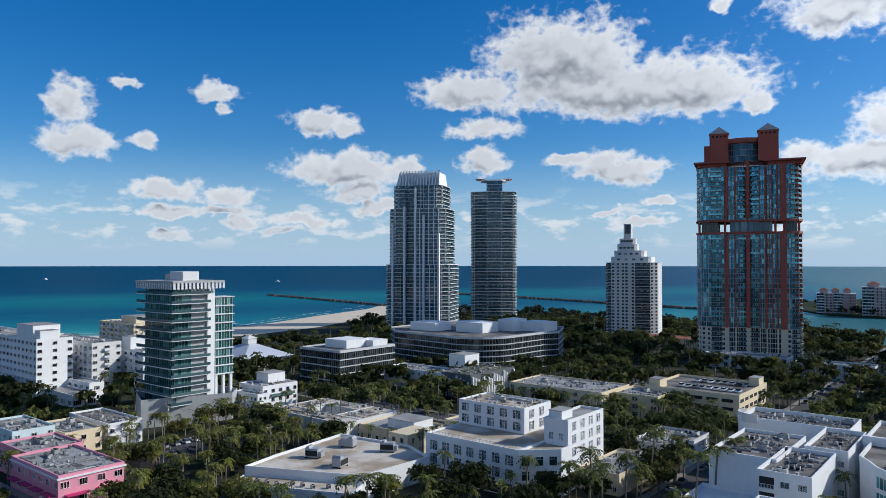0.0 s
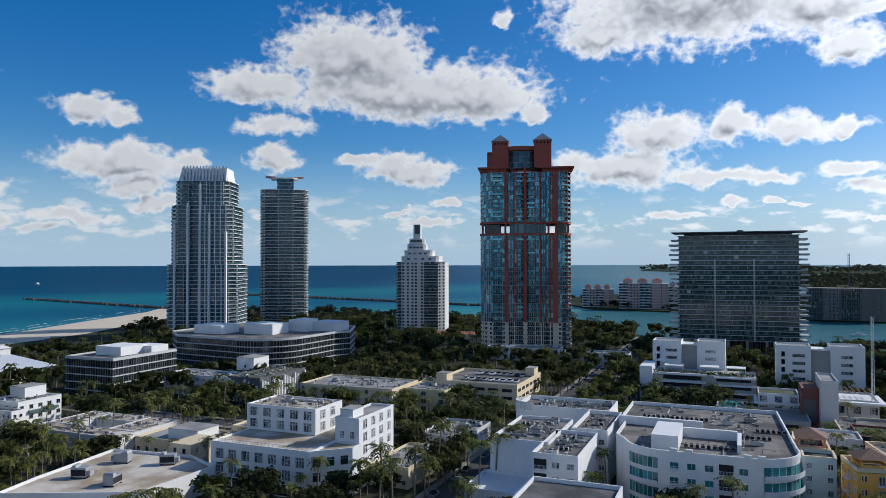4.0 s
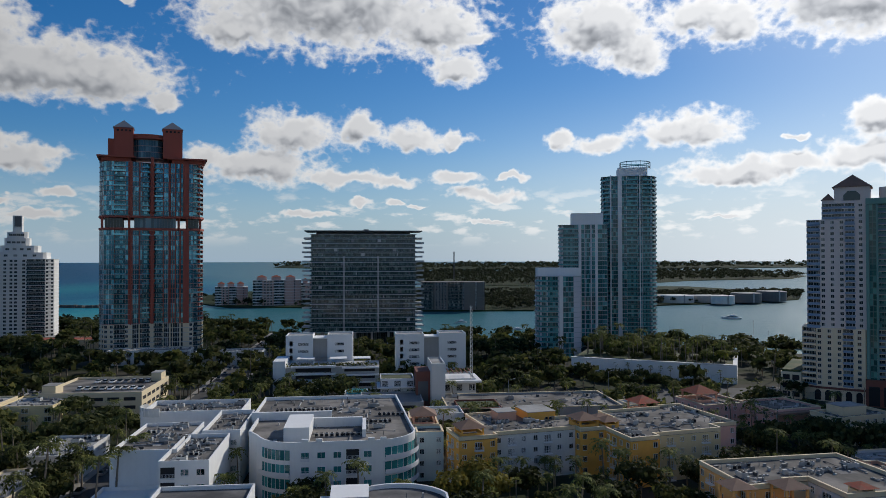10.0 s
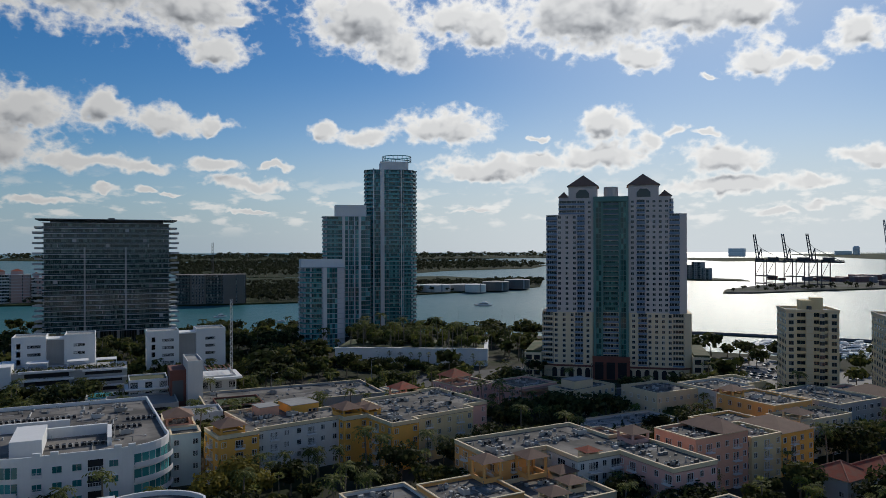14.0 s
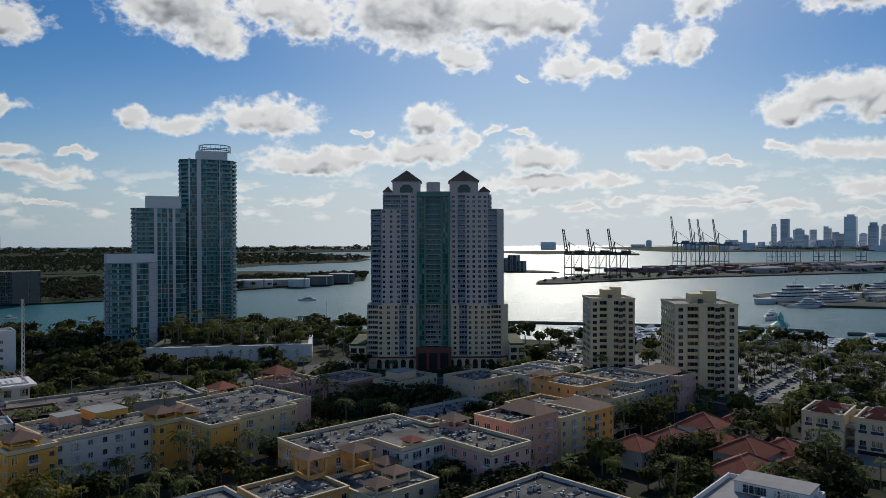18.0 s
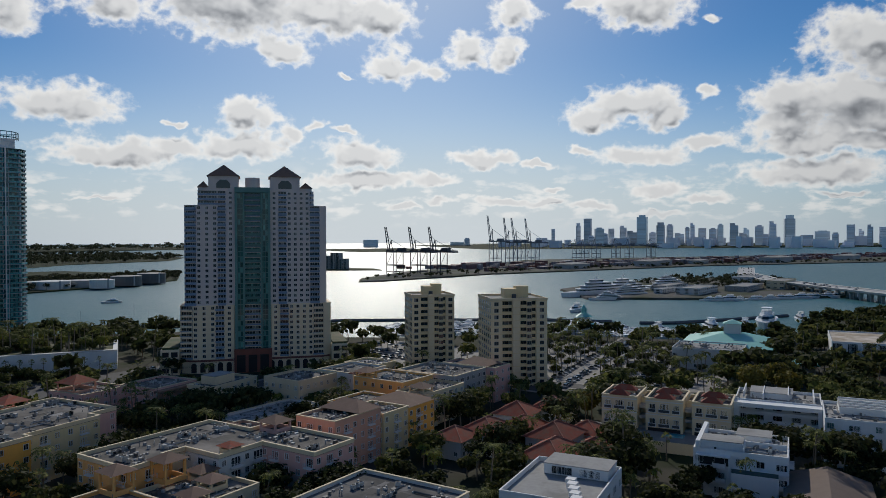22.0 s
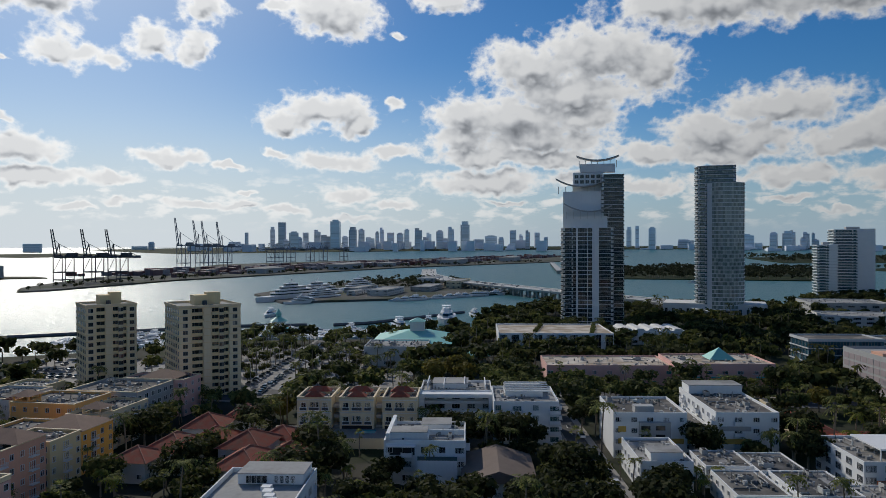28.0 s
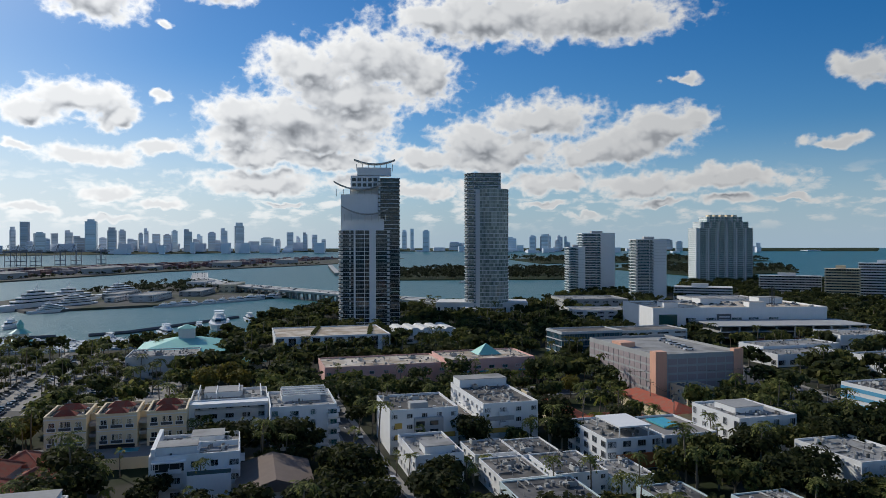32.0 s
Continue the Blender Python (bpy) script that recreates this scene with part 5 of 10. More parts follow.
def cream_slab(a, d, w, dep, turn):
    t = tower_at("apartment_tower", "plain cream concrete apartment slab with recessed yellow balconies", a, d, turn)
    keep_clear(a, d, 17)
    h = w / 2
    f = [(-h, -dep / 2), (-h * 0.62, -dep / 2), (-h * 0.22, -dep / 2), (h * 0.02, -dep / 2), (h * 0.3, -dep / 2), (h * 0.42, -dep / 2), (h * 0.62, -dep / 2), (h, -dep / 2), (h, dep / 2), (-h, dep / 2)]
    stack(t, f, "wbsbwbwwww", 0, 36, 2.75, (pbr("cream_concrete", (0.76, 0.65, 0.44), 0.85, vary=0.08, size=6, streak=0.15), GLASS, FRAMEG), (PALEYEL, PALEYEL), 0.06)
    part("parapet", Shape().ring(inset(f, -0.2), inset(f, 0.2), 36.3, 37.3), CREAM, t)
    part("roof_house", Shape().box(-h * 0.3, h * 0.15, -2, 5, 36.3, 40.5), PALEYEL, t, "yellow rooftop plant house")
    part("roof_house", Shape().box(h * 0.15, h * 0.62, 0, 4, 36.3, 41.5), PALEYEL, t, "yellow rooftop plant house")
    part("roof_fan", Shape().tube((0, -4, 36.3), (0, -4, 38.4), 1.1, 0.9, 12), IRON, t)
    part("roof_deck", Shape().box(-h + 0.3, h - 0.3, -dep / 2 + 0.3, dep / 2 - 0.3, 36.3, 36.45), ROOFW, t)


def winged_tower():
    t = tower_at("apartment_tower", "white and dark striped condominium tower with curved winged roofs", 88.65, 560)
    keep_clear(88.0, 560, 32)
    mats, slabs = (WHITE, DARKGL, FRAMEG), (WHITE, DARKGL)
    a = [(-23.5, -2), (-21.5, -9), (-15, -13.5), (-11, -14), (-4, -14), (0.2, -14.5), (4.5, -14.5), (14.5, -12.5), (15.5, -6), (15.5, 4), (-23.5, 6)]
    stack(t, a, "bbbgpsbbbww", 0, 73, 3.2, mats, slabs, 0.55)
    part("pier", Shape().box(0, 4.6, -15.6, -14, 0, 74), WHITE, t, "white blank wall strip")
    part("pier", Shape().box(-12, -10.6, -15, -13.8, 0, 73), WHITE, t)
    part("step", Shape().box(-15, 11, -10, 6, 73.4, 82), WHITE, t)
    part("step", Shape().box(-22, 6.5, -3, 9, 73.4, 101), WHITE, t)
    c = [(7, -4), (23, -3), (23, 20), (-14.5, 20), (-14.5, 6), (7, 6)]
    stack(t, c, "bgbgsb", 0, 113.5, 3.2, mats, slabs, 0.5)
    f = rect(-14.5, 8, 3, 16)
    part("step", Shape().prism(f, 101, 116), WHITE, t)
    for z in (107.5, 111.6):
        for j in range(5):
            part("window", window_mesh(2.9, 2.7, "two", DARKGL, FRAMEW), [], t, at=(-12 + j * 4.1, 2.95, z))
    part("step", Shape().box(-9.5, 17, 3.5, 15, 116.4, 122.5), WHITE, t)
    for x0, x1, z, y in ((-21, 14, 85, -12), (-27.5, 9, 104.5, -2), (-12, 20, 125, 6)):
        n = 12
        s = Shape()
        for i in range(n + 1):
            u = i / n
            zz = z + 20 * (0.55 - u) ** 2 if z < 120 else z + 14 * (u - 0.5) ** 2
            xa = x0 + (x1 - x0) * u
            s.v += [(xa, y - 3, zz), (xa, y + 6, zz), (xa, y + 6, zz + 0.8), (xa, y - 3, zz + 0.8)]
        for i in range(n):
            k = i * 4
            s.f += [(k, k + 1, k + 5, k + 4), (k + 3, k + 7, k + 6, k + 2), (k, k + 4, k + 7, k + 3), (k + 1, k + 2, k + 6, k + 5)]
        s.f += [(0, 3, 2, 1), (n * 4, n * 4 + 1, n * 4 + 2, n * 4 + 3)]
        s.m += [0] * len(s.f)
        part("winged_roof", s, CONC, t, "grey curved roof shelf on posts")
        for i in range(7):
            x = x0 + 2 + i * (x1 - x0 - 4) / 6
            part("roof_post", Shape().box(x - 0.25, x + 0.25, y, y + 0.5, z - 5, z + 0.4), OFFWHITE, t)


def slim_tower():
    t = tower_at("apartment_tower", "slim rounded grey-green glass condominium tower with thin slabs", 98.05, 625)
    keep_clear(98.05, 625, 26)
    g = pane_mat("grey_green_tower_glass", (0.13, 0.17, 0.155), (0.48, 0.52, 0.48), 0.55)
    left = [(-19.5, -2), (-17, -9), (-11.5, -13.5), (-10, -13.8)]
    right = arc(2, -1, 17, 240, 330, 8)
    f = left + right + [(18, 12), (-19.5, 12)]
    m = "bbb" + "s" + "g" * 9 + "gg"
    stack(t, f, m, 9, 109, 3.15, (SLAB, g, FRAMEG), (SLAB, RAILGL), 0.7, thick=0.5)
    f2 = [(-19.5, -2), (-17, -9), (-11.5, -13), (10.5, -11), (10.5, 12), (-19.5, 12)]
    stack(t, f2, "bbbbww", 109.3, 123, 3.15, (SLAB, g, FRAMEG), (SLAB, RAILGL), 0.9, thick=0.5)
    part("podium", Shape().prism(rect(-44, 34, -14, 22), 0, 13), OFFWHITE, t)
    for j in range(14):
        part("window", window_mesh(2.2, 5.5, "two", DARKGL, FRAMEW), [], t, at=(-41.5 + j * 5.6, -14.05, 3.5))


def glass_hotel():
    t = thing("hotel_tower", "green glass hotel tower with white balconies and projecting cornice", "hotel tower", (-263, 157, 0))
    t.scale = (0.87, 0.87, 1)
    FOOT.append((-282, -242, 134, 177))
    f = [(-12.5, -9.5), (12.5, -9.5), (12.5, -1.5), (12.5, 6), (12.5, 9.5), (-12.5, 9.5)]
    stack(t, f, "ggssgg", 7.4, 53, 3.5, (CONC, GREENGL, FRAMEG), (GREYBAND, RAILGL), 0.25)
    z = 7.5
    while z < 52:
        part("balcony", Shape().prism([(-15, -12.5), (15, -12.5), (15, 6.8), (12.4, 6.8), (12.4, -9.4), (-15, -9.4)], z, z + 0.24), SLAB, t)
        part("balcony_glass", Shape().box(-15, 15, -12.5, -12.44, z + 0.32, z + 1.35).box(14.94, 15, -12.4, 6.8, z + 0.32, z + 1.35), RAILGL, t)
        z += 45.6 / 13
    part("wall_strip", Shape().box(12.4, 13.6, 6, 9.8, 0, 54), WHITE, t, "white blank wall strip")
    part("cornice", Shape().box(-15.5, 16.5, -13, 13, 54.2, 55.0), CONC, t)
    for j in range(14):
        part("cornice_fin", Shape().box(16.0, 16.4, -12.6 + j * 1.9, -11.6 + j * 1.9, 51.8, 54.2), SLAB, t)
    for j in range(16):
        part("cornice_fin", Shape().box(-15 + j * 1.95, -14 + j * 1.95, -12.9, -12.5, 51.8, 54.2), SLAB, t)
    part("rooftop_house", Shape().box(-3, 8, -3, 5, 55, 58.5), OFFWHITE, t)
    part("rooftop_house", Shape().box(-9, -3, -2, 3, 55, 57.5), HVAC, t)
    g = [(4, 12), (11, 12), (11, 21), (4, 21)]
    stack(t, g, "gggg", 17, 48, 3.5, (SLAB, GREENGL, FRAMEW), (SLAB, RAILGL), 0.7)
    for x, y in ((10.5, 12.5), (10.5, 16.5), (10.5, 20.5)):
        part("column", Shape().box(x - 0.6, x + 0.6, y - 0.6, y + 0.6, 7, 17), WHITE, t)
    part("core_wall", Shape().box(4.5, 9.5, 9.8, 12, 7, 47), DKCONC, t)
    part("podium", Shape().prism([(-12, -14), (6.9, -21.8), (21.8, 13.8), (14, 21.8), (-17, 21.8)], 0, 7.2), CONC, t, "grey concrete garage podium")
    part("podium_parapet", Shape().ring([(-12, -14), (6.9, -21.8), (21.8, 13.8), (14, 21.8), (-17, 21.8)], inset([(-12, -14), (6.9, -21.8), (21.8, 13.8), (14, 21.8), (-17, 21.8)], 0.3), 7.2, 10.6), CONC, t)


ocean_tower_stepped()
ocean_tower_round()
ziggurat_tower()
red_tower()
glass_block()
stepped_glass_tower()
twin_turret_tower()
cream_slab(51.7, 335, 19.5, 20, -52 + 12)
cream_slab(58.3, 318, 24.5, 26, -58 + 14)
winged_tower()
slim_tower()
glass_hotel()

# ---------------- low buildings ----------------
GRIDGL = pane_mat("dark_green_office_glass", (0.008, 0.022, 0.020), (0.09, 0.20, 0.18), 0.3)
OFFGL = pane_mat("office_glass", (0.012, 0.016, 0.018), (0.06, 0.07, 0.075), 0.3)
SEAGL = pane_mat("sea_green_window", (0.02, 0.115, 0.12), (0.09, 0.36, 0.36), 0.4)


def add_box(t, name, mat, x0, x1, y0, y1, z0, z1, label=""):
    ox, oy, oz = t.location
    return part(name, Shape().box(x0 - ox, x1 - ox, y0 - oy, y1 - oy, z0 - oz, z1 - oz), mat, t, label)


def belvedere(t, x0, x1, y0, y1, z0, z1, wall, roof=None):
    """Open roof pavilion: corner posts, low wall and a hipped tile roof."""
    ox, oy, oz = t.location
    x0, x1, y0, y1, z0, z1 = x0 - ox, x1 - ox, y0 - oy, y1 - oy, z0 - oz, z1 - oz
    b = part("belvedere", Shape().ring(rect(x0, x1, y0, y1), inset(rect(x0, x1, y0, y1), 0.25), z0, z0 + 1.1), wall, t)
    for x in (x0, x1 - 0.5):
        for y in (y0, y1 - 0.5):
            part("post", Shape().box(x, x + 0.5, y, y + 0.5, z0 + 1.1, z1), wall, b)
    part("tile_roof", Shape().hip(x0, x1, y0, y1, z1, z1 + min(x1 - x0, y1 - y0) * 0.3, 0.7), roof or TILEBR, b, "hipped brown clay tile roof")
    return b


def stair_box(t, x0, x1, y0, y1, z0, z1, wall):
    b = add_box(t, "roof_house", wall, x0, x1, y0, y1, z0, z1)
    add_box(t, "roof_house_cap", ROOFW, x0 - 0.15, x1 + 0.15, y0 - 0.15, y1 + 0.15, z1, z1 + 0.15)
    return b


def banded(name, label, pts, z, floors, wall=None, glass=None, slab=None, units=True):
    """Office building with glass bands between projecting slabs, on any outline."""
    cx, cy = sum(p[0] for p in pts) / len(pts), sum(p[1] for p in pts) / len(pts)
    t = thing(name, label, "building", (cx, cy, 0))
    loc_pts = [(x - cx, y - cy) for x, y in pts]
    xs, ys = [p[0] for p in pts], [p[1] for p in pts]
    FOOT.append((min(xs), max(xs), min(ys), max(ys)))
    stack(t, loc_pts, "g", 0, z, z / floors, (wall or CONC, glass or OFFGL, FRAMEG), (slab or GREYBAND, RAILGL), 0.5, pane=1.5, rail=False, thick=0.45)
    part("parapet", Shape().ring(inset(loc_pts, -0.3), inset(loc_pts, 0.2), z + 0.45, z + 1.3), slab or GREYBAND, t)
    part("roof", Shape().prism(inset(loc_pts, 0.25), z + 0.46, z + 0.6), ROOF, t)
    return t


# --- by the ocean, seen first
t, _ = lowrise("hotel", "pink stuccoed corner hotel with magenta awnings", -219, -189, 80, 97, 8, 2, HOTPINK, ROOFW, (2.2, 1.7, 4.2, "three"), units=(1, 3, 2))
for u in range(4):
    x = -217 + u * 7.2
    add_box(t, "awning", MAGENTA, x, x + 5, 78.2, 80, 3.0, 3.3, "magenta canvas awning")
for u in range(2):
    add_box(t, "awning", MAGENTA, -189, -187.2, 81.5 + u * 8, 87.5 + u * 8, 3.0, 3.3, "magenta canvas awning")
add_box(t, "cornice", WHITE, -219.4, -188.6, 79.6, 97.4, 7.3, 7.7)
lowrise("hotel", "pink stuccoed hotel wing with white parapet", -238.5, -219.5, 84, 100, 8, 2, HOTPINK, ROOFW, (1.8, 1.6, 3.6, "two"))
lowrise("apartment_house", "pale mint stuccoed apartment house with flat roof", -264, -240, 88, 100.5, 10, 3, MINT, ROOFW, (1.6, 1.5, 4.2, "two"))
lowrise("shop", "low white shop with sunken grey roof", -268, -239, 117, 129, 7.5, 2, WHITE, ROOF, (1.4, 1.4, 6, "two"), units=(1, 0, 2))
t, _ = lowrise("apartment_house", "small cream apartment house with roof clutter", -262, -239, 103, 115, 7, 2, CREAM, ROOFW, (1.5, 1.5, 3.8, "two"), units=(3, 6, 4))
t, _ = lowrise("hotel", "white stepped beach hotel with small square windows", -436, -345, 136, 152, 27, 8, WHITE, ROOFW, (1.9, 1.5, 4.4, "two"), units=(2, 2, 0))
stair_box(t, -372, -354, 138, 150, 27, 33, WHITE)
stair_box(t, -352, -346, 138, 146, 27, 31, WHITE)
HB = (1.9, 1.5, 4.6, "three")
t, _ = lowrise("hotel", "white beach hotel with dark recessed balconies", -398, -337, 157, 171, 24, 7, OFFWHITE, ROOFW, HB, balc=(2, 3.2, 1.5, "solid"), units=(1, 2, 0))
t, _ = lowrise("hotel", "narrow white beach hotel wing with balconies", -345, -322, 174, 187, 20, 6, WHITE, ROOFW, HB, balc=(2, 3.0, 1.3, "solid"), units=(1, 2, 0))
stair_box(t, -344, -336, 175, 184, 20, 26, WHITE)
t, _ = lowrise("hotel", "beige beach hotel with banded balconies", -456, -413, 217, 242, 25, 8, CREAM, ROOFW, HB, balc=(2, 4.2, 1.4, "solid"), units=(2, 2, 0))
stair_box(t, -438, -420, 222, 236, 25, 29, CREAM)
lowrise("pavilion", "low white pavilion with pale flat roof", -362, -324, 150, 156.5, 8, 2, WHITE, ROOFW, (2.6, 1.8, 5, "wide"), units=(0, 2, 2))
lowrise("pavilion", "low white pavilion with stepped canopies", -352, -316, 139, 149.5, 5, 1, WHITE, ROOFW, (3.4, 2.0, 6, "wide"), units=None)
# hip-roofed hall behind the beach
t = thing("hall", "white hall with broad pale grey hipped roof", "hall", (-352, 255, 0))
FOOT.append((-370, -334, 238, 272))
part("wall", Shape().box(-17, 17, -16, 16, 0, 8), WHITE, t)
part("roof", Shape().hip(-17, 17, -16, 16, 8, 16, 2.0), pbr("pale_metal_roof", (0.50, 0.53, 0.58), 0.5, vary=0.1), t, "pale grey hipped metal roof")
part("lantern", Shape().box(-3, 3, -3, 3, 15, 18).hip(-3, 3, -3, 3, 18, 20, 0.6), OFFWHITE, t)
for f in ("-y", "+x"):
    windows(t, (-17, 17, -16, 16), f, [1.2], spread(33, 5.5, 3), 2.6, 4.2, "three", OFFGL)
# banded office buildings
banded("office_building", "dark glass office building with thin white floor bands", [(-291, 243), (-262, 243), (-262, 282), (-291, 282)], 17.5, 5)
t = thing("rooftop_pavilion", "white penthouse blocks on a dark glass building", "penthouse", (-275, 262, 18.1))
part("block", Shape().box(-10, 6, -8, 8, 0, 4.2), WHITE, t)
part("block", Shape().box(-2, 11, 6, 17, 0, 3.4), WHITE, t)
curve = [(-318, 340), (-300, 324)] + arc(-250, 342, 24, 250, 350, 8) + [(-224, 372), (-219, 381), (-233, 412), (-318, 410)]
banded("office_building", "long dark glass building with curved banded front", curve, 19.5, 6)
t = thing("rooftop_pavilion", "white penthouse blocks on a curved glass building", "penthouse", (-262, 362, 20.1))
for x0, x1, y0, y1, z in ((-38, -18, -24, -8, 5), (-8, 12, -16, 0, 6), (18, 36, 14, 30, 5.5), (8, 20, 6, 20, 7)):
    part("block", Shape().box(x0, x1, y0, y1, 0, z).hip(x0, x1, y0, y1, z, z + 1.0, 0.1), WHITE, t)
# low white house and its finned neighbour
lowrise("apartment_house", "long low white house with square windows", -254, -214, 266, 282, 9, 3, WHITE, ROOFW, (1.5, 1.4, 3.4, "two"), OFFGL, units=(1, 3, 0))
t, lb = lowrise("office_house", "low building with white vertical fins and green roof", -213, -196, 262, 298, 10.5, 3, DKCONC, GRASS, None, units=(2, 4, 0))
for f, L in (("-y", 17), ("+x", 36)):
    for k in range(int(L / 2.1)):
        xx, yy = face_spot(f, lb, 1 + k * 2.1, 0.5)
        part("fin", Shape().box(-0.35, 0.35, -0.5, 0.5, 0, 10 - (k % 4) * 0.8), WHITE, t, at=(xx, yy, 0), turn=FACE_TURN[f])
stair_box(t, -226, -216, 284, 296, 10, 16, WHITE)
t, _ = lowrise("apartment_house", "white stepped apartment house with roof terraces", -258, -242, 182, 200, 11, 3, WHITE, ROOFW, (1.6, 1.6, 3.6, "two"), OFFGL, units=(0, 2, 0))
stair_box(t, -257, -249, 190, 199, 11, 15, WHITE)
add_box(t, "balcony_glass", RAILGL, -242, -241, 186, 198, 6.8, 7.8)
lowrise("apartment_house", "white apartment house with small square windows", -253, -238, 176.5, 181.5, 9, 3, WHITE, ROOFW, (1.0, 1.2, 2.2, "one"), OFFGL, units=(0, 1, 0))
# court house with worn roof: four wings round a green court
for k, (x0, x1, y0, y1) in enumerate(((-224, -183, 171, 180), (-224, -214, 180.01, 199), (-196, -183, 180.01, 199), (-213.99, -196.01, 191, 199))):
    lowrise("court_house", "low grey wing of a court house with worn flat roof", x0, x1, y0, y1, 6.5, 2, OFFWHITE, ROOFTAN, (0.8, 1.1, 2.4, "one") if k in (0, 2) else None, OFFGL, units=(0, 0, 1), parapet=0.4)
t, _ = lowrise("house", "low cream house with roof terraces", -182, -157, 178, 196, 5.2, 1, CREAM, ROOFW, (1.4, 1.8, 3.4, "two"), OFFGL, units=None)
stair_box(t, -172, -160, 182, 192, 5.2, 8.2, WHITE)
add_box(t, "wall_block", CREAM, -160, -152, 170, 182, 0, 7.5)
windows(t, tuple(v for v in (-160 - t.location.x, -152 - t.location.x, 170 - t.location.y, 182 - t.location.y)), "-y", [1.0, 4.6], [2, 5.5], 1.3, 1.7, "two", OFFGL)
windows(t, tuple(v for v in (-160 - t.location.x, -152 - t.location.x, 170 - t.location.y, 182 - t.location.y)), "+x", [1.0, 4.6], [2.5, 6, 9.5], 1.3, 1.7, "two", OFFGL)
lowrise("house", "small cream house with parapet", -158, -140, 196, 210, 7, 2, CREAM, ROOFW, (1.2, 1.2, 3.2, "two"), OFFGL, units=(0, 2, 0))
# broad flat roof with big air handlers
HALL = [(-166, 119), (-134.6, 133), (-133, 158), (-146, 164), (-173, 161), (-169, 132)]
BAY = [(-162.5, 111.5), (-131, 125.5), (-134.4, 132.9), (-165.8, 118.9)]
t = thing("market_hall", "low white market hall with broad tan stained roof", "building", (-150, 140, 0))
FOOT.append((-173, -131, 112, 164))
for name, pts, h, top in (("wall", HALL, 6, 0.9), ("loading_bay", BAY, 4.2, 0.5)):
    pts = [(x + 150, y - 140) for x, y in pts]
    w = part(name, Shape().prism(pts, 0, h - 0.3), WHITE, t)
    part("roof", Shape().prism(inset(pts, 0.36), h - 0.296, h - 0.12), ROOFTAN, w)
    part("parapet", Shape().ring(pts, inset(pts, 0.35), h - 0.3, h - 0.3 + top), WHITE, w)
AH = Shape().box(-2, 2, -1.4, 1.4, 0.4, 2.8, 0).prism([(-2.0, -1.4), (-0.6, -1.4), (-0.6, 1.4), (-2.0, 1.4)], 2.8, 3.4, 0, top=[(-1.6, -1.2), (-0.8, -1.2), (-0.8, 1.2), (-1.6, 1.2)])
AH.box(2.0, 3.0, -1.0, 1.0, 0.6, 2.0, 0).box(-1.9, 1.9, -1.46, -1.40, 0.8, 2.3, 1)
for x in (-1.9, 1.7):
    AH.box(x, x + 0.2, -1.4, 1.4, 0, 0.4, 1)
AH = AH.mesh("rooftop_unit", [METAL, DARK])
for x, y, r in ((-159.7, 138.0, 20), (-146.9, 136.4, 105), (-160.6, 152.7, 200), (-147.7, 156.3, 30)):
    solid("rooftop_unit", AH, [], "large silver rooftop air conditioner on a tan roof", "air conditioner", at=(x, y, 5.88), turn=r, group="large rooftop units")
for k in range(7):
    solid("condenser", hvac_meshes()[1], [], "small grey rooftop condenser unit with a fan", "condenser", at=(-158 + k * 3.1, 117.2 + k * 1.38 - (k % 3) * 0.6, 4.08), turn=90, group="condensers on the roofs")
# white house with grid windows
t, lb = lowrise("office_house", "white office house with green gridded windows and roof deck", -136, -104, 160, 192, 12.3, 4, WHITE, ROOFTAN, None, units=None, parapet=0.7)
for f, us in (("-y", [3 + 4.35 * k for k in range(7)]), ("+x", [3.5, 8.2])):
    windows(t, lb, f, [4.4, 8.1], us, 2.75, 2.8, "grid", SEAGL if f == "+x" else GRIDGL, FRAMEW)
    windows(t, lb, f, [1.0], us, 2.6, 1.6, "wide", OFFGL, FRAMEG)
# no real recess: a dark sheet on the wall paints its shade
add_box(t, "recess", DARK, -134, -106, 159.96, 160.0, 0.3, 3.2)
t2, lb2 = lowrise("office_house", "white upper storeys with green gridded windows", -137, -113, 177, 192, 19.5, 2, WHITE, ROOFTAN, None, units=(1, 1, 2), base=12.3, parapet=0.6)
windows(t2, lb2, "-y", [0.7, 4.1], [2.6 + 4.7 * k for k in range(5)], 2.75, 2.6, "grid", GRIDGL, FRAMEW)
windows(t2, lb2, "+x", [0.7, 4.1], [4.0, 9.5], 2.5, 2.6, "grid", GRIDGL, FRAMEW)
end = [(-104, 160), (-95.7, 168), (-95.7, 172.9), (-104, 172.9)]
t = thing("office_house", "slanted sunlit end of a white office house", "building", (-100, 168, 0))
end = [(x + 100, y - 168) for x, y in end]
part("wall", Shape().prism(end, 0, 12), WHITE, t)
part("roof", Shape().prism(inset(end, 0.36), 12.004, 12.18), ROOFTAN, t)
part("parapet", Shape().ring(end, inset(end, 0.35), 12, 12.7), WHITE, t)
pane = Shape().box(-1.1, 1.1, -0.04, 0.06, 0, 2.5, 0).box(-1.0, 1.0, -0.05, -0.04, 0.1, 1.72, 1)
for q in range(3):
    pane.box(-1.0 + q * 0.68, -0.36 + q * 0.68, -0.05, -0.04, 1.8, 2.4, 1)
pane = pane.mesh("window", [FRAMEW, GRIDGL])
for z in (1.0, 4.6, 8.4):
    for u in (1.9, 5.6, 9.3):
        part("window", pane, [], t, at=(-4 + u * 0.72, -8 + u * 0.694, z), turn=43.9)
rail = Shape()
for k in range(26):
    rail.box(-135.5 + k * 1.2, -135.42 + k * 1.2, 161, 161.08, 12.2, 13.2)
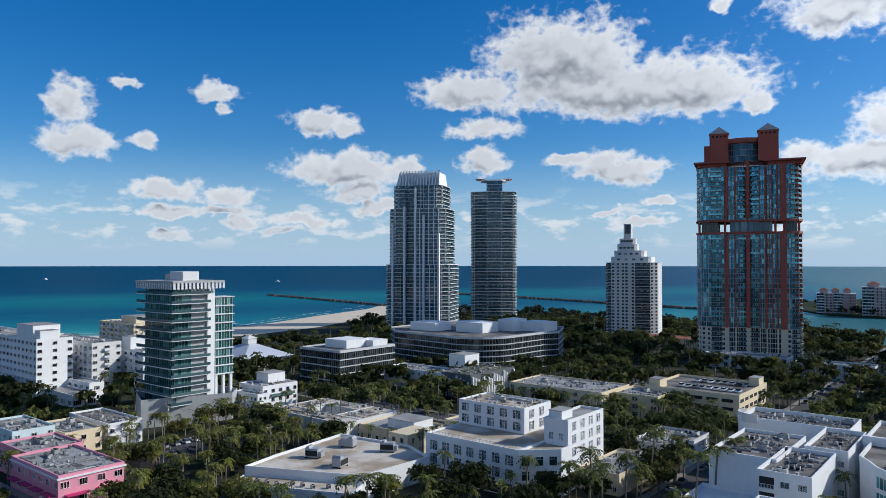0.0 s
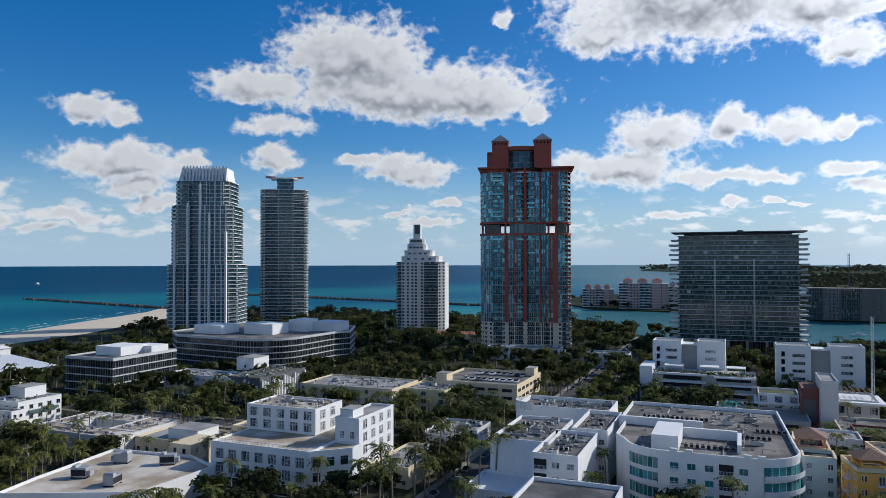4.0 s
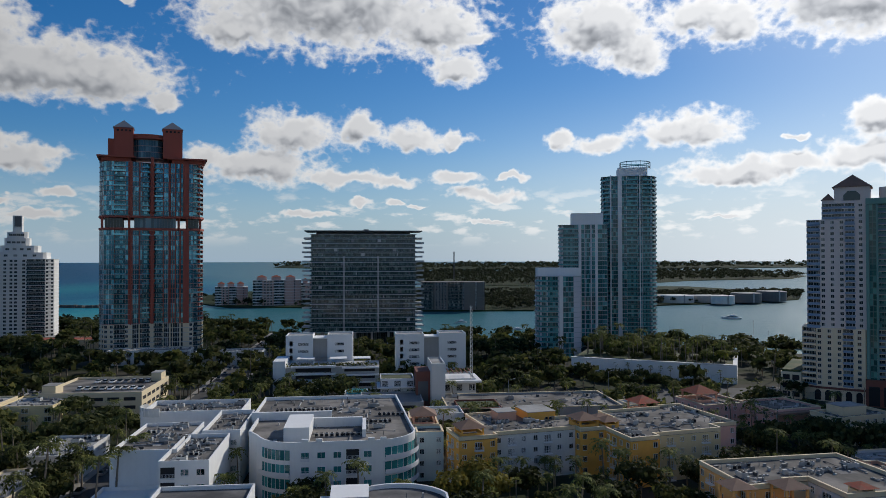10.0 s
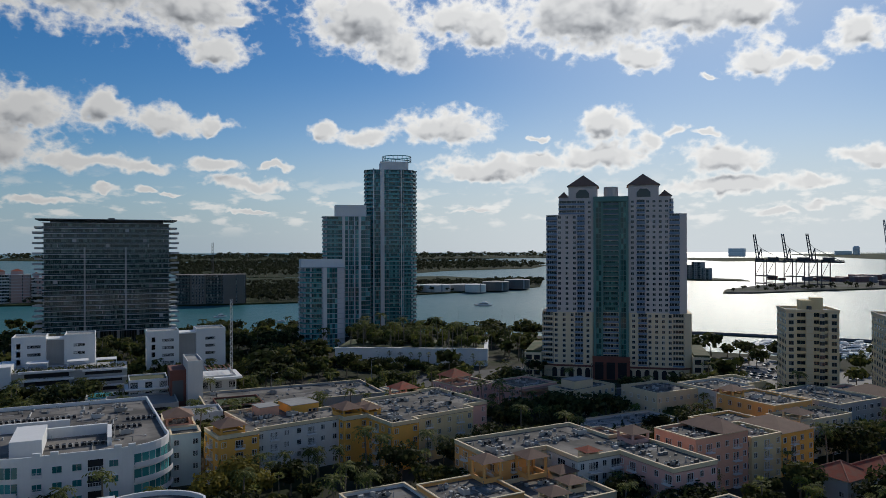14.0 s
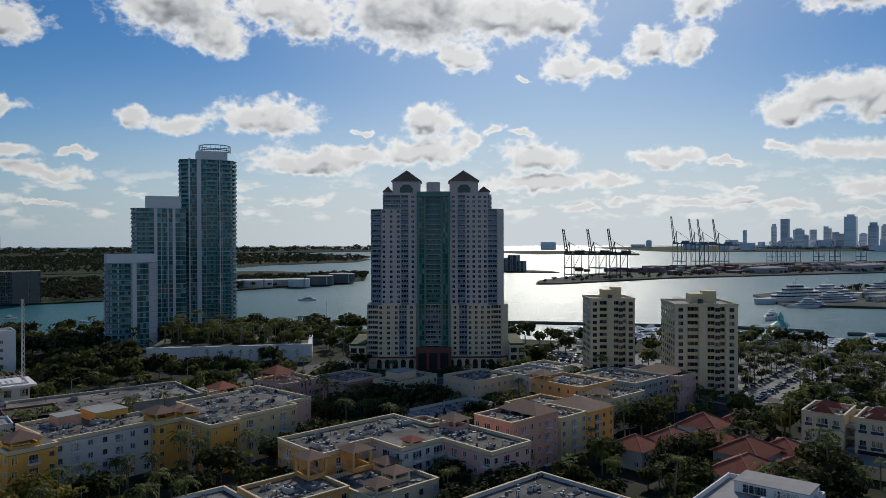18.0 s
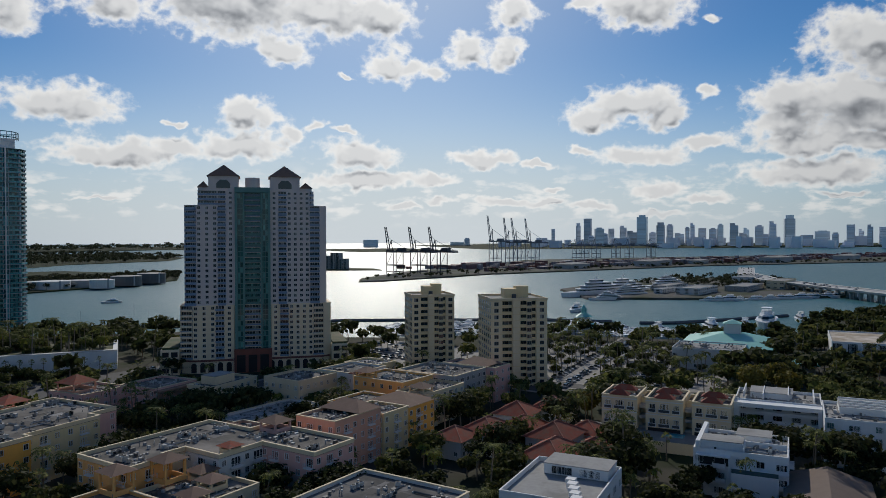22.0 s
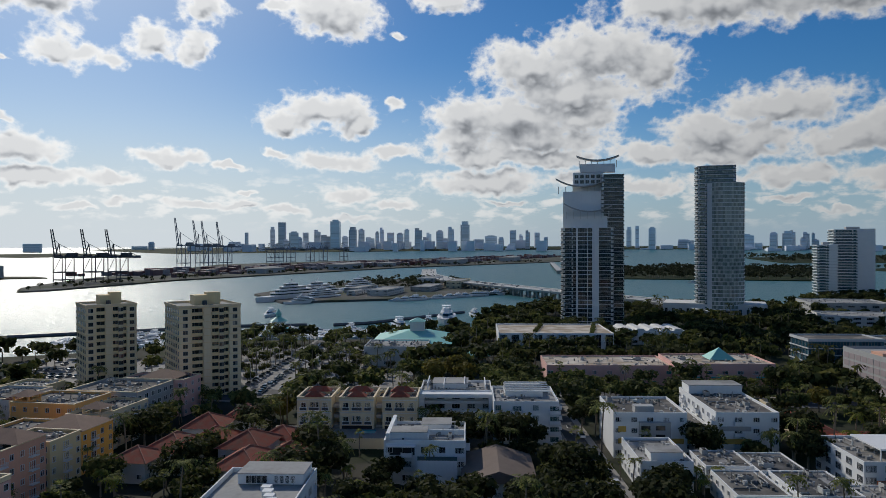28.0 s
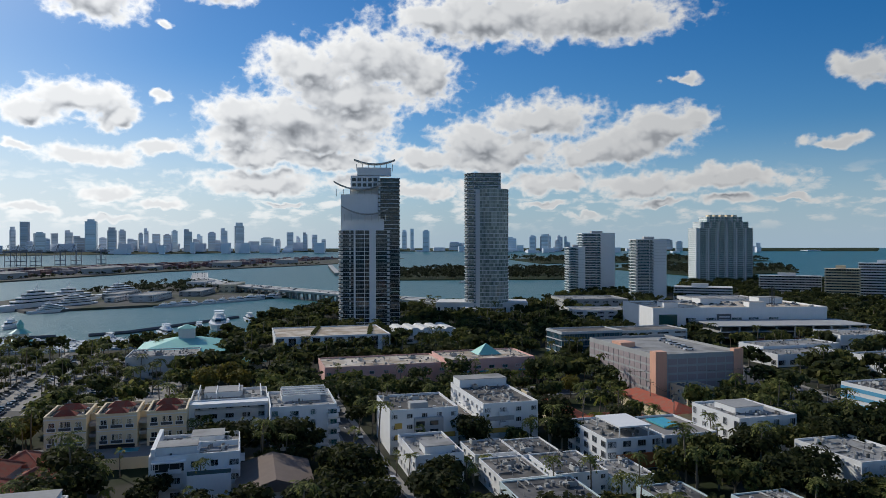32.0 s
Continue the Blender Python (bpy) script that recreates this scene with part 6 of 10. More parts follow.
rail.box(-135.5, -105, 161, 161.06, 13.2, 13.28)
solid("deck_railing", rail, METAL, "thin metal railing round a roof deck", "railing")
t, lb = lowrise("office_house", "tall white wing with dark square windows", -104, -96.5, 173, 194, 18.8, 5, WHITE, ROOFW, None, units=None)
windows(t, lb, "+x", [2 + 3.5 * k for k in range(5)], [3.4, 8.2, 13, 17.8], 2.1, 2.5, "grid", OFFGL)
windows(t, lb, "-y", [6.5, 10, 13.5], [2.2, 5.4], 1.4, 2.0, "grid", OFFGL)
stair_box(t, -103, -99, 174, 180, 18.8, 21.2, WHITE)
# cream block and roof garage
t, _ = lowrise("apartment_house", "cream low block with cluttered flat roof", -176, -132, 264, 290, 9.5, 3, CREAM, ROOFW, (1.6, 1.6, 5, "two"), units=(3, 5, 3), skip="")
lowrise("apartment_house", "pale yellow low block with flat roof", -131, -112, 272, 292, 9, 3, PALEYEL, ROOFW, (2.4, 1.8, 6, "two"), units=(1, 3, 2))
t, lb = lowrise("parking_garage", "cream parking garage with open slots and cars on its roof", -124, -86, 288, 326, 10, 3, CREAM, ROOF, None, units=None, parapet=1.2)
# slots are dark panels on a closed wall, shade given as colour
for f, L in (("-y", 38), ("+x", 38)):
    for k in range(3):
        for j in range(6):
            xx, yy = face_spot(f, lb, 3.5 + j * 6.0, 0.02)
            part("opening", Shape().box(-2.2, 2.2, -0.02, 0.05, 0, 1.3), DARK, t, at=(xx, yy, 1.2 + k * 3.2), turn=FACE_TURN[f])
stair_box(t, -123, -118, 289, 296, 10, 13.5, CREAM)
stair_box(t, -91, -87, 318, 325, 10, 13.5, CREAM)
t, _ = lowrise("house", "low cream house with rooftop railings", -96, -84, 178, 204, 5.4, 1, CREAM, ROOFW, (1.2, 1.4, 4, "two"), OFFGL, units=(1, 2, 2))
lowrise("house", "low white house with cluttered roof", -96, -80, 212, 236, 6.5, 2, OFFWHITE, ROOFW, (1.3, 1.4, 4, "two"), OFFGL, units=(3, 5, 4))
lowrise("shop", "low white house beside the red tower", -150, -104, 436, 450, 8, 2, OFFWHITE, ROOFW, (2.2, 3, 5, "two"), OFFGL, units=(1, 3, 0))
lowrise("shop", "low white shop with arched windows", -98, -60, 426, 440, 8, 2, OFFWHITE, ROOFW, (2.2, 3, 5, "two"), OFFGL, units=(1, 3, 0))
lowrise("shop", "low building with red roof below the towers", -230, -180, 520, 540, 6, 1, CREAM, TILE, None, units=None)

# --- white apartment house with courts
def white_flats_left():
    t, lb = lowrise("apartment_house", "white stuccoed apartment house with stepped parapets", -62.5, -46.5, 184, 214, 14.2, 4, WHITE, ROOF, None, units=(2, 10, 4), parapet=1.1)
    windows(t, lb, "-y", [1.0], [4.0], 1.2, 2.1, "one", OFFGL)
    t, lb = lowrise("apartment_house", "white apartment house front with recessed balconies", -48, -36.5, 173, 199, 14.2, 4, WHITE, ROOF, None, units=(2, 7, 3), parapet=1.2)
    # balcony recess is only a dark sheet that imitates its shade
    for k in range(4):
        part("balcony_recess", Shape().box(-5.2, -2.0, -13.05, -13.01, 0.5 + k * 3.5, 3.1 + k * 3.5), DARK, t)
        part("balcony", balcony_mesh(3.2, 0.5, "bars"), [], t, at=(-3.6, -13.02, 0.6 + k * 3.5))
    windows(t, lb, "-y", [1.1 + 3.5 * k for k in range(4)], [6.0, 9.6], 1.9, 1.5, "two", SEAGL)
    t, lb = lowrise("apartment_house", "white apartment house slab with sea green windows", -44, -34, 200, 226, 14.6, 4, WHITE, ROOF, None, units=(0, 2, 1), parapet=1.4)
    windows(t, lb, "-y", [1.1 + 3.5 * k for k in range(4)], [8.3], 1.6, 1.5, "two", SEAGL)
    t, lb = lowrise("apartment_house", "white rear wing with rounded glass parapet and plant", -68, -38, 226.5, 244, 14.4, 4, WHITE, ROOF, None, units=(4, 16, 5), parapet=1.6)
    for k in range(9):
        a = 150 + k * 15
        part("screen_panel", Shape().box(-0.9, 0.9, -0.1, 0.1, 0, 2.6), OFFWHITE, t, at=(-10 + 6 * math.cos(radians(a)), -5 + 5 * math.sin(radians(a)), 14.2), turn=a + 90)
    low = [(-64, 168)] + arc(-58, 174, 7, 200, 280, 6) + [(-48.05, 167), (-48.05, 183.95), (-64, 183.95)]
    t = thing("terrace_house", "low curved white terrace in front of an apartment house", "house", (-56, 176, 0))
    FOOT.append((-66, -48, 166, 184))
    pts = [(x + 56, y - 176) for x, y in low]
    part("wall", Shape().prism(pts, 0, 5.4), WHITE, t)
    part("parapet", Shape().ring(pts, inset(pts, 0.3), 5.4, 6.3), WHITE, t)
    windows(t, (-8, 8, -9.2, 8), "-y", [1.2], [9, 12.5], 2.4, 1.8, "three", SEAGL)


white_flats_left()


def white_flats_round():
    """White house with curved glazed corners."""
    cx, cy = -9.5, 212
    t = thing("apartment_house", "white apartment house with curved glazed corners and sea green windows", "building", (cx, cy, 0))
    FOOT.append((-31, 13, 181, 243))
    out = [(-31, 196), (-28.5, 192)] + arc(-17.5, 193, 10.5, 200, 268, 8) + [(2, 182.6)] + arc(2, 193.6, 11, 272, 375, 10) + [(10, 243), (-33, 243), (-33, 214), (-31, 214)]
    pts = [(x - cx, y - cy) for x, y in out]
    part("wall", Shape().prism(pts, 0, 15.0), WHITE, t)
    part("roof", Shape().prism(inset(pts, 0.35), 15.0, 15.12), ROOF, t)
    part("parapet", Shape().ring(inset(pts, -0.12), inset(pts, 0.3), 15.0, 16.2), WHITE, t, "rounded white parapet")
    for k in range(4):
        z = 0.9 + k * 3.6
        n = 7
        for c, r, a0, a1, m in (((-17.5 - cx, 193 - cy), 10.6, 214, 262, SEAGL), ((2 - cx, 193.6 - cy), 11.1, 284, 350, SEAGL)):
            s = Shape()
            q = arc(c[0], c[1], r + 0.05, a0, a1, n)
            for i in range(n):
                (x0, y0), (x1, y1) = q[i], q[i + 1]
                s.poly([(x0, y0, z), (x1, y1, z), (x1, y1, z + 2.5), (x0, y0, z + 2.5)], 0)
                s.box(x0 - 0.06, x0 + 0.06, y0 - 0.06, y0 + 0.06, z, z + 2.5, 1)
            part("curved_glazing", s, [m, FRAMEW], t)
            rr = Shape()
            q2, q3 = arc(c[0], c[1], r + 1.0, a0, a1, n), arc(c[0], c[1], r + 0.1, a0, a1, n)
            if k % 2 == 0 or a0 > 280:
                rr.prism(q2 + q3[::-1], z - 0.45, z - 0.2)
                rr.prism(q2 + arc(c[0], c[1], r + 0.93, a0, a1, n)[::-1], z - 0.2, z + 0.75)
                part("curved_balcony", rr, SLAB, t)
        box = (-17 - cx, 3 - cx, 182.5 - cy, 243 - cy)
        windows(t, box, "-y", [z + 0.3], [1.8, 5.8, 9.8, 17.4], 2.0, 1.6, "two", SEAGL)
        x, y = face_spot("-y", box, 13.6, 0.02)
        # flat dark sheet for the shade behind the balcony
        part("balcony_recess", Shape().box(-1.6, 1.6, -0.03, 0.03, 0, 2.6), DARK, t, at=(x, y, z - 0.2))
        part("balcony", balcony_mesh(3.2, 0.6, "bars"), [], t, at=(x, y, z - 0.1))
        part("balcony", balcony_mesh(2.2, 0.5, "bars"), [], t, at=(1.8 - 17 - cx, 182.5 - cy, z - 0.1))
    for i, x in enumerate((-16, -12.5, 0.5, 3.5)):
        part("merlon", Shape().box(x - cx, x + 1.6 - cx, 182.2 - cy, 182.9 - cy, 16.2, 16.9), WHITE, t)
    part("roof_house", Shape().box(-21 - cx, -14.5 - cx, 187 - cy, 203 - cy, 15.1, 18.8), WHITE, t)
    part("roof_wall", Shape().box(-14.5 - cx, -1 - cx, 203 - cy, 204 - cy, 15.1, 17.6).box(-1 - cx, 0 - cx, 190 - cy, 204 - cy, 15.1, 17.2), WHITE, t)
    part("roof_wall", Shape().box(-33 - cx, -10 - cx, 213 - cy, 214 - cy, 15, 17.4), WHITE, t)
    windows(t, (-33 - cx, -10 - cx, 213 - cy, 243 - cy), "-y", [12.0], [6, 13], 2.2, 1.8, "two", SEAGL)
    roof_dressing(t, (-17, 18, -28, 30), 15.12)
    roof_dressing(t, (-22, 16, 2, 30), 15.14)
    a, b, c = hvac_meshes()
    for row, (x0, y0, n) in enumerate(((-13, 192, 8), (-27, 224, 14), (0, 206, 6), (-6, 191, 5), (4, 214, 8))):
        for k in range(n):
            solid("condenser", b, [], "small grey rooftop condenser unit with a fan", "condenser", at=(x0 + k * 1.35, y0 + row * 0.4, 15.12), turn=0, group="condensers on the roofs")
    for x, y in ((-4, 222), (3, 200), (-20, 218), (2, 228)):
        solid("air_handler", a, [], "boxy grey rooftop air handler with a duct", "air handler", at=(x, y, 15.12), turn=15, group="air handlers on the roofs")
    # nearer neighbour: only its curved roof shows
    o2 = arc(6, 142, 11, 20, 160, 12) + [(-9, 146), (-9, 122), (16, 122)]
    t2 = thing("apartment_house", "white house with curved roof parapet", "building", (4, 134, 0))
    FOOT.append((-9, 17, 122, 153))
    p2 = [(x - 4, y - 134) for x, y in o2]
    part("wall", Shape().prism(p2, 0, 13.4), WHITE, t2)
    part("parapet", Shape().ring(inset(p2, -0.1), inset(p2, 0.35), 13.4, 14.4), WHITE, t2)
    part("roof", Shape().prism(inset(p2, 0.4), 13.4, 13.5), ROOFDK, t2)
    part("roof_house", Shape().box(-11, -3.5, 6, 14, 13.5, 16), WHITE, t2)
    roof_dressing(t2, (-12, 11, -11, 14), 13.5)
    t3 = thing("apartment_house", "white stepped roof of a near house", "building", (-34, 150, 0))
    FOOT.append((-44, -24, 140, 160))
    part("wall", Shape().box(-10, 10, -10, 10, 0, 12.2), WHITE, t3)
    part("parapet", Shape().ring(rect(-10, 10, -10, 10), inset(rect(-10, 10, -10, 10), 0.35), 12.2, 13.2), WHITE, t3)
    part("roof", Shape().box(-9.6, 9.6, -9.6, 9.6, 12.2, 12.3), ROOFDK, t3)


white_flats_round()


# --- terraced house with planted roofs below the wide glass block
def planted_terraces():
    for x0, x1 in ((-38.5, -6.5), (14.5, 49)):
        w = x1 - x0
        t, lb = lowrise("apartment_house", "white block flanking the glass tower with dark slot windows", x0, x0 + w * 0.4, 352, 366, 24.5, 7, WHITE, ROOFW, None, units=None)
        windows(t, lb, "-y", [3 + 3.4 * k for k in range(6)], [w * 0.26], 5, 1.3, "wide", OFFGL, FRAMEG)
        windows(t, lb, "-y", [3 + 3.4 * k for k in range(6)], [w * 0.08], 1.5, 2.2, "one", OFFGL, FRAMEG)
        t, lb = lowrise("apartment_house", "white block flanking the glass tower with dark slot windows", x1 - w * 0.38, x1, 352, 366, 24.8, 7, WHITE, ROOFW, None, units=None)
        windows(t, lb, "-y", [3 + 3.4 * k for k in range(6)], [w * 0.18], 4.4, 1.3, "wide", OFFGL, FRAMEG)
        t = thing("garden_wall", "recessed grey wall between two white blocks", "wall", ((x0 + x1) / 2, 360, 0))
        part("wall", Shape().box(-w * 0.12, w * 0.12, -4, 4, 0, 23), CONC, t)
        part("slab", Shape().box(-w * 0.12, w * 0.12, -6, 4.2, 23, 23.6), WHITE, t)
    t = thing("garage", "terraced grey garage with hedges and pergolas on its roofs", "building", (-16, 342, 0))
    FOOT.append((-42, 10, 330, 351))
    part("block", Shape().box(-22, 22, -9, 9, 0, 12.5), CONC, t)
    # parking decks: shade of the open levels painted as dark strips
    for z, m in ((3.4, DARK), (7.0, DARK), (10.2, DARK)):
        part("opening", Shape().box(-16, 0, -9.1, -9.0, z, z + 1.7), m, t)
        part("opening", Shape().box(6, 20, -9.1, -9.0, z, z + 1.4), m, t)
    for z in (2.4, 5.6, 8.9, 12.2):
        part("slab", Shape().box(-18, 2, -10.2, -9, z, z + 0.9), WHITE, t)
        part("slab", Shape().box(5, 22, -10.0, -9, z - 0.6, z + 0.1), WHITE, t)
    part("corner_tower", Shape().box(-26, -20.5, -10.5, 8, 0, 15.5), WHITE, t)
    for x in (-12, 3, 14):
        part("pergola", Shape().box(x - 4, x + 4, -4, 3, 15.2, 15.5).box(x - 4, x - 3.7, -4, -3.7, 12.5, 15.2).box(x + 3.7, x + 4, -4, -3.7, 12.5, 15.2).box(x - 4, x - 3.7, 2.7, 3, 12.5, 15.2).box(x + 3.7, x + 4, 2.7, 3, 12.5, 15.2), WHITE, t)
    t, lb = lowrise("villa", "white villa with pool terrace and grass roof", 6, 20, 300, 314, 11.5, 3, WHITE, GRASS, (2.6, 2.4, 3.6, "two"), OFFGL, FRAMEG, units=None)
    add_box(t, "canopy", WHITE, 4.5, 21, 298, 312, 8.2, 8.7)
    t, lb = lowrise("villa", "tall concrete stair tower with slanted top and dark flank", 26, 31.5, 286, 306, 19.5, 1, OFFWHITE, ROOFW, None, units=None)
    add_box(t, "dark_panel", BRICKRED, 20.2, 26, 292, 306, 0, 16, "dark brown panelled flank")
    add_box(t, "dark_panel", DKCONC, 21, 25, 291.9, 292, 4, 12)
    t, lb = lowrise("villa", "white pavilion with roof terrace and pergola", 32, 46, 300, 318, 11, 2, OFFWHITE, PAVE, (2.4, 2.6, 4.2, "two"), OFFGL, FRAMEG, units=None)
    add_box(t, "canopy", WHITE, 30, 48, 297, 316, 10.2, 11.0)
    for k in range(7):
        add_box(t, "pergola_beam", BRICKRED, 33 + k * 1.9, 33.3 + k * 1.9, 302, 314, 13.4, 13.7)
    t, lb = lowrise("villa", "grey concrete base with wide openings", -2, 22, 276, 298, 6.5, 2, CONC, PAVE, None, units=None)
    # two dark sheets as the shade of wide openings in a solid block
    add_box(t, "opening", DARK, 8, 19, 275.9, 276, 3.6, 5.6)
    add_box(t, "opening", DARK, 4, 16, 275.85, 275.95, 0, 2.8)
    add_box(t, "pool", POOL, -8, 0, 300, 310, 6.0, 6.4, "small pale blue roof pool")
    add_box(t, "pool_rim", WHITE, -9, 1, 299, 311, 5.5, 6.0)
    lowrise("planter_house", "dark brown planter block with silvery shrubs", 34, 50, 262, 278, 6.5, 2, BRICKRED, GRASS, (6, 1.6, 9, "wide"), OFFGL, FRAMEG, units=None)
    lowrise("house", "low white wall block beside the terraces", 20, 34, 250, 262, 7.5, 2, WHITE, ROOFW, None, units=None)
    x, y = 44, 300
    t = thing("lattice_mast", "slim white lattice radio mast", "mast", (x, y, 0))
    for dx, dy in ((-0.6, -0.4), (0.6, -0.4), (0, 0.6)):
        part("leg", Shape().bar((dx, dy, 0), (dx * 0.6, dy * 0.6, 42), 0.14), OFFWHITE, t)
    s = Shape()
    for k in range(21):
        s.bar((-0.6, -0.4, k * 2), (0.6, -0.4, k * 2 + 2), 0.09).bar((0.6, -0.4, k * 2), (-0.6, -0.4, k * 2 + 2), 0.09).bar((0, 0.6, k * 2), (-0.6, -0.4, k * 2 + 2), 0.09)
    part("lacing", s, OFFWHITE, t)


planted_terraces()

# --- warm-coloured apartment houses round courts
def warm(label, x0, x1, y0, y1, z, wall, balc=None, units=(1, 5, 2), roof=None, floors=4, win=(1.3, 1.5, 3.3, "two"), skip=""):
    t, lb = lowrise("apartment_house", label, x0, x1, y0, y1, z, floors, wall, roof or ROOF, win, GLASS, FRAMEW, balc=balc, units=units, parapet=0.9, skip=skip)
    ox, oy, oz = t.location
    pts = rect(x0 - ox, x1 - ox, y0 - oy, y1 - oy)
    part("coping", Shape().ring(inset(pts, -0.12), inset(pts, 0.42), z + 0.6, z + 0.8), CREAM, t, "pale coping along the parapet")
    return t


BAL = (3, 2.6, 1.0, "bars")


def joined_house(sections, outline, z, decks, units):
    """Sections of one terrace under a single continuous roof: label, x0, x1, y0, y1, wall, balconies."""
    made = []
    for label, x0, x1, y0, y1, wall, balc in sections:
        t, _ = lowrise("apartment_house", label, x0, x1, y0, y1, z - 0.05, 4, wall, ROOF, (1.3, 1.5, 3.3, "two"), GLASS, FRAMEW, balc=balc, units=None, parapet=0.06)
        made.append(t)
    t = made[0]
    ox, oy, oz = t.location
    pts = [(x - ox, y - oy) for x, y in outline]
    part("roof", Shape().prism(inset(pts, 0.3), z - 0.1, z + 0.04), ROOF, t, "continuous grey flat roof")
    part("parapet", Shape().ring(inset(pts, -0.05), inset(pts, 0.28), z - 0.1, z + 0.8), CREAM, t)
    part("coping", Shape().ring(inset(pts, -0.15), inset(pts, 0.38), z + 0.8, z + 0.95), CREAM, t)
    for (x0, x1, y0, y1), u in zip(decks, units):
        roof_dressing(t, (x0 - ox, x1 - ox, y0 - oy, y1 - oy), z + 0.04)
        roof_units((x0, x1, y0, y1), z + 0.04, *u)
    return t


RIDGE = pbr("pale_ridge_tile", (0.46, 0.20, 0.13), 0.85, vary=0.2, size=1.5)


def ridge_caps(parent, x0, x1, y0, y1, z0, z1, over):
    """Rounded cap tiles along the ridge and the hips of a hipped roof."""
    x0, x1, y0, y1 = x0 - over, x1 + over, y0 - over, y1 + over
    w, d = x1 - x0, y1 - y0
    k, cx, cy = min(w, d) / 2, (x0 + x1) / 2, (y0 + y1) / 2
    a, b = ((x0 + k, cy, z1), (x1 - k, cy, z1)) if w >= d else ((cx, y0 + k, z1), (cx, y1 - k, z1))
    ends = [((x0, y0, z0), a), ((x1, y1, z0), b)]
    ends += [((x0, y1, z0), a), ((x1, y0, z0), b)] if w >= d else [((x1, y0, z0), a), ((x0, y1, z0), b)]
    for p, q in ends + ([(a, b)] if (Vector(a) - Vector(b)).length > 0.3 else []):
        part("ridge_cap", Shape().tube(p, q, 0.16, 0.16, 5), RIDGE, parent)


t = warm("peach corner of an apartment house with roof pavilion", 13, 21, 208, 226, 13.2, PEACH)
belvedere(t, 13.5, 20, 209, 217, 13.2, 16.2, PEACH)
t = warm("pale mint strip of an apartment house", 14, 21.5, 200, 207.9, 13, MINT, units=None)
t = joined_house([("ochre corner of an apartment house with balconies", 22, 33, 196.5, 208, YELLOW, BAL), ("pale grey apartment house with flat grey roof", 33.05, 58, 199, 224, OFFWHITE, BAL),
                  ("ochre end of an apartment house with roof pavilion", 58.05, 66, 196, 212, YELLOW, None)],
                 [(22, 196.5), (33, 196.5), (33, 199), (58, 199), (58, 196), (66, 196), (66, 212), (58, 212), (58, 224), (33, 224), (33, 208), (22, 208)], 12.9,
                 [(33, 58, 199, 224), (58, 66, 198, 212)], [(2, 9, 4), (0, 2, 1)])
belvedere(t, 23, 29.5, 197.5, 204, 13.2, 15.6, YELLOW)
stair_box(t, 40, 46, 214, 220, 12.8, 15.6, PEACH)
stair_box(t, 49, 58, 212, 222, 12.8, 15.4, YELLOW)
belvedere(t, 59, 65, 198, 205, 13, 15.4, YELLOW)
t = joined_house([("ochre apartment house with recessed balconies", 67, 76, 190.5, 214, YELLOW, BAL), ("pale yellow apartment house with balconies", 76.05, 98, 193.5, 224, PALEYEL, BAL),
                  ("pink end of an apartment house with balconies", 98.05, 107, 198, 226, PINK, BAL)],
                 [(67, 190.5), (76, 190.5), (76, 193.5), (98, 193.5), (98, 198), (107, 198), (107, 226), (98, 226), (98, 224), (76, 224), (76, 214), (67, 214)], 12.8,
                 [(67, 76, 191, 214), (76, 98, 194, 224), (98, 107, 198, 226)], [(1, 5, 2), (1, 9, 4), (1, 4, 2)])
belvedere(t, 92, 99, 226, 233, 11, 14.5, PEACH, TILE)
belvedere(t, 67.5, 72, 205, 209.5, 12.9, 14.8, YELLOW)
belvedere(t, 67.5, 72, 210, 213.5, 12.9, 14.8, YELLOW)
t = warm("long flat-roofed store with air handlers", 30, 96, 262, 292, 6, CONC, units=(8, 10, 6), floors=1, win=None)
t = warm("small white cube house beside the store", 100, 112, 268, 278, 5, WHITE, units=None, floors=1)
# court house
t = joined_house([("orange wing of a court house with roof deck", 81, 91.95, 147, 166, ORANGE, BAL), ("cream rear wing of a court house", 92, 118, 150, 166, CREAM, None),
                  ("olive grey court wing with open galleries", 98, 110.95, 138, 149.9, OFFWHITE, (2, 3.6, 1.4, "bars")), ("pink wing of a court house with small balconies", 111, 125, 121, 149.9, PINK, BAL)],
                 [(81, 147), (92, 147), (92, 150), (98, 150), (98, 138), (111, 138), (111, 121), (125, 121), (125, 150), (118, 150), (118, 166), (81, 166)], 12.5,
                 [(82, 92, 148, 165), (92, 118, 151, 165), (111, 125, 122, 149)], [(1, 5, 2), (1, 9, 3), (0, 9, 2)])
belvedere(t, 76, 80.9, 144.0, 149.5, 9.0, 13.6, ORANGE)
belvedere(t, 86.5, 91.9, 141.5, 146.9, 9.0, 13.8, ORANGE)
belvedere(t, 119, 124.6, 142, 147.7, 12.6, 15.2, PINK)
belvedere(t, 101, 104.5, 138, 141.5, 12.5, 14.2, CREAM, TILE)
t = warm("low orange unit with roof terrace", 62, 80, 134, 149.9, 8.8, ORANGE, units=(2, 2, 1), floors=3)
t = warm("cream unit with pavilion roofs", 80.05, 99, 126, 144, 8.2, CREAM, units=(0, 2, 0), floors=3)
for x, y in ((82, 127), (90, 131), (93, 138)):
    belvedere(t, x, x + 4.6, y, y + 4.6, 8.2, 10.4, CREAM)
t = warm("low white wing with blue-grey roof", 46, 61.9, 138, 156, 7.6, WHITE, units=(1, 3, 1), floors=2)
